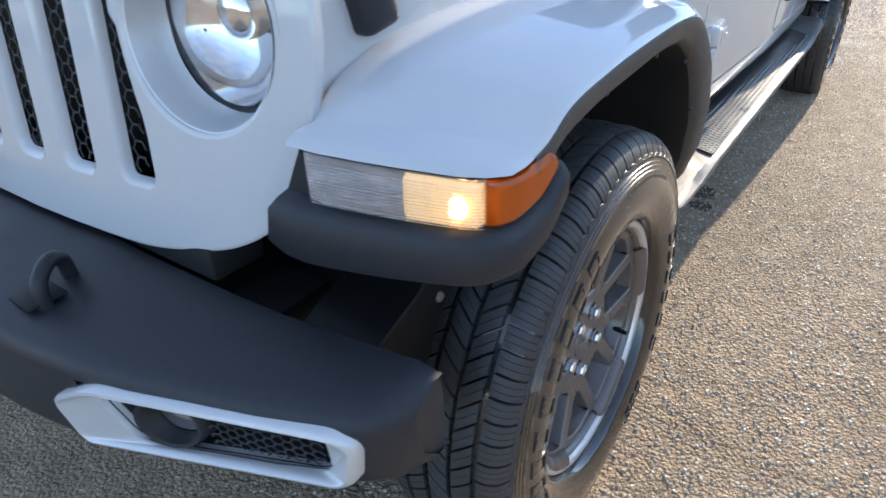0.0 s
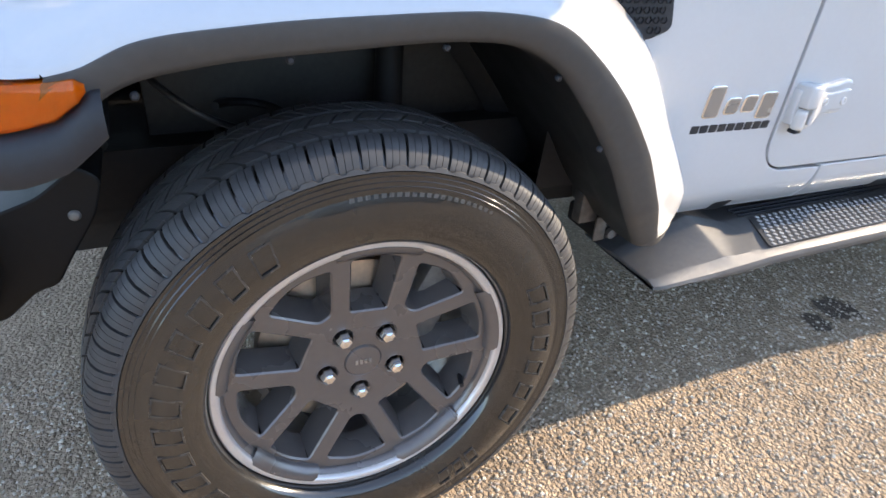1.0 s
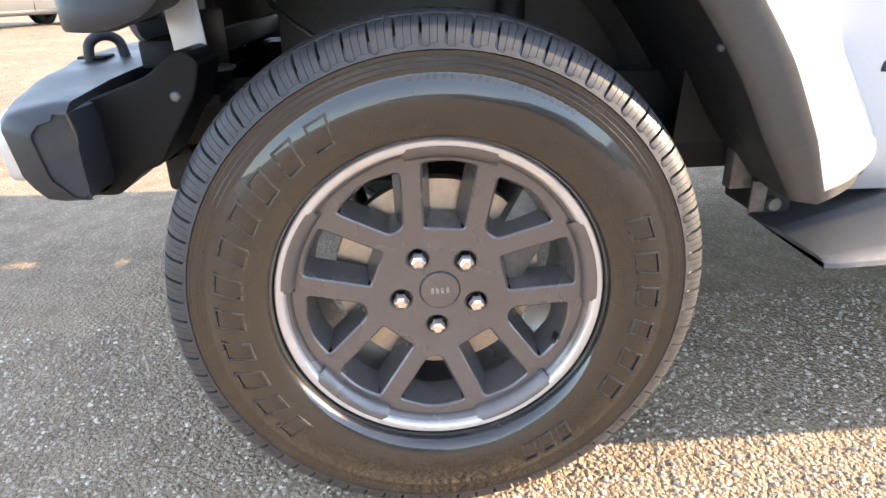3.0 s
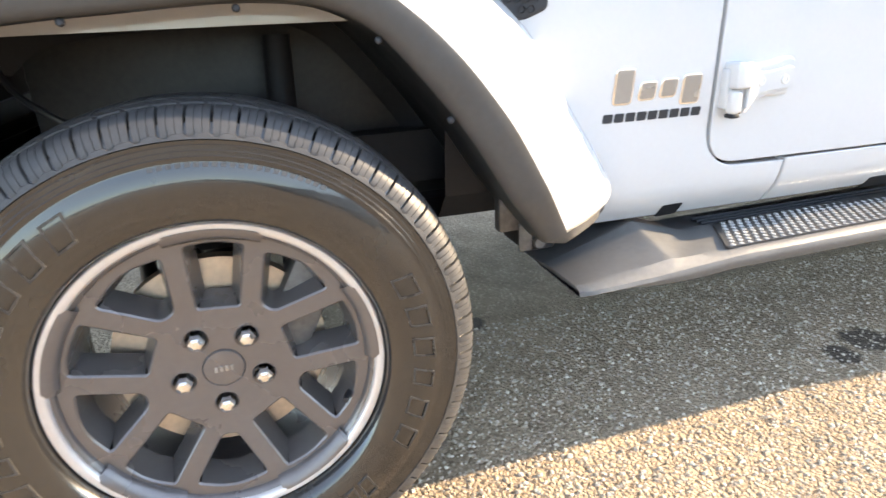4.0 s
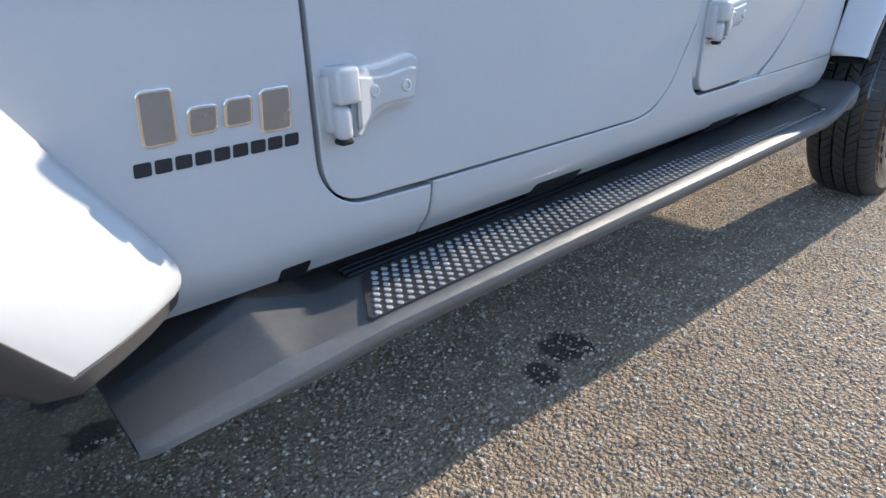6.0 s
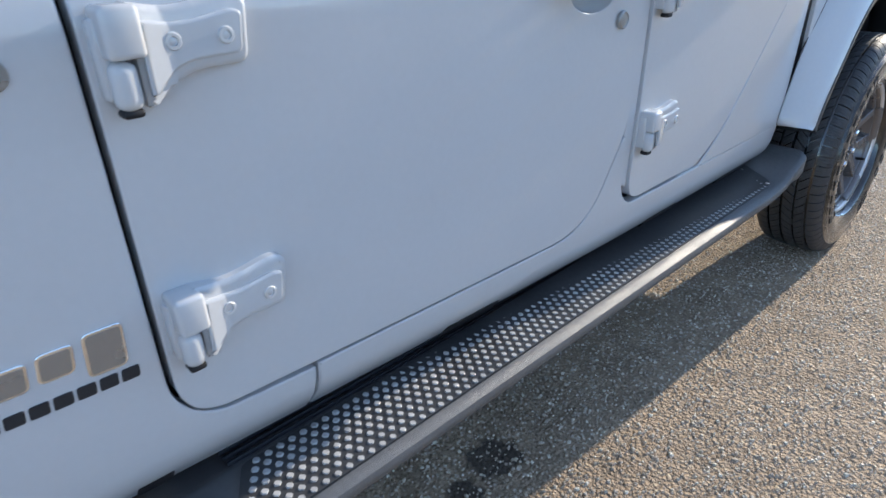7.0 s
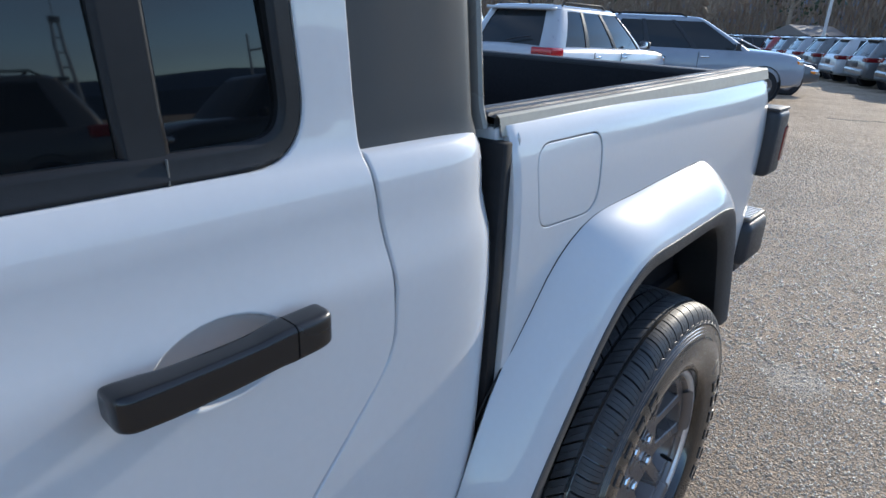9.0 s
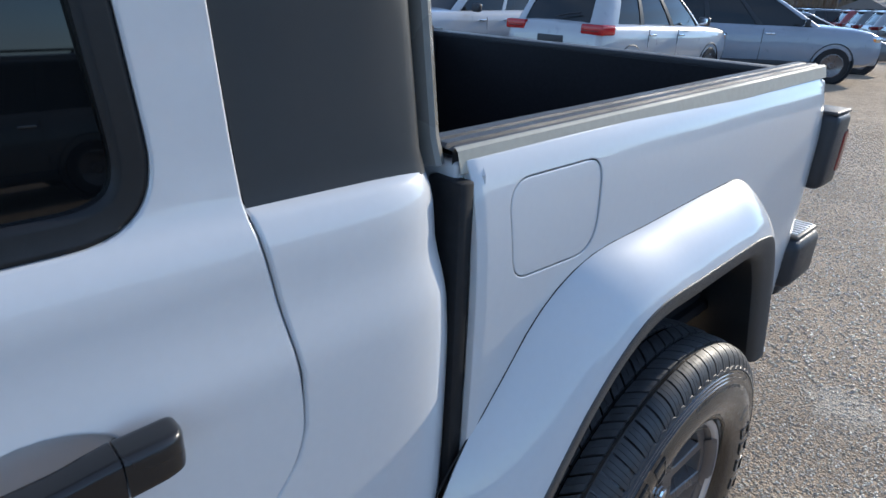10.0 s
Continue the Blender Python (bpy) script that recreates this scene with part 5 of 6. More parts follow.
grille = panel("grille", g_out, None, 0.014, WHITE, truck, "white seven-slot grille panel", holes=[inset_loop(q, -0.004 if k in (0, 6) else -0.007) for k, q in enumerate(slots)] + rings, cuts_y=[-0.6, -0.5, -0.4, -0.3, -0.2, -0.1, 0.1, 0.2, 0.3, 0.4, 0.5, 0.6], lip=0.006, drop=0.004, place=lambda x, z, off: (x, gy(x) + 0.12 * (z - 0.85) + off, z))
for k, q in enumerate(slots):
    rim = 0.004 if k in (0, 6) else 0.007
    rows = [[(x, gy(x) + 0.12 * (z - 0.85) + off, z) for x, z in inset_loop(q, d)] for d, off in ((-rim - 0.001, 0.003), (-rim * 0.8, 0.004), (-rim * 0.3, 0.008), (0.0, 0.012), (0.001, 0.016))]
    mk("slot_bezel", *loft(rows, True), WHITE, grille, "white bevelled edge of a grille slot")
for sx in (1, -1):
    rows = []
    for r, d in ((0.117, 0.004), (0.114, 0.006), (0.112, 0.014), (0.108, 0.036), (0.105, 0.052), (0.102, 0.055)):
        rows.append([(sx * HL[0] + r * math.cos(a), gy(HL[0]) + 0.12 * (HL[1] - 0.85) + 0.12 * r * math.sin(a) * 0.9 + 0.155 * 0 + d + (sx * r * math.cos(a)) * 0.13, HL[1] + r * math.sin(a)) for a in np.linspace(0, 2 * math.pi, 48, endpoint=False)])
    mk("lamp_bezel", *loft(rows, True), SILVER, grille, "satin grey recessed ring round the headlamp")
    yb = gy(HL[0]) + 0.12 * (HL[1] - 0.85) + 0.055
    lens = []
    for r, d in ((0.102, 0.004), (0.099, -0.006), (0.094, -0.014), (0.07, -0.024), (0.045, -0.031), (0.02, -0.034), (0.002, -0.0345)):
        lens.append([(sx * HL[0] + r * math.cos(a), yb + d, HL[1] + r * math.sin(a)) for a in np.linspace(0, 2 * math.pi, 40, endpoint=False)])
    lens += [[(x, y + 0.0025, z) for x, y, z in r] for r in lens[::-1]] + [lens[0]]
    hl = mk("headlamp", *loft(lens, True), CLEAR, truck, "round clear headlamp with chrome reflector")
    hl.visible_shadow = False
    ref = []
    for r, d in ((0.0965, -0.008), (0.092, 0.008), (0.078, 0.03), (0.05, 0.045), (0.02, 0.05), (0.001, 0.05)):
        ref.append([(sx * HL[0] + r * math.cos(a), yb + d, HL[1] + r * math.sin(a)) for a in np.linspace(0, 2 * math.pi, 40, endpoint=False)])
    mk("reflector", *loft(ref, True), CHROME, hl, "chrome bowl reflector")
    v, f = lathe([(0, 0.1045), (0.004, 0.1050), (0.008, 0.1020), (0.004, 0.0975), (0, 0.0975)], 40)
    mk("lamp_rim", [(sx * HL[0] + y, yb - 0.006 - x, HL[1] + z) for x, y, z in v], f, BLACK, hl, "black rim of the headlamp")
    v, f = lathe([(0.012, 0.0), (0.011, 0.018), (0.006, 0.028), (0.0, 0.032), (-0.01, 0.034), (-0.025, 0.034)], 32)
    mk("projector", [(sx * HL[0] + y, yb + 0.012 - x, HL[1] + 0.012 + z) for x, y, z in v], f, CHROME, hl, "chrome bulb shield in the lamp")


def mesh_cloth(name, x0, x1, z0, z1, yf, parent, label, cell=0.013):
    """A black plastic honeycomb net of thin bars before a dark back."""
    v, f = [], []

    def strip(a, b, w=0.0016, d=0.003):
        a, b = np.array(a), np.array(b)
        t = (b - a) / (np.linalg.norm(b - a) + 1e-9)
        n = np.array([-t[1], t[0]]) * w
        base = len(v)
        for p in (a - n, a + n, b + n, b - n):
            for dd in (0, d):
                v.append((p[0], yf(p[0], p[1]) + dd, p[1]))
        f.extend([(base, base + 2, base + 4, base + 6), (base, base + 1, base + 3, base + 2), (base + 4, base + 5, base + 7, base + 6)])

    nx, nz = int((x1 - x0) / (cell * 1.5)) + 1, int((z1 - z0) / (cell * 1.732)) + 1
    for i in range(nx):
        for j in range(nz):
            cx, cz = x0 + cell * 1.5 * i, z0 + cell * 1.732 * (j + 0.5 * (i % 2))
            pts = [(cx + cell * math.cos(a), cz + cell * math.sin(a)) for a in (0, math.pi / 3, 2 * math.pi / 3, math.pi)]
            for a, b in zip(pts, pts[1:]):
                strip(a, b)
    return mk(name, v, f, BLACK, parent, label)


for c in (-0.402, -0.268, -0.134, 0.0, 0.134, 0.268, 0.402):
    mesh_cloth("slot_mesh", c - (0.03 if c > -0.4 else 0.0), c + (0.035 if c < 0.4 else 0.0), 0.84, 1.13, lambda x, z: gy(x) + 0.12 * (z - 0.85) + 0.017, grille, "black honeycomb mesh in a grille slot")
box("radiator_back", (0, -0.40, 0.97), (0.874, 0.02, 0.40), CAVITY, truck, "dark radiator behind the grille", 0.005)
box("grille_chin", (0, -0.47, 0.735), (1.05, 0.09, 0.05), CAVITY, truck, "dark gap under the grille", 0.008)
rows = []
for y, xs_, zt in ((-0.455, 0.0, 1.165), (-0.43, 0.01, 1.185), (-0.2, 0.015, 1.20), (0.2, 0.03, 1.215), (0.6, 0.04, 1.225), (0.97, 0.05, 1.225)):
    rows.append([(-0.672 - xs_, y, 0.90), (-0.668 - xs_, y, 1.05), (-0.655 - xs_, y, zt - 0.05), (-0.62 - xs_, y, zt - 0.015), (-0.4, y, zt + 0.004), (-0.2, y, zt + 0.012), (0, y, zt + 0.014), (0.2, y, zt + 0.012), (0.4, y, zt + 0.004), (0.62 + xs_, y, zt - 0.015), (0.655 + xs_, y, zt - 0.05), (0.668 + xs_, y, 1.05), (0.672 + xs_, y, 0.90)])
hood = mk("hood", *loft(rows), WHITE, truck, "white engine hood", sharp=50)
box("cowl_top", (0, 0.93, 1.215), (1.40, 0.12, 0.04), BLACK, truck, "black cowl below the windscreen", 0.008)
for s in (1, -1):
    latch = box("hood_latch", (0.688, -0.335, 1.064), (0.042, 0.058, 0.085), BLACK, truck, "glossy black rubber hood latch", 0.012, seg=3, m=pose(0, 0, 0, 14, 0, -8).to_3x3(), side=s)
    box("latch_catch", (0.684, -0.335, 1.115), (0.030, 0.040, 0.030), BLACK, latch, "", 0.008, side=s)

# corner fascia and signal lamp
for s in (1, -1):
    rows = []
    for u in np.linspace(0, 1, 34):
        zt = lamp_hi(u) - 0.004
        slant = lambda z: max(0.0, U_NOSE + 0.01 - u) * min(1.0, max(0.0, (z - 0.85) / 0.07))
        zb = float(np.interp(u, [0, 0.06, 0.14, 0.55, 0.72, 0.86, 1], [0.818, 0.808, 0.803, 0.798, 0.800, 0.815, 0.850]))
        row = []
        for off, z in ((-0.10, zt - 0.004), (-0.01, zt), (-0.002, zt - 0.006), (-0.004, lamp_lo(u) + 0.001), (0.010, lamp_lo(u) - 0.004), (0.020, lamp_lo(u) - 0.016), (0.0195, zb + 0.006), (0.017, zb + 0.001), (0.0, zb - 0.001), (-0.10, zb + 0.012)):
            p = along(min(1.0, u + slant(z)), off)
            row.append((p[0], p[1], z))
        rows.append(row)
    fascia = mk("fender_fascia", *loft(rows), BLACK, truck, "black plastic fender front round the signal lamp", side=s, sharp=50)

    def lens_strip(name, u0, u1, za, zb_, mat, label, parent, off=0.008, n=14):
        rr = []
        for u in np.linspace(u0, u1, n):
            e = min(1.0, min(u - u0, u1 - u) / 0.02 + 0.15)
            a, b = za(u), zb_(u)
            row = []
            for o, w in ((-0.01, 0.0), (off * 0.6 * e, 0.03), (off * e, 0.12), (off * 1.25 * e, 0.5), (off * e, 0.88), (off * 0.6 * e, 0.97), (-0.01, 1.0)):
                p = along(u, o)
                row.append((p[0], p[1], a + (b - a) * w))
            rr.append(row)
        return mk(name, *loft(rr), mat, parent, label, side=s)

    zlo, zhi = lamp_lo, lambda u: lamp_hi(u) - 0.003
    back = lens_strip("signal_lamp", U_LAMP, 0.60, zlo, zhi, REFLECT, "clear fender signal lamp with lit amber bulb", truck, 0.003)
    lens = lens_strip("clear_lens", U_LAMP, 0.60, zlo, zhi, CLEAR, "clear ribbed lens", back, 0.012)
    lens.visible_shadow = False
    for k in range(13):
        w = 0.10 + 0.066 * k
        pts = []
        for u in np.linspace(U_LAMP + 0.02, 0.585, 14):
            p = along(u, 0.0145)
            pts.append((p[0], p[1], zlo(u) + (zhi(u) - zlo(u)) * w))
        mk("lens_rib", *tube(pts, 0.0008, 6), CLEAR, back, side=s)
    lens_strip("amber_lens", 0.605, 0.955, zlo, zhi, AMBER, "amber side marker lens", back, 0.012)
    lens_strip("amber_back", 0.60, 0.955, zlo, zhi, AMBERPAINT, "", back, 0.002)
    lens_strip("lamp_partition", 0.350, 0.366, lambda u: zlo(u) + 0.002, lambda u: zhi(u) - 0.002, CASTIRON, "dark partition between the lamp bowls", back, 0.0072, 4)
    lens_strip("lit_reflector", 0.37, 0.598, lambda u: zlo(u) + 0.003, lambda u: zhi(u) - 0.003, LITREF, "warm lit bowl of the signal lamp", back, 0.0062)
    p = along(0.50, 0.0085)
    v, f = lathe([(0.0, 0.0), (0.001, 0.008), (-0.001, 0.0135), (-0.004, 0.015)], 20)
    mk("bulb", [(p[0] + y, p[1] - x, 0.888 + z * 0.9) for x, y, z in v], f, BULB, back, "lit amber bulb", side=s)
# dark pan added so that no lit ground shows below the fascia
box("front_cover_pan", (0, -0.28, 0.535), (0.94, 0.40, 0.03), DARK, truck, "black pan added under the front end to hide lit ground", 0.008)
# front bumper
BY = lerp_table([(0.0, -0.765), (0.25, -0.750), (0.374, -0.733), (0.53, -0.706), (0.66, -0.662), (0.74, -0.636), (0.82, -0.606), (0.862, -0.582), (0.878, -0.545), (0.880, -0.50)])
BB = lerp_table([(0.0, -0.53), (0.40, -0.52), (0.63, -0.515), (0.82, -0.492), (0.895, -0.478)])
ZB = lerp_table([(0.0, 0.50), (0.35, 0.505), (0.6, 0.53), (0.82, 0.56), (0.895, 0.585)])
ZT = lerp_table([(0.0, 0.722), (0.30, 0.722), (0.40, 0.714), (0.85, 0.706), (0.895, 0.690)])
rows = []
for x in [-0.880, -0.878, -0.872, -0.86, -0.85, -0.83, -0.74, -0.66, -0.58, -0.50, -0.4, -0.3, -0.2, 0, 0.2, 0.3, 0.4, 0.50, 0.58, 0.66, 0.74, 0.83, 0.85, 0.86, 0.872, 0.878, 0.880]:
    a = abs(x)
    yf, yb, zb, zt = BY(a), BB(a), ZB(a), ZT(a)
    yf = min(yf, yb - 0.056)
    rows.append([(x, yb, zt - 0.02), (x, yb - 0.004, zt + 0.002), (x, yb - 0.02, zt + 0.003), (x, yf + 0.030, zt - 0.006), (x, yf + 0.012, zt - 0.011), (x, yf + 0.002, zt - 0.022), (x, yf, min(0.676, zt - 0.028)), (x, yf + 0.010, 0.586 + 0.024 * min(1.0, max(0.0, (a - 0.50) / 0.33))), (x, yf + 0.02, zb + 0.02), (x, yf + 0.035, zb + 0.004), (x, yf + 0.06, zb), (x, yb + 0.0, zb + 0.01)])
bv, bf = loft(rows)
openings = [q for q in bf if 0.50 < abs(np.mean([bv[k][0] for k in q])) < 0.83 and {k % 12 for k in q} == {6, 7}]
bumper = mk("front_bumper", bv, [q for q in bf if q not in openings], BLACK, truck, "black moulded plastic front bumper", sharp=40)
for s in (1, -1):
    # dark inside of the hollow end
    end = [(0.8765, y, z) for x, y, z in rows[-2]]
    mk("bumper_inside", end + [(0.70, y, z) for x, y, z in end], [tuple(range(12))] + [(k, (k + 1) % 12, 12 + (k + 1) % 12, 12 + k) for k in range(12)], BLACK, bumper, "black inside of the bumper end", side=s)

    def on_face(x, z, off):
        w = (ZT(abs(x)) - z) / max(ZT(abs(x)) - ZB(abs(x)), 0.01)
        return (x, BY(abs(x)) - 0.002 + 0.02 * max(0.0, w - 0.5) + off, z)

    bez = rounded([(0.475, 0.566), (0.838, 0.596), (0.850, 0.664), (0.826, 0.684), (0.53, 0.681), (0.452, 0.640)], [0.02, 0.02, 0.02, 0.018, 0.02, 0.02], 5)
    hole = rounded([(0.560, 0.581), (0.795, 0.602), (0.812, 0.614), (0.808, 0.673), (0.538, 0.676), (0.522, 0.652)], [0.026, 0.012, 0.01, 0.01, 0.012, 0.014], 5)
    rr = []
    for k, off in ((0.0, 0.012), (0.0, -0.004), (0.0025, -0.009), (0.007, -0.010), (0.010, -0.007)):
        rr.append([on_face(x, z, off) for x, z in inset_loop(bez, k)])
    rr.append([on_face(x, z, 0.007) for x, z in hole])
    rr.append([on_face(x, z, 0.022) for x, z in inset_loop(hole, 0.002)])
    mk("fog_bezel", *loft(rr, True), SILVER, bumper, "satin silver fog lamp surround", side=s, sharp=50)
    rr = [[on_face(x, z, off) for x, z in inset_loop(hole, d)] for d, off in ((0.001, 0.014), (0.003, 0.035), (0.005, 0.050))]
    rr.append([on_face(0.68 + (x - 0.68) * 0.02, 0.642 + (z - 0.642) * 0.02, 0.052) for x, z in hole])
    mk("fog_recess", *loft(rr, True), BLACK, bumper, "black recess of the fog lamp", side=s)
    net = mesh_cloth("fog_mesh", 0.668, 0.800, 0.606, 0.666, lambda x, z: on_face(x, z, 0)[1] + 0.014, bumper, "black honeycomb fog lamp mesh", 0.0075)
    if s < 0:
        net.scale = (-1, 1, 1)
    cup = []
    for r, d in ((0.041, 0.046), (0.041, 0.008), (0.039, 0.003), (0.034, 0.005), (0.030, 0.026)):
        cup.append([(0.612 + r * math.cos(a), on_face(0.622, 0.640, 0)[1] + d + 0.45 * r * math.cos(a), 0.632 + r * math.sin(a)) for a in np.linspace(0, 2 * math.pi, 28, endpoint=False)])
    fog = mk("fog_lamp", *loft(cup, True), BLACK, bumper, "round black fog lamp tube", side=s)
    fl = [[(0.612 + r * math.cos(a), on_face(0.622, 0.640, 0)[1] + 0.026 + 0.45 * r * math.cos(a), 0.632 + r * math.sin(a)) for a in np.linspace(0, 2 * math.pi, 28, endpoint=False)] for r in (0.028, 0.001)]
    mk("fog_glass", *loft(fl, True), CHROME, bumper, "bright fog lamp glass", side=s)
    mk("tow_hook", *tube(catmull([(0.374, -0.666, 0.69), (0.374, -0.671, 0.722), (0.372, -0.667, 0.745), (0.363, -0.652, 0.758), (0.349, -0.634, 0.758), (0.339, -0.621, 0.746), (0.335, -0.616, 0.716)], 24), 0.0105, 12), BLACK, truck, "black steel tow hook", side=s)
    box("hook_slot", (0.352, -0.668, 0.719), (0.055, 0.052, 0.006), CAVITY, bumper, "dark slot round the tow hook", 0.002, side=s)

# ---- other vehicles ----
CARGLASS = pbr("car_window_dark", (0.015, 0.018, 0.02), 0.05, var=0.05, rough_var=0.02, ior=1.45)


def paint(name, col):
    return pbr(name, col, 0.3, var=0.04, coat=1.0, rough_var=0.03)


def plan_ring(w, y0, y1, z, r=0.2, seg=4):
    """A rounded rectangle in plan at height z."""
    return [(x, y, z) for x, y in rounded([(-w, y0), (w, y0), (w, y1), (-w, y1)], r, seg)]


CARS = {
    # stations of the body: y, share of the half width, sill, upper edge
    "suv": (0.96, 1.10, 1.74, [(-2.40, 0.88, 0.46, 0.88), (-2.37, 0.93, 0.40, 1.00), (-2.28, 0.97, 0.34, 1.07), (-1.9, 0.99, 0.31, 1.10), (-1.0, 1.0, 0.30, 1.10), (0.6, 1.0, 0.30, 1.09), (1.15, 0.995, 0.30, 1.09), (1.8, 0.985, 0.31, 1.06), (2.15, 0.96, 0.33, 1.02), (2.33, 0.91, 0.38, 0.95), (2.40, 0.85, 0.44, 0.84)], (-2.27, 1.20), (-1.93, 0.20)),
    "sedan": (0.91, 0.97, 1.45, [(-2.40, 0.85, 0.48, 0.82), (-2.36, 0.92, 0.40, 0.93), (-2.1, 0.97, 0.32, 0.98), (-1.0, 1.0, 0.27, 0.97), (0.6, 1.0, 0.27, 0.95), (1.2, 0.99, 0.27, 0.92), (1.8, 0.97, 0.28, 0.85), (2.2, 0.92, 0.31, 0.76), (2.36, 0.86, 0.36, 0.66), (2.40, 0.78, 0.42, 0.58)], (-1.85, 1.25), (-1.05, 0.25)),
    "pickup": (0.98, 1.15, 1.86, [(-2.80, 0.93, 0.55, 1.12), (-2.76, 0.97, 0.50, 1.16), (-1.2, 1.0, 0.42, 1.17), (0.6, 1.0, 0.40, 1.16), (1.4, 1.0, 0.40, 1.15), (2.2, 0.98, 0.42, 1.12), (2.6, 0.95, 0.46, 1.04), (2.74, 0.90, 0.50, 0.92), (2.78, 0.84, 0.54, 0.80)], (-0.95, 1.50), (-0.85, 0.75)),
}


def parked(name, kind, at, heading, mat, label, group="cars parked across the lot", size=1.0):
    """A parked car, nose along +y before turning."""
    w, belt, top, stations, base, crest = CARS[kind]
    car = thing(name, label, "car", group)
    rows = []
    for y, k, zl, zt in stations:
        h = zt - zl
        half = [(0.0, zl), (0.80, zl), (0.95, zl + 0.10 * h), (0.99, zl + 0.28 * h), (1.0, zl + 0.5 * h), (0.985, zl + 0.72 * h), (0.965, zl + 0.86 * h), (0.925, zl + 0.95 * h), (0.84, zt), (0.5, zt + 0.025), (0.0, zt + 0.035)]
        rows.append([(-x * w * k, y, z) for x, z in half[:0:-1]][::1] + [(x * w * k, y, z) for x, z in half[1:-1]])
        rows[-1] = [(x * w * k, y, z) for x, z in half] + [(-x * w * k, y, z) for x, z in half[-2:0:-1]]
    mk("body", *loft(rows, True, True), mat, car, "painted car body", sharp=40)
    wb, wt = 0.865 * w, 0.715 * w
    ztg = top - 0.09
    glass_rows = []
    for u in (0.0, 0.35, 0.7, 1.0):
        bow = 0.02 * math.sin(math.pi * u)
        glass_rows.append(plan_ring(wb + (wt - wb) * u + bow, base[0] + (crest[0] - base[0]) * u - bow, base[1] + (crest[1] - base[1]) * u + bow, belt - 0.03 + (ztg - belt + 0.03) * u, 0.16))
    mk("window_glass", *loft(glass_rows, True), CARGLASS, car, "dark reflecting car windows", sharp=60)
    roof_rows = [plan_ring(wt + 0.012, crest[0] - 0.015, crest[1] + 0.01, ztg - 0.015, 0.16), plan_ring(wt + 0.010, crest[0] - 0.01, crest[1] - 0.01, ztg + 0.015, 0.16), plan_ring(wt - 0.05, crest[0] + 0.05, crest[1] - 0.12, top - 0.02, 0.2), plan_ring(wt * 0.6, crest[0] + 0.25, crest[1] - 0.4, top, 0.2)]
    mk("roof", *loft(roof_rows, True, True), mat, car, "painted roof", sharp=45)

    def side_at(f, u):
        """A point of the side glass, f from back to front, u from belt to roof."""
        y0, y1 = base[0] + (crest[0] - base[0]) * u, base[1] + (crest[1] - base[1]) * u
        return (wb + (wt - wb) * u + 0.02 * math.sin(math.pi * u), y0 + (y1 - y0) * f, belt - 0.03 + (ztg - belt + 0.03) * u)

    posts = {"suv": [(0.0, 0.13, mat), (0.335, 0.37, BLACK), (0.635, 0.67, BLACK), (0.945, 1.0, mat)], "sedan": [(0.0, 0.10, mat), (0.48, 0.515, BLACK), (0.94, 1.0, mat)], "pickup": [(0.0, 0.07, mat), (0.42, 0.46, mat), (0.93, 1.0, mat)]}[kind]
    for sx in (1, -1):
        for f0, f1, pm in posts:
            rr = []
            for u in np.linspace(-0.02, 1.02, 7):
                a, b = side_at(f0, u), side_at(f1, u)
                o = 0.012
                if f0 == 0.0:
                    q = 0.02 * math.sin(math.pi * min(max(u, 0.0), 1.0))
                    row = [(a[0] - 0.20, a[1] - 0.012 - q, a[2]), (a[0] - 0.10, a[1] - 0.010 - q, a[2]), (a[0] - 0.03, a[1] + 0.02, a[2]), (a[0] + o, a[1] + 0.11, a[2]), (b[0] + o, b[1], b[2]), (b[0] - 0.01, b[1] + 0.008, b[2])]
                elif f1 == 1.0:
                    row = [(a[0] - 0.01, a[1] - 0.008, a[2]), (a[0] + o, a[1], a[2]), (b[0] + o, b[1] - 0.11, b[2]), (b[0] - 0.03, b[1] - 0.02, b[2]), (b[0] - 0.07, b[1] + 0.008, b[2]), (b[0] - 0.09, b[1] - 0.005, b[2])]
                else:
                    row = [(a[0] - 0.01, a[1] - 0.004, a[2]), (a[0] + o, a[1], a[2]), (a[0] + o, (a[1] + b[1]) / 2, a[2]), (b[0] + o, b[1], b[2]), (b[0] - 0.01, b[1] + 0.004, b[2]), (b[0] - 0.012, b[1] + 0.003, b[2])]
                rr.append([(sx * x, y, z) for x, y, z in row])
            mk("pillar", *loft(rr), pm, car, "window pillar", sharp=50)
        ya, yb_ = stations[0][0] + 0.92, stations[-1][0] - 0.92
        for yw in (ya, yb_):
            k = 0.988
            av, af = lathe([(-0.05, 0.425), (0.004, 0.425), (0.012, 0.405), (-0.03, 0.40), (-0.03, 0.0)], 32, (w * k, yw, 0.37))
            mk("wheel_arch", av, af, BLACK, car, "black wheel arch", side=sx)
            tv, tf = lathe([(-0.10, 0.23), (-0.10, 0.33), (-0.07, 0.355), (0.05, 0.355), (0.085, 0.335), (0.09, 0.30), (0.08, 0.235)], 32)
            wh = mk("wheel", tv, tf, DARK, car, "black tyre")
            wh.location = (sx * (w - 0.075), yw, 0.355)
            rv, rf = lathe([(0.075, 0.0), (0.078, 0.05), (0.06, 0.07), (0.07, 0.19), (0.088, 0.225), (0.085, 0.24)], 10)
            mk("rim", rv, rf, ALLOY, wh, "silver alloy rim")
            if sx < 0:
                wh.rotation_euler = (0, 0, math.pi)
        y0, y1 = stations[0][0], stations[-1][0]
        zl = {"suv": 1.0, "sedan": 0.85, "pickup": 1.0}[kind]
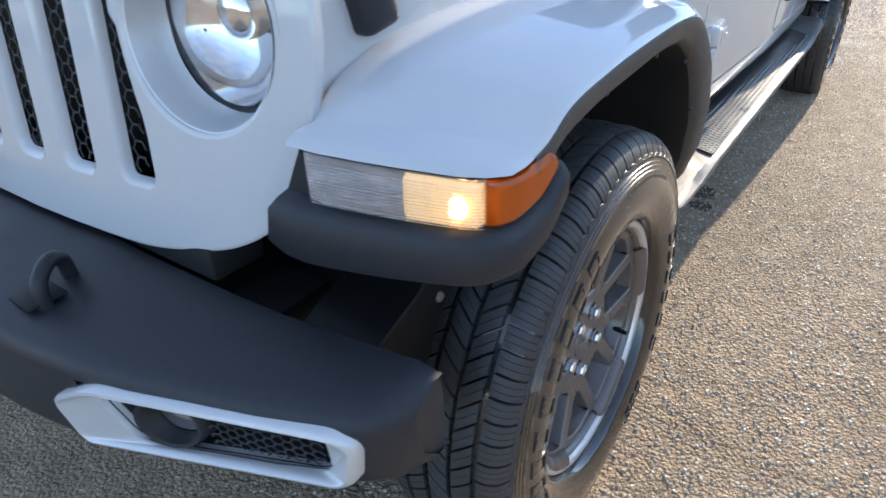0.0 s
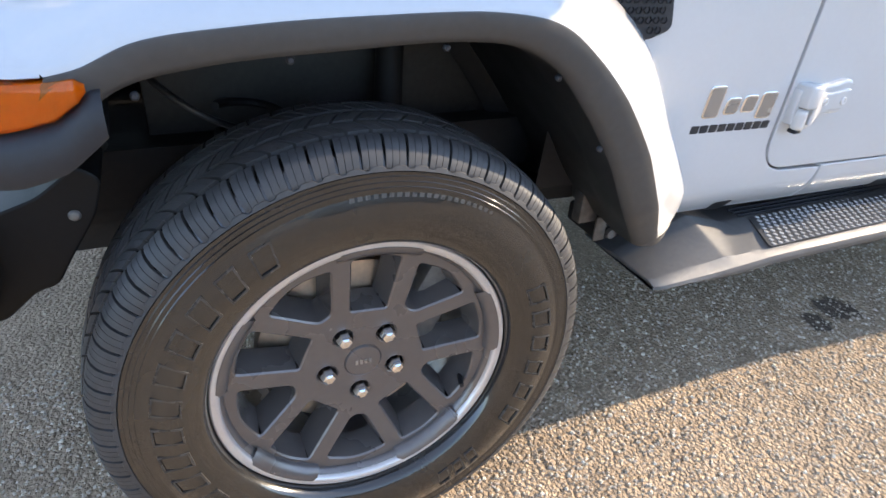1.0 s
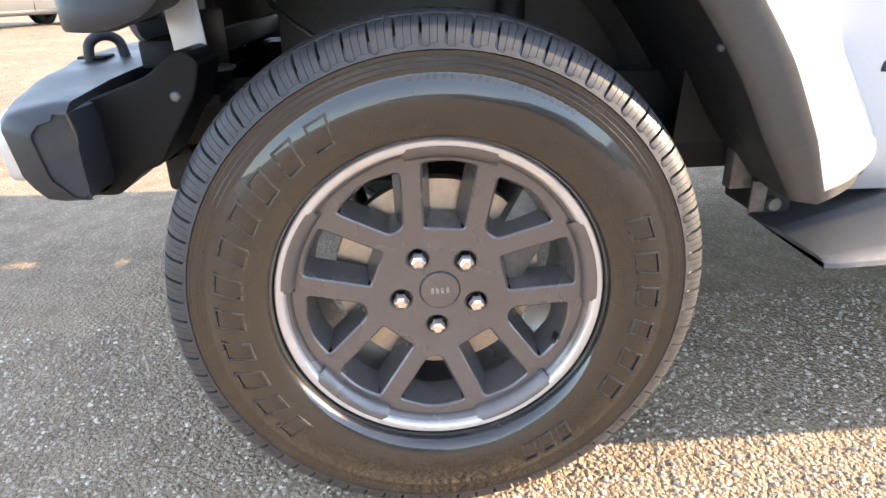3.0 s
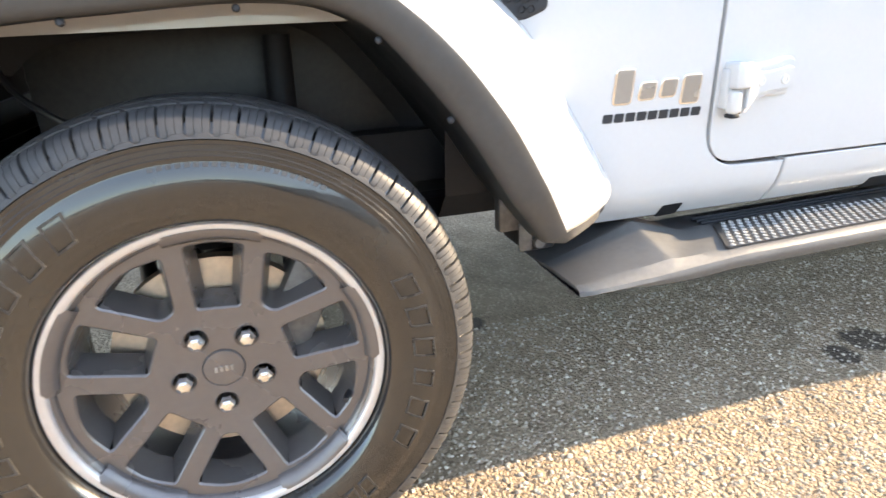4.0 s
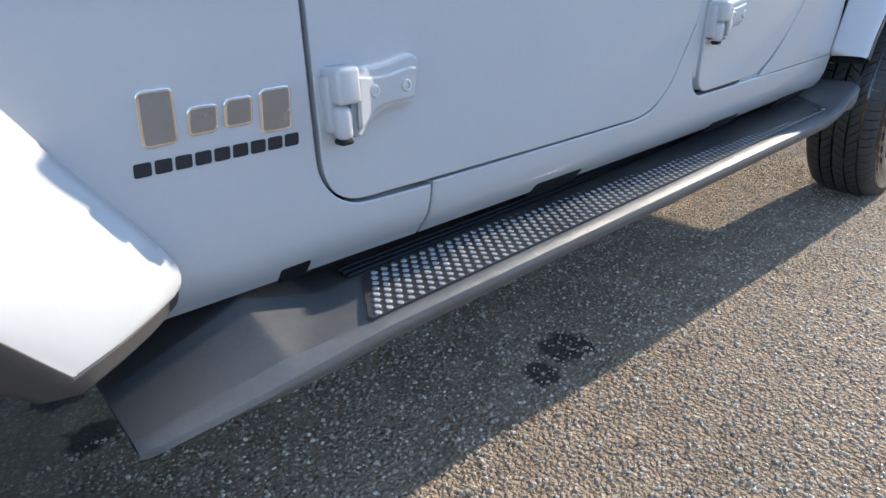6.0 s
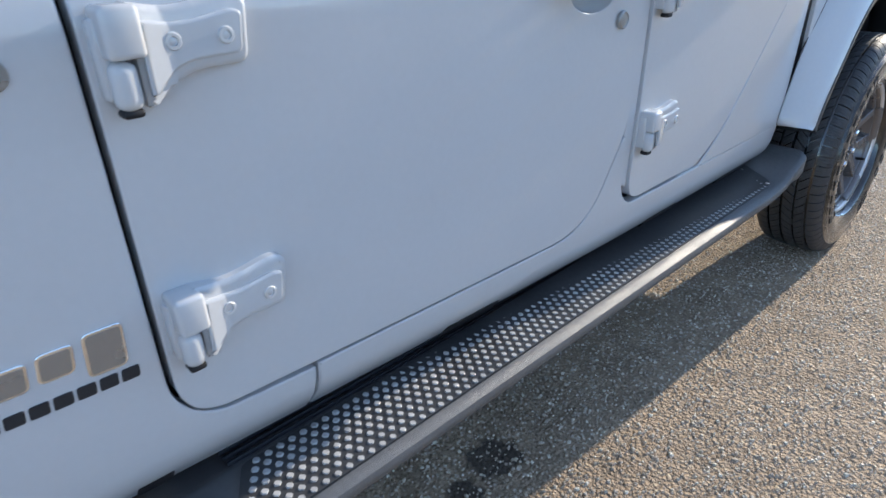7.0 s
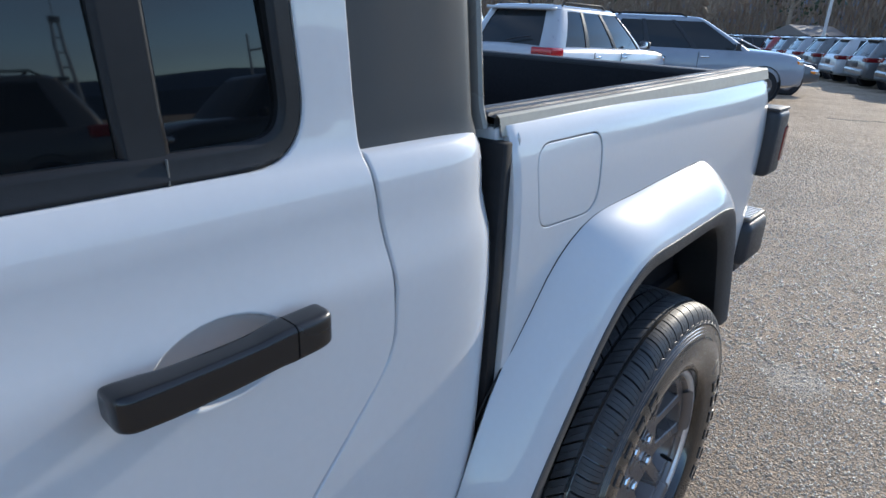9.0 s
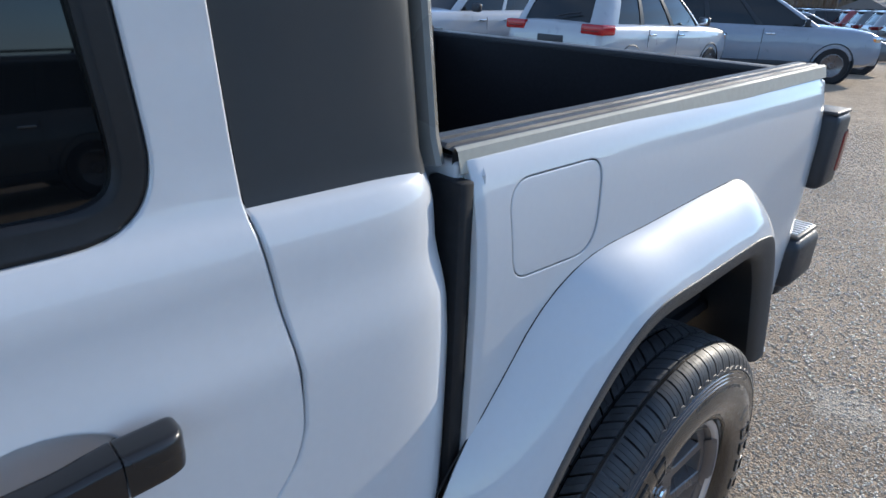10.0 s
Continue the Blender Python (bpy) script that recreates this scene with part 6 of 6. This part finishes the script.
        lens = box("tail_lamp", (sx * (w * 0.985 - 0.20), y0 + 0.19, zl), (0.40, 0.38, 0.15), DEEPRED if group == "far row of cars" else REDLENS, car, "red tail lamp", 0.03, seg=3)
        box("lamp_band", (sx * (w - 0.235), y0 + 0.06, zl - 0.02), (0.30, 0.135, 0.02), DEEPRED, lens, "dark band across the lamp", 0.006)
        hz = stations[-3][3] - 0.13
        head = box("headlamp", (sx * (w - 0.245), y1 - 0.20, hz), (0.34, 0.26, 0.13), CHROME, car, "clear headlamp", 0.04, seg=3)
        box("turn_signal", (sx * (w - 0.135), y1 - 0.25, hz - 0.01), (0.13, 0.16, 0.08), AMBERPAINT, head, "amber corner of the headlamp", 0.02)
        ym = base[1] - 0.42
        mir = box("mirror", (sx * (w + 0.085), ym, belt + 0.06), (0.20, 0.11, 0.15), BLACK if kind != "sedan" else mat, car, "door mirror", 0.035, seg=3)
        box("mirror_glass", (sx * (w + 0.085), ym - 0.056, belt + 0.06), (0.16, 0.004, 0.11), CHROME, mir, "", 0.001)
        for f in (0.36, 0.655):
            yy = side_at(f, 0)[1]
            box("door_seam", (sx * (w * 0.992), yy + 0.03, 0.70), (0.012, 0.008, 0.66), CAVITY, car, "", 0.002)
            box("door_handle", (sx * (w * 0.985 + 0.008), yy + 0.17, belt - 0.17), (0.03, 0.19, 0.032), CHROME, car, "bright door handle", 0.01)
        box("sill_trim", (sx * (w * 0.955), 0.0, stations[4][2] + 0.05), (0.05, yb_ - ya - 0.86, 0.13), BLACK, car, "black sill trim", 0.03)
        if kind == "suv":
            mk("roof_rail", *tube([(sx * wt * 0.93, crest[0] + 0.2, top - 0.03), (sx * wt * 0.93, crest[0] + 0.3, top + 0.03), (sx * wt * 0.93, crest[1] - 0.6, top + 0.035), (sx * wt * 0.93, crest[1] - 0.45, top - 0.02)], 0.016, 8), DARK, car, "dark roof rail")
    y0, y1 = stations[0][0], stations[-1][0]
    rbp = box("rear_bumper", (0, y0 + 0.06, 0.56), (1.78 * w, 0.22, 0.24), mat if kind != "pickup" else CHROME, car, "rear bumper", 0.07, seg=3)
    box("bumper_trim", (0, y0 + 0.05, 0.44), (1.6 * w, 0.22, 0.12), BLACK, rbp, "black lower bumper trim", 0.04)
    box("plate_recess", (0, y0 - 0.002, 0.80), (0.50, 0.02, 0.16), BLACK, car, "dark plate recess in the tailgate", 0.008)
    fb = box("front_bumper", (0, y1 - 0.09, 0.50), (1.66 * w, 0.22, 0.26), mat, car, "painted front bumper", 0.07, seg=3)
    box("lower_grille", (0, y1 - 0.03, 0.44), (1.1 * w, 0.12, 0.14), BLACK, fb, "black lower grille", 0.03)
    gr = box("grille", (0, y1 - 0.05, 0.72), (1.05 * w, 0.12, 0.20), BLACK, car, "black grille", 0.03)
    for k in range(3):
        box("grille_bar", (0, y1 + 0.012, 0.66 + 0.06 * k), (1.0 * w, 0.012, 0.018), CHROME, gr, "", 0.004)
    if kind == "pickup":
        box("bed_cover", (0, -1.85, 1.185), (1.6 * w, 1.75, 0.03), BLACK, car, "black bed cover", 0.01)
    elif kind == "suv":
        box("spoiler", (0, crest[0] - 0.03, top - 0.075), (1.36 * w, 0.20, 0.05), mat, car, "painted roof spoiler", 0.02)
        mk("antenna", *tube([(0, crest[0] + 0.25, top - 0.01), (0, crest[0] + 0.18, top + 0.05), (0, crest[0] + 0.12, top + 0.09)], [0.03, 0.018, 0.008], 8), DARK, car, "black roof antenna")
        mk("rear_wiper", *tube([(0.0, base[0] - 0.03, belt + 0.05), (0.2, base[0] + 0.0, belt + 0.10), (0.42, base[0] + 0.02, belt + 0.13)], 0.012, 6), BLACK, car, "black rear wiper")
    car.matrix_basis = pose(at[0], at[1], fall(at[1]), -1.26 if at[1] > 5 and abs(heading) < 15 else 0, 0, heading) @ Matrix.Scale(size, 4)
    return car


PW = paint("car_white", (0.43, 0.44, 0.455))
PS = paint("car_silver", (0.30, 0.32, 0.35))
PR = paint("car_red", (0.25, 0.02, 0.02))
PG = paint("car_grey", (0.10, 0.105, 0.11))
PB = paint("car_black", (0.015, 0.016, 0.018))
PU = paint("car_blue", (0.05, 0.08, 0.16))

PSB = paint("car_silver_blue", (0.24, 0.27, 0.32))
PSW = paint("car_silver_white", (0.34, 0.355, 0.38))
parked("parked_suv", "suv", (-5.07, 13.25), 0.5, PSW, "silver white sport utility vehicle with red tail lamps")
parked("parked_suv", "suv", (-4.7, 17.8), -52, PSB, "silver blue sport utility vehicle parked across the lot", size=1.05)
parked("parked_car", "sedan", (-4.9, 21.4), -52, PG, "dark grey sedan behind the silver vehicle")
parked("parked_pickup", "pickup", (-8.3, 12.6), 178, PW, "white pickup truck in the parked row")
parked("parked_suv", "suv", (-11.3, 13.4), 178, PW, "white sport utility vehicle in the parked row")
parked("parked_pickup", "pickup", (-14.3, 13.9), 178, PW, "white pickup truck at the end of the parked row")
far = [PR, PG, PS, PG, PW, PG, PB, PS, PU, PG, PB, PS]
names = {"car_white": "white", "car_silver": "silver", "car_red": "red", "car_grey": "grey", "car_black": "black", "car_blue": "blue"}
first = {}
spots = [(-7.4 + 1.32 * k, 42.6 - 2.4 * k, -61) for k in range(9)] + [(-9.9 - 1.6 * k, 44.4 + 1.9 * k, -58) for k in range(7)] + [(-3.0 - 1.6 * k, 53.0 + 2.2 * k, -61) for k in range(8)]
for k, (x, y, h) in enumerate(spots):
    mt = far[k % 12]
    if mt.name in first:
        copy_thing(first[mt.name], pose(x, y, fall(y), 0, 0, h))
    else:
        first[mt.name] = parked("parked_car", "suv", (x, y), h, mt, names[mt.name] + " car in the far row of the lot", "far row of cars")
parked("parked_suv", "suv", (-15.3, -9.6), 62, PG, "dark grey sport utility vehicle with chrome bumper")
parked("parked_suv", "suv", (10.4, 3.07), 180, PG, "dark grey sport utility vehicle with red tail lamps beside the truck", "cars beside the truck", 1.08)
parked("parked_pickup", "pickup", (10.5, 9.1), 180, PB, "black crew cab pickup beside the truck lane", "cars beside the truck")
parked("parked_suv", "suv", (10.8, 15.2), 180, PG, "dark grey sport utility vehicle beside the truck lane", "cars beside the truck")

# ---- distance ----
HILL = pbr("far_hills", (0.12, 0.15, 0.20), 0.9, var=0.2, scale=0.02, fine=0.2)
BRUSH = pbr("bare_trees", (0.24, 0.185, 0.135), 0.9, var=0.3, scale=0.5, fine=6)
EVERG = pbr("evergreen", (0.04, 0.055, 0.03), 0.9, var=0.35, scale=2, fine=12)
WALLM = pbr("building_wall", (0.38, 0.34, 0.30), 0.8, var=0.1)
ROOFM = pbr("building_roof", (0.16, 0.14, 0.13), 0.8, var=0.15)
POLE = pbr("galvanised_pole", (0.45, 0.46, 0.47), 0.5, metal=0.6, var=0.1)
rng = random.Random(4)
rows = []
for k in range(121):
    a = 2 * math.pi * k / 120
    h = 62 + 22 * noise.noise(Vector((math.cos(a) * 2.2, math.sin(a) * 2.2, 0.3))) + 7 * noise.noise(Vector((math.cos(a) * 7, math.sin(a) * 7, 1.3)))
    h *= 0.45 + 0.55 * max(0.0, math.sin(a))
    b0 = fall(860 * math.sin(a))
    h += b0
    rows.append([(870 * math.cos(a), 870 * math.sin(a), b0 - 4), (862 * math.cos(a), 862 * math.sin(a), b0 + (h - b0) * 0.6), (880 * math.cos(a), 880 * math.sin(a), h)])
tagged(mk("backdrop", *loft(rows), HILL), "blue grey hills on the horizon", "hills", kind="structure")


def bare_tree(at, h, mat, label, seed, leafy):
    """A tapered trunk with limbs and a ragged crown of small clumps."""
    r = random.Random(seed)
    t = thing("tree", label, "tree", "trees behind the lot")
    v, f = tube([(0, 0, 0), (0.05, 0, h * 0.3), (0, 0.05, h * 0.6), (0, 0, h * 0.95)], [0.03 * h, 0.024 * h, 0.014 * h, 0.004 * h], 7)
    v, f = list(v), list(f)
    ends = []
    for k in range(14):
        z0 = h * r.uniform(0.25, 0.8)
        a, ln = r.uniform(0, 6.28), h * r.uniform(0.15, 0.3)
        p1 = (ln * math.cos(a), ln * math.sin(a), z0 + ln * r.uniform(0.5, 1.1))
        lv, lf = tube([(0, 0, z0), (p1[0] * 0.5, p1[1] * 0.5, (z0 + p1[2]) / 2 + 0.05), p1], [0.010 * h, 0.007 * h, 0.002 * h], 5)
        f += [tuple(i + len(v) for i in q) for q in lf]
        v += list(lv)
        ends.append(p1)
    mk("trunk", v, f, BRUSH, t, "brown trunk and limbs")
    cv, cf = [], []
    for k in range(420 if leafy else 260):
        e = ends[r.randrange(len(ends))]
        d = h * (0.13 if leafy else 0.16)
        c = Vector((e[0] + r.gauss(0, d), e[1] + r.gauss(0, d), e[2] + r.gauss(0, d)))
        sz = h * r.uniform(0.012, 0.03)
        base = len(cv)
        for j in range(3):
            a = r.uniform(0, 6.28)
            cv.append(c + Vector((sz * math.cos(a), sz * math.sin(a), r.uniform(-1.4, 1.4) * sz)))
        cf.append((base, base + 1, base + 2))
    mk("crown", cv, cf, mat, t, "ragged crown of twigs and leaves")
    t.matrix_basis = pose(at[0], at[1], fall(at[1]))
    return t


for k in range(26):
    bare_tree((-70 + 5.2 * k + rng.uniform(-2, 2), 85 + rng.uniform(-6, 18)), rng.uniform(6, 11), BRUSH if k % 5 else EVERG, "bare brown tree behind the lot" if k % 5 else "dark evergreen tree behind the lot", k, k % 5 == 0)
bv, bf = [], []
for k in range(46000):
    x, y = rng.uniform(-95, 60), rng.uniform(88, 100)
    hmax = 8.5 + 3.5 * noise.noise(Vector((x * 0.09, 2.0, 0))) + 1.5 * noise.noise(Vector((x * 0.5, 1.0, 0)))
    z, sz = fall(y) + rng.uniform(0, 1) ** 0.8 * hmax, rng.uniform(0.3, 1.0)
    base, lean = len(bv), rng.uniform(-0.5, 0.5)
    bv += [(x - 0.09 * sz, y, z - sz), (x + 0.09 * sz, y + rng.uniform(-0.2, 0.2), z - 0.8 * sz), (x + lean * sz, y + rng.uniform(-0.3, 0.3), z + sz)]
    bf.append((base, base + 1, base + 2))
tagged(mk("far_brush", bv, bf, BRUSH), "band of bare brown brush behind the lot", "brush", kind="stuff")
bare_tree((-13.5, 26), 7.5, EVERG, "yellow green tree by the parked row", 90, True)
house = thing("house", "low tan building behind the parked cars", "building")
box("wall", (0, 0, 1.6), (16, 8, 3.2), WALLM, house, "tan wall", 0.05)
rv = [(-8.6, -4.6, 3.2), (8.6, -4.6, 3.2), (8.6, 4.6, 3.2), (-8.6, 4.6, 3.2), (-8.6, 0, 5.4), (8.6, 0, 5.4)]
mk("roof", rv, [(0, 1, 5, 4), (2, 3, 4, 5), (0, 4, 3), (1, 2, 5), (0, 3, 2, 1)], ROOFM, house, "brown gabled roof", sharp=10)
house.matrix_basis = pose(-15.5, 80, fall(80), 0, 0, 80) @ Matrix.Scale(0.62, 4)


def light_pole(at, h, label, group="light poles"):
    p = thing("light_pole", label, "lamp post", group)
    mk("pole", *tube([(0, 0, 0), (0, 0, h * 0.5), (0, 0, h)], [0.11, 0.09, 0.07], 10), POLE, p, "grey tapered pole")
    box("lamp_head", (0, 0.45, h), (0.35, 0.8, 0.14), POLE, p, "grey lamp head", 0.04)
    box("foot", (0, 0, 0.3), (0.5, 0.5, 0.6), WALLM, p, "concrete foot", 0.03)
    p.matrix_basis = pose(at[0], at[1], fall(at[1]))


light_pole((-7.6, 47), 9, "grey lot light pole behind the cars")
light_pole((-25, 45), 9, "grey lot light pole behind the cars")
light_pole((2.5, 44), 8, "grey lot light pole behind the cars")

# across the street, seen in the windows
tower = thing("sign_tower", "tall white lattice sign tower across the street", "tower")
for dx in (-0.9, 0.9):
    mk("leg", *tube([(dx, 0, 0), (dx * 0.9, 0, 7), (dx * 0.55, 0, 14)], [0.35, 0.3, 0.22], 8), PW, tower, "white tower leg")
for k in range(6):
    box("rung", (0, 0, 2 + 2 * k), (1.9 - 0.14 * k, 0.25, 0.22), PW, tower, "white cross bar", 0.03)
box("cap", (0, 0, 14.4), (1.5, 0.5, 0.9), PG, tower, "grey tower cap", 0.05)
mk("mast", *tube([(0, 0, 14.8), (0, 0, 17), (0, 0, 19)], 0.06, 6), POLE, tower, "thin mast")
tower.matrix_basis = pose(100, 34, 0, 0, 0, 80)
sig = thing("traffic_signal", "street traffic signals on a long mast arm", "traffic light")
mk("pole", *tube([(0, 0, 0), (0, 0, 4), (0, 0, 7.5)], [0.16, 0.13, 0.1], 8), POLE, sig, "grey signal pole")
mk("arm", *tube([(0, 0, 6), (3, 0, 6.3), (8, 0, 6.4)], [0.1, 0.08, 0.05], 8), POLE, sig, "grey mast arm")
for dx in (3.2, 5.2, 7.4):
    hd = box("signal_head", (dx, -0.15, 6.2), (0.36, 0.3, 1.05), PB, sig, "black signal head", 0.04)
sig.matrix_basis = pose(55, 36, 0, 0, 0, 120)
shop = thing("shop_building", "low grey shop building across the street", "building")
box("wall", (0, 0, 2), (26, 9, 4), WALLM, shop, "tan block wall", 0.05)
box("parapet", (0, 0, 4.2), (26.6, 9.4, 0.5), ROOFM, shop, "brown parapet", 0.05)
for k in range(7):
    box("window", (-10.5 + 3.5 * k, 4.5, 1.7), (2.4, 0.1, 2.0), CARGLASS, shop, "dark shop window", 0.03)
shop.matrix_basis = pose(75, 8, 0, 0, 0, 90)


# ---- loose chippings on the lot ----
def chippings(x0, x1, y0, y1, count, rmin, rmax, seed, level=None):
    r = np.random.RandomState(seed)
    n = count
    cx, cy = r.uniform(x0, x1, n), y0 + (y1 - y0) * (r.beta(1.0, 2.6, n) if level else r.uniform(0, 1, n))
    keep = ~((np.abs(cx) < 0.93) & (np.abs(cx) > 0.66) & ((np.abs(cy) < 0.11) | (np.abs(cy - 3.487) < 0.11)))
    cx, cy = cx[keep], cy[keep]
    n = len(cx)
    rad = rmin + (rmax - rmin) * r.beta(1.3, 3.0, n)
    flat = r.uniform(0.40, 0.85, n)
    a0 = r.uniform(0, 6.28, n)
    k = np.arange(5)
    ang = a0[:, None] + k[None] * 2 * np.pi / 5 + r.uniform(-0.35, 0.35, (n, 5))
    lo = rad[:, None] * r.uniform(0.8, 1.15, (n, 5))
    hi = rad[:, None] * r.uniform(0.35, 0.7, (n, 5))
    hz = (rad * flat)[:, None] * r.uniform(0.75, 1.1, (n, 5))
    low = np.stack([cx[:, None] + lo * np.cos(ang), cy[:, None] + lo * np.sin(ang), np.full((n, 5), -0.001)], -1)
    top = np.stack([cx[:, None] + hi * np.cos(ang + 0.2), cy[:, None] + hi * np.sin(ang + 0.2), hz], -1)
    verts = np.concatenate([low, top], 1).reshape(-1, 3)
    if level:
        verts[:, 2] += [level(y) for y in verts[:, 1]]
    base = np.arange(n)[:, None] * 10
    quads = [np.stack([base[:, 0] + i, base[:, 0] + (i + 1) % 5, base[:, 0] + 5 + (i + 1) % 5, base[:, 0] + 5 + i], 1) for i in range(5)]
    cap = base + np.arange(5, 10)[None]
    faces = [tuple(q) for q in np.concatenate(quads).tolist()] + [tuple(q) for q in cap.tolist()]
    me = bpy.data.meshes.new("gravel")
    me.from_pydata(verts.tolist(), [], faces)
    me.materials.append(STONE)
    return me


STONE = bpy.data.materials.new("tan_chippings")
STONE.use_nodes = True
sn = STONE.node_tree
geo, sramp, grain = sn.nodes.new("ShaderNodeNewGeometry"), sn.nodes.new("ShaderNodeValToRGB"), sn.nodes.new("ShaderNodeTexNoise")
el = sramp.color_ramp.elements
el[0].color, el[1].color = (0.315, 0.259, 0.196, 1), (0.787, 0.722, 0.595, 1)
for p, c in ((0.2, (0.403, 0.334, 0.259, 1)), (0.45, (0.492, 0.415, 0.320, 1)), (0.7, (0.550, 0.468, 0.364, 1)), (0.88, (0.639, 0.562, 0.448, 1))):
    e = el.new(p)
    e.color = c
grain.inputs["Scale"].default_value = 300
mixc = sn.nodes.new("ShaderNodeMix")
mixc.data_type, mixc.blend_type = "RGBA", "OVERLAY"
mixc.inputs["Factor"].default_value = 0.35
sn.links.new(geo.outputs["Random Per Island"], sramp.inputs[0])
sn.links.new(sramp.outputs[0], mixc.inputs["A"])
sn.links.new(grain.outputs["Color"], mixc.inputs["B"])
sn.links.new(mixc.outputs["Result"], sn.nodes["Principled BSDF"].inputs["Base Color"])
sn.nodes["Principled BSDF"].inputs["Roughness"].default_value = 0.50
gravel = new("gravel", chippings(0.2, 2.6, -1.3, 4.2, 72000, 0.0020, 0.0084, 5))
tagged(gravel, "small tan chippings bedded in the asphalt", "gravel", kind="stuff")
gravel_far = new("gravel", chippings(0.6, 5.0, 4.2, 5.0, 24000, 0.003, 0.008, 6))
gravel_back = new("gravel", chippings(-1.5, 6.5, 5.0, 15.0, 90000, 0.004, 0.013, 7, fall))
tagged(gravel_far, "small tan chippings bedded in the asphalt", "gravel", kind="stuff")
tagged(gravel_back, "small tan chippings bedded in the asphalt", "gravel", kind="stuff")
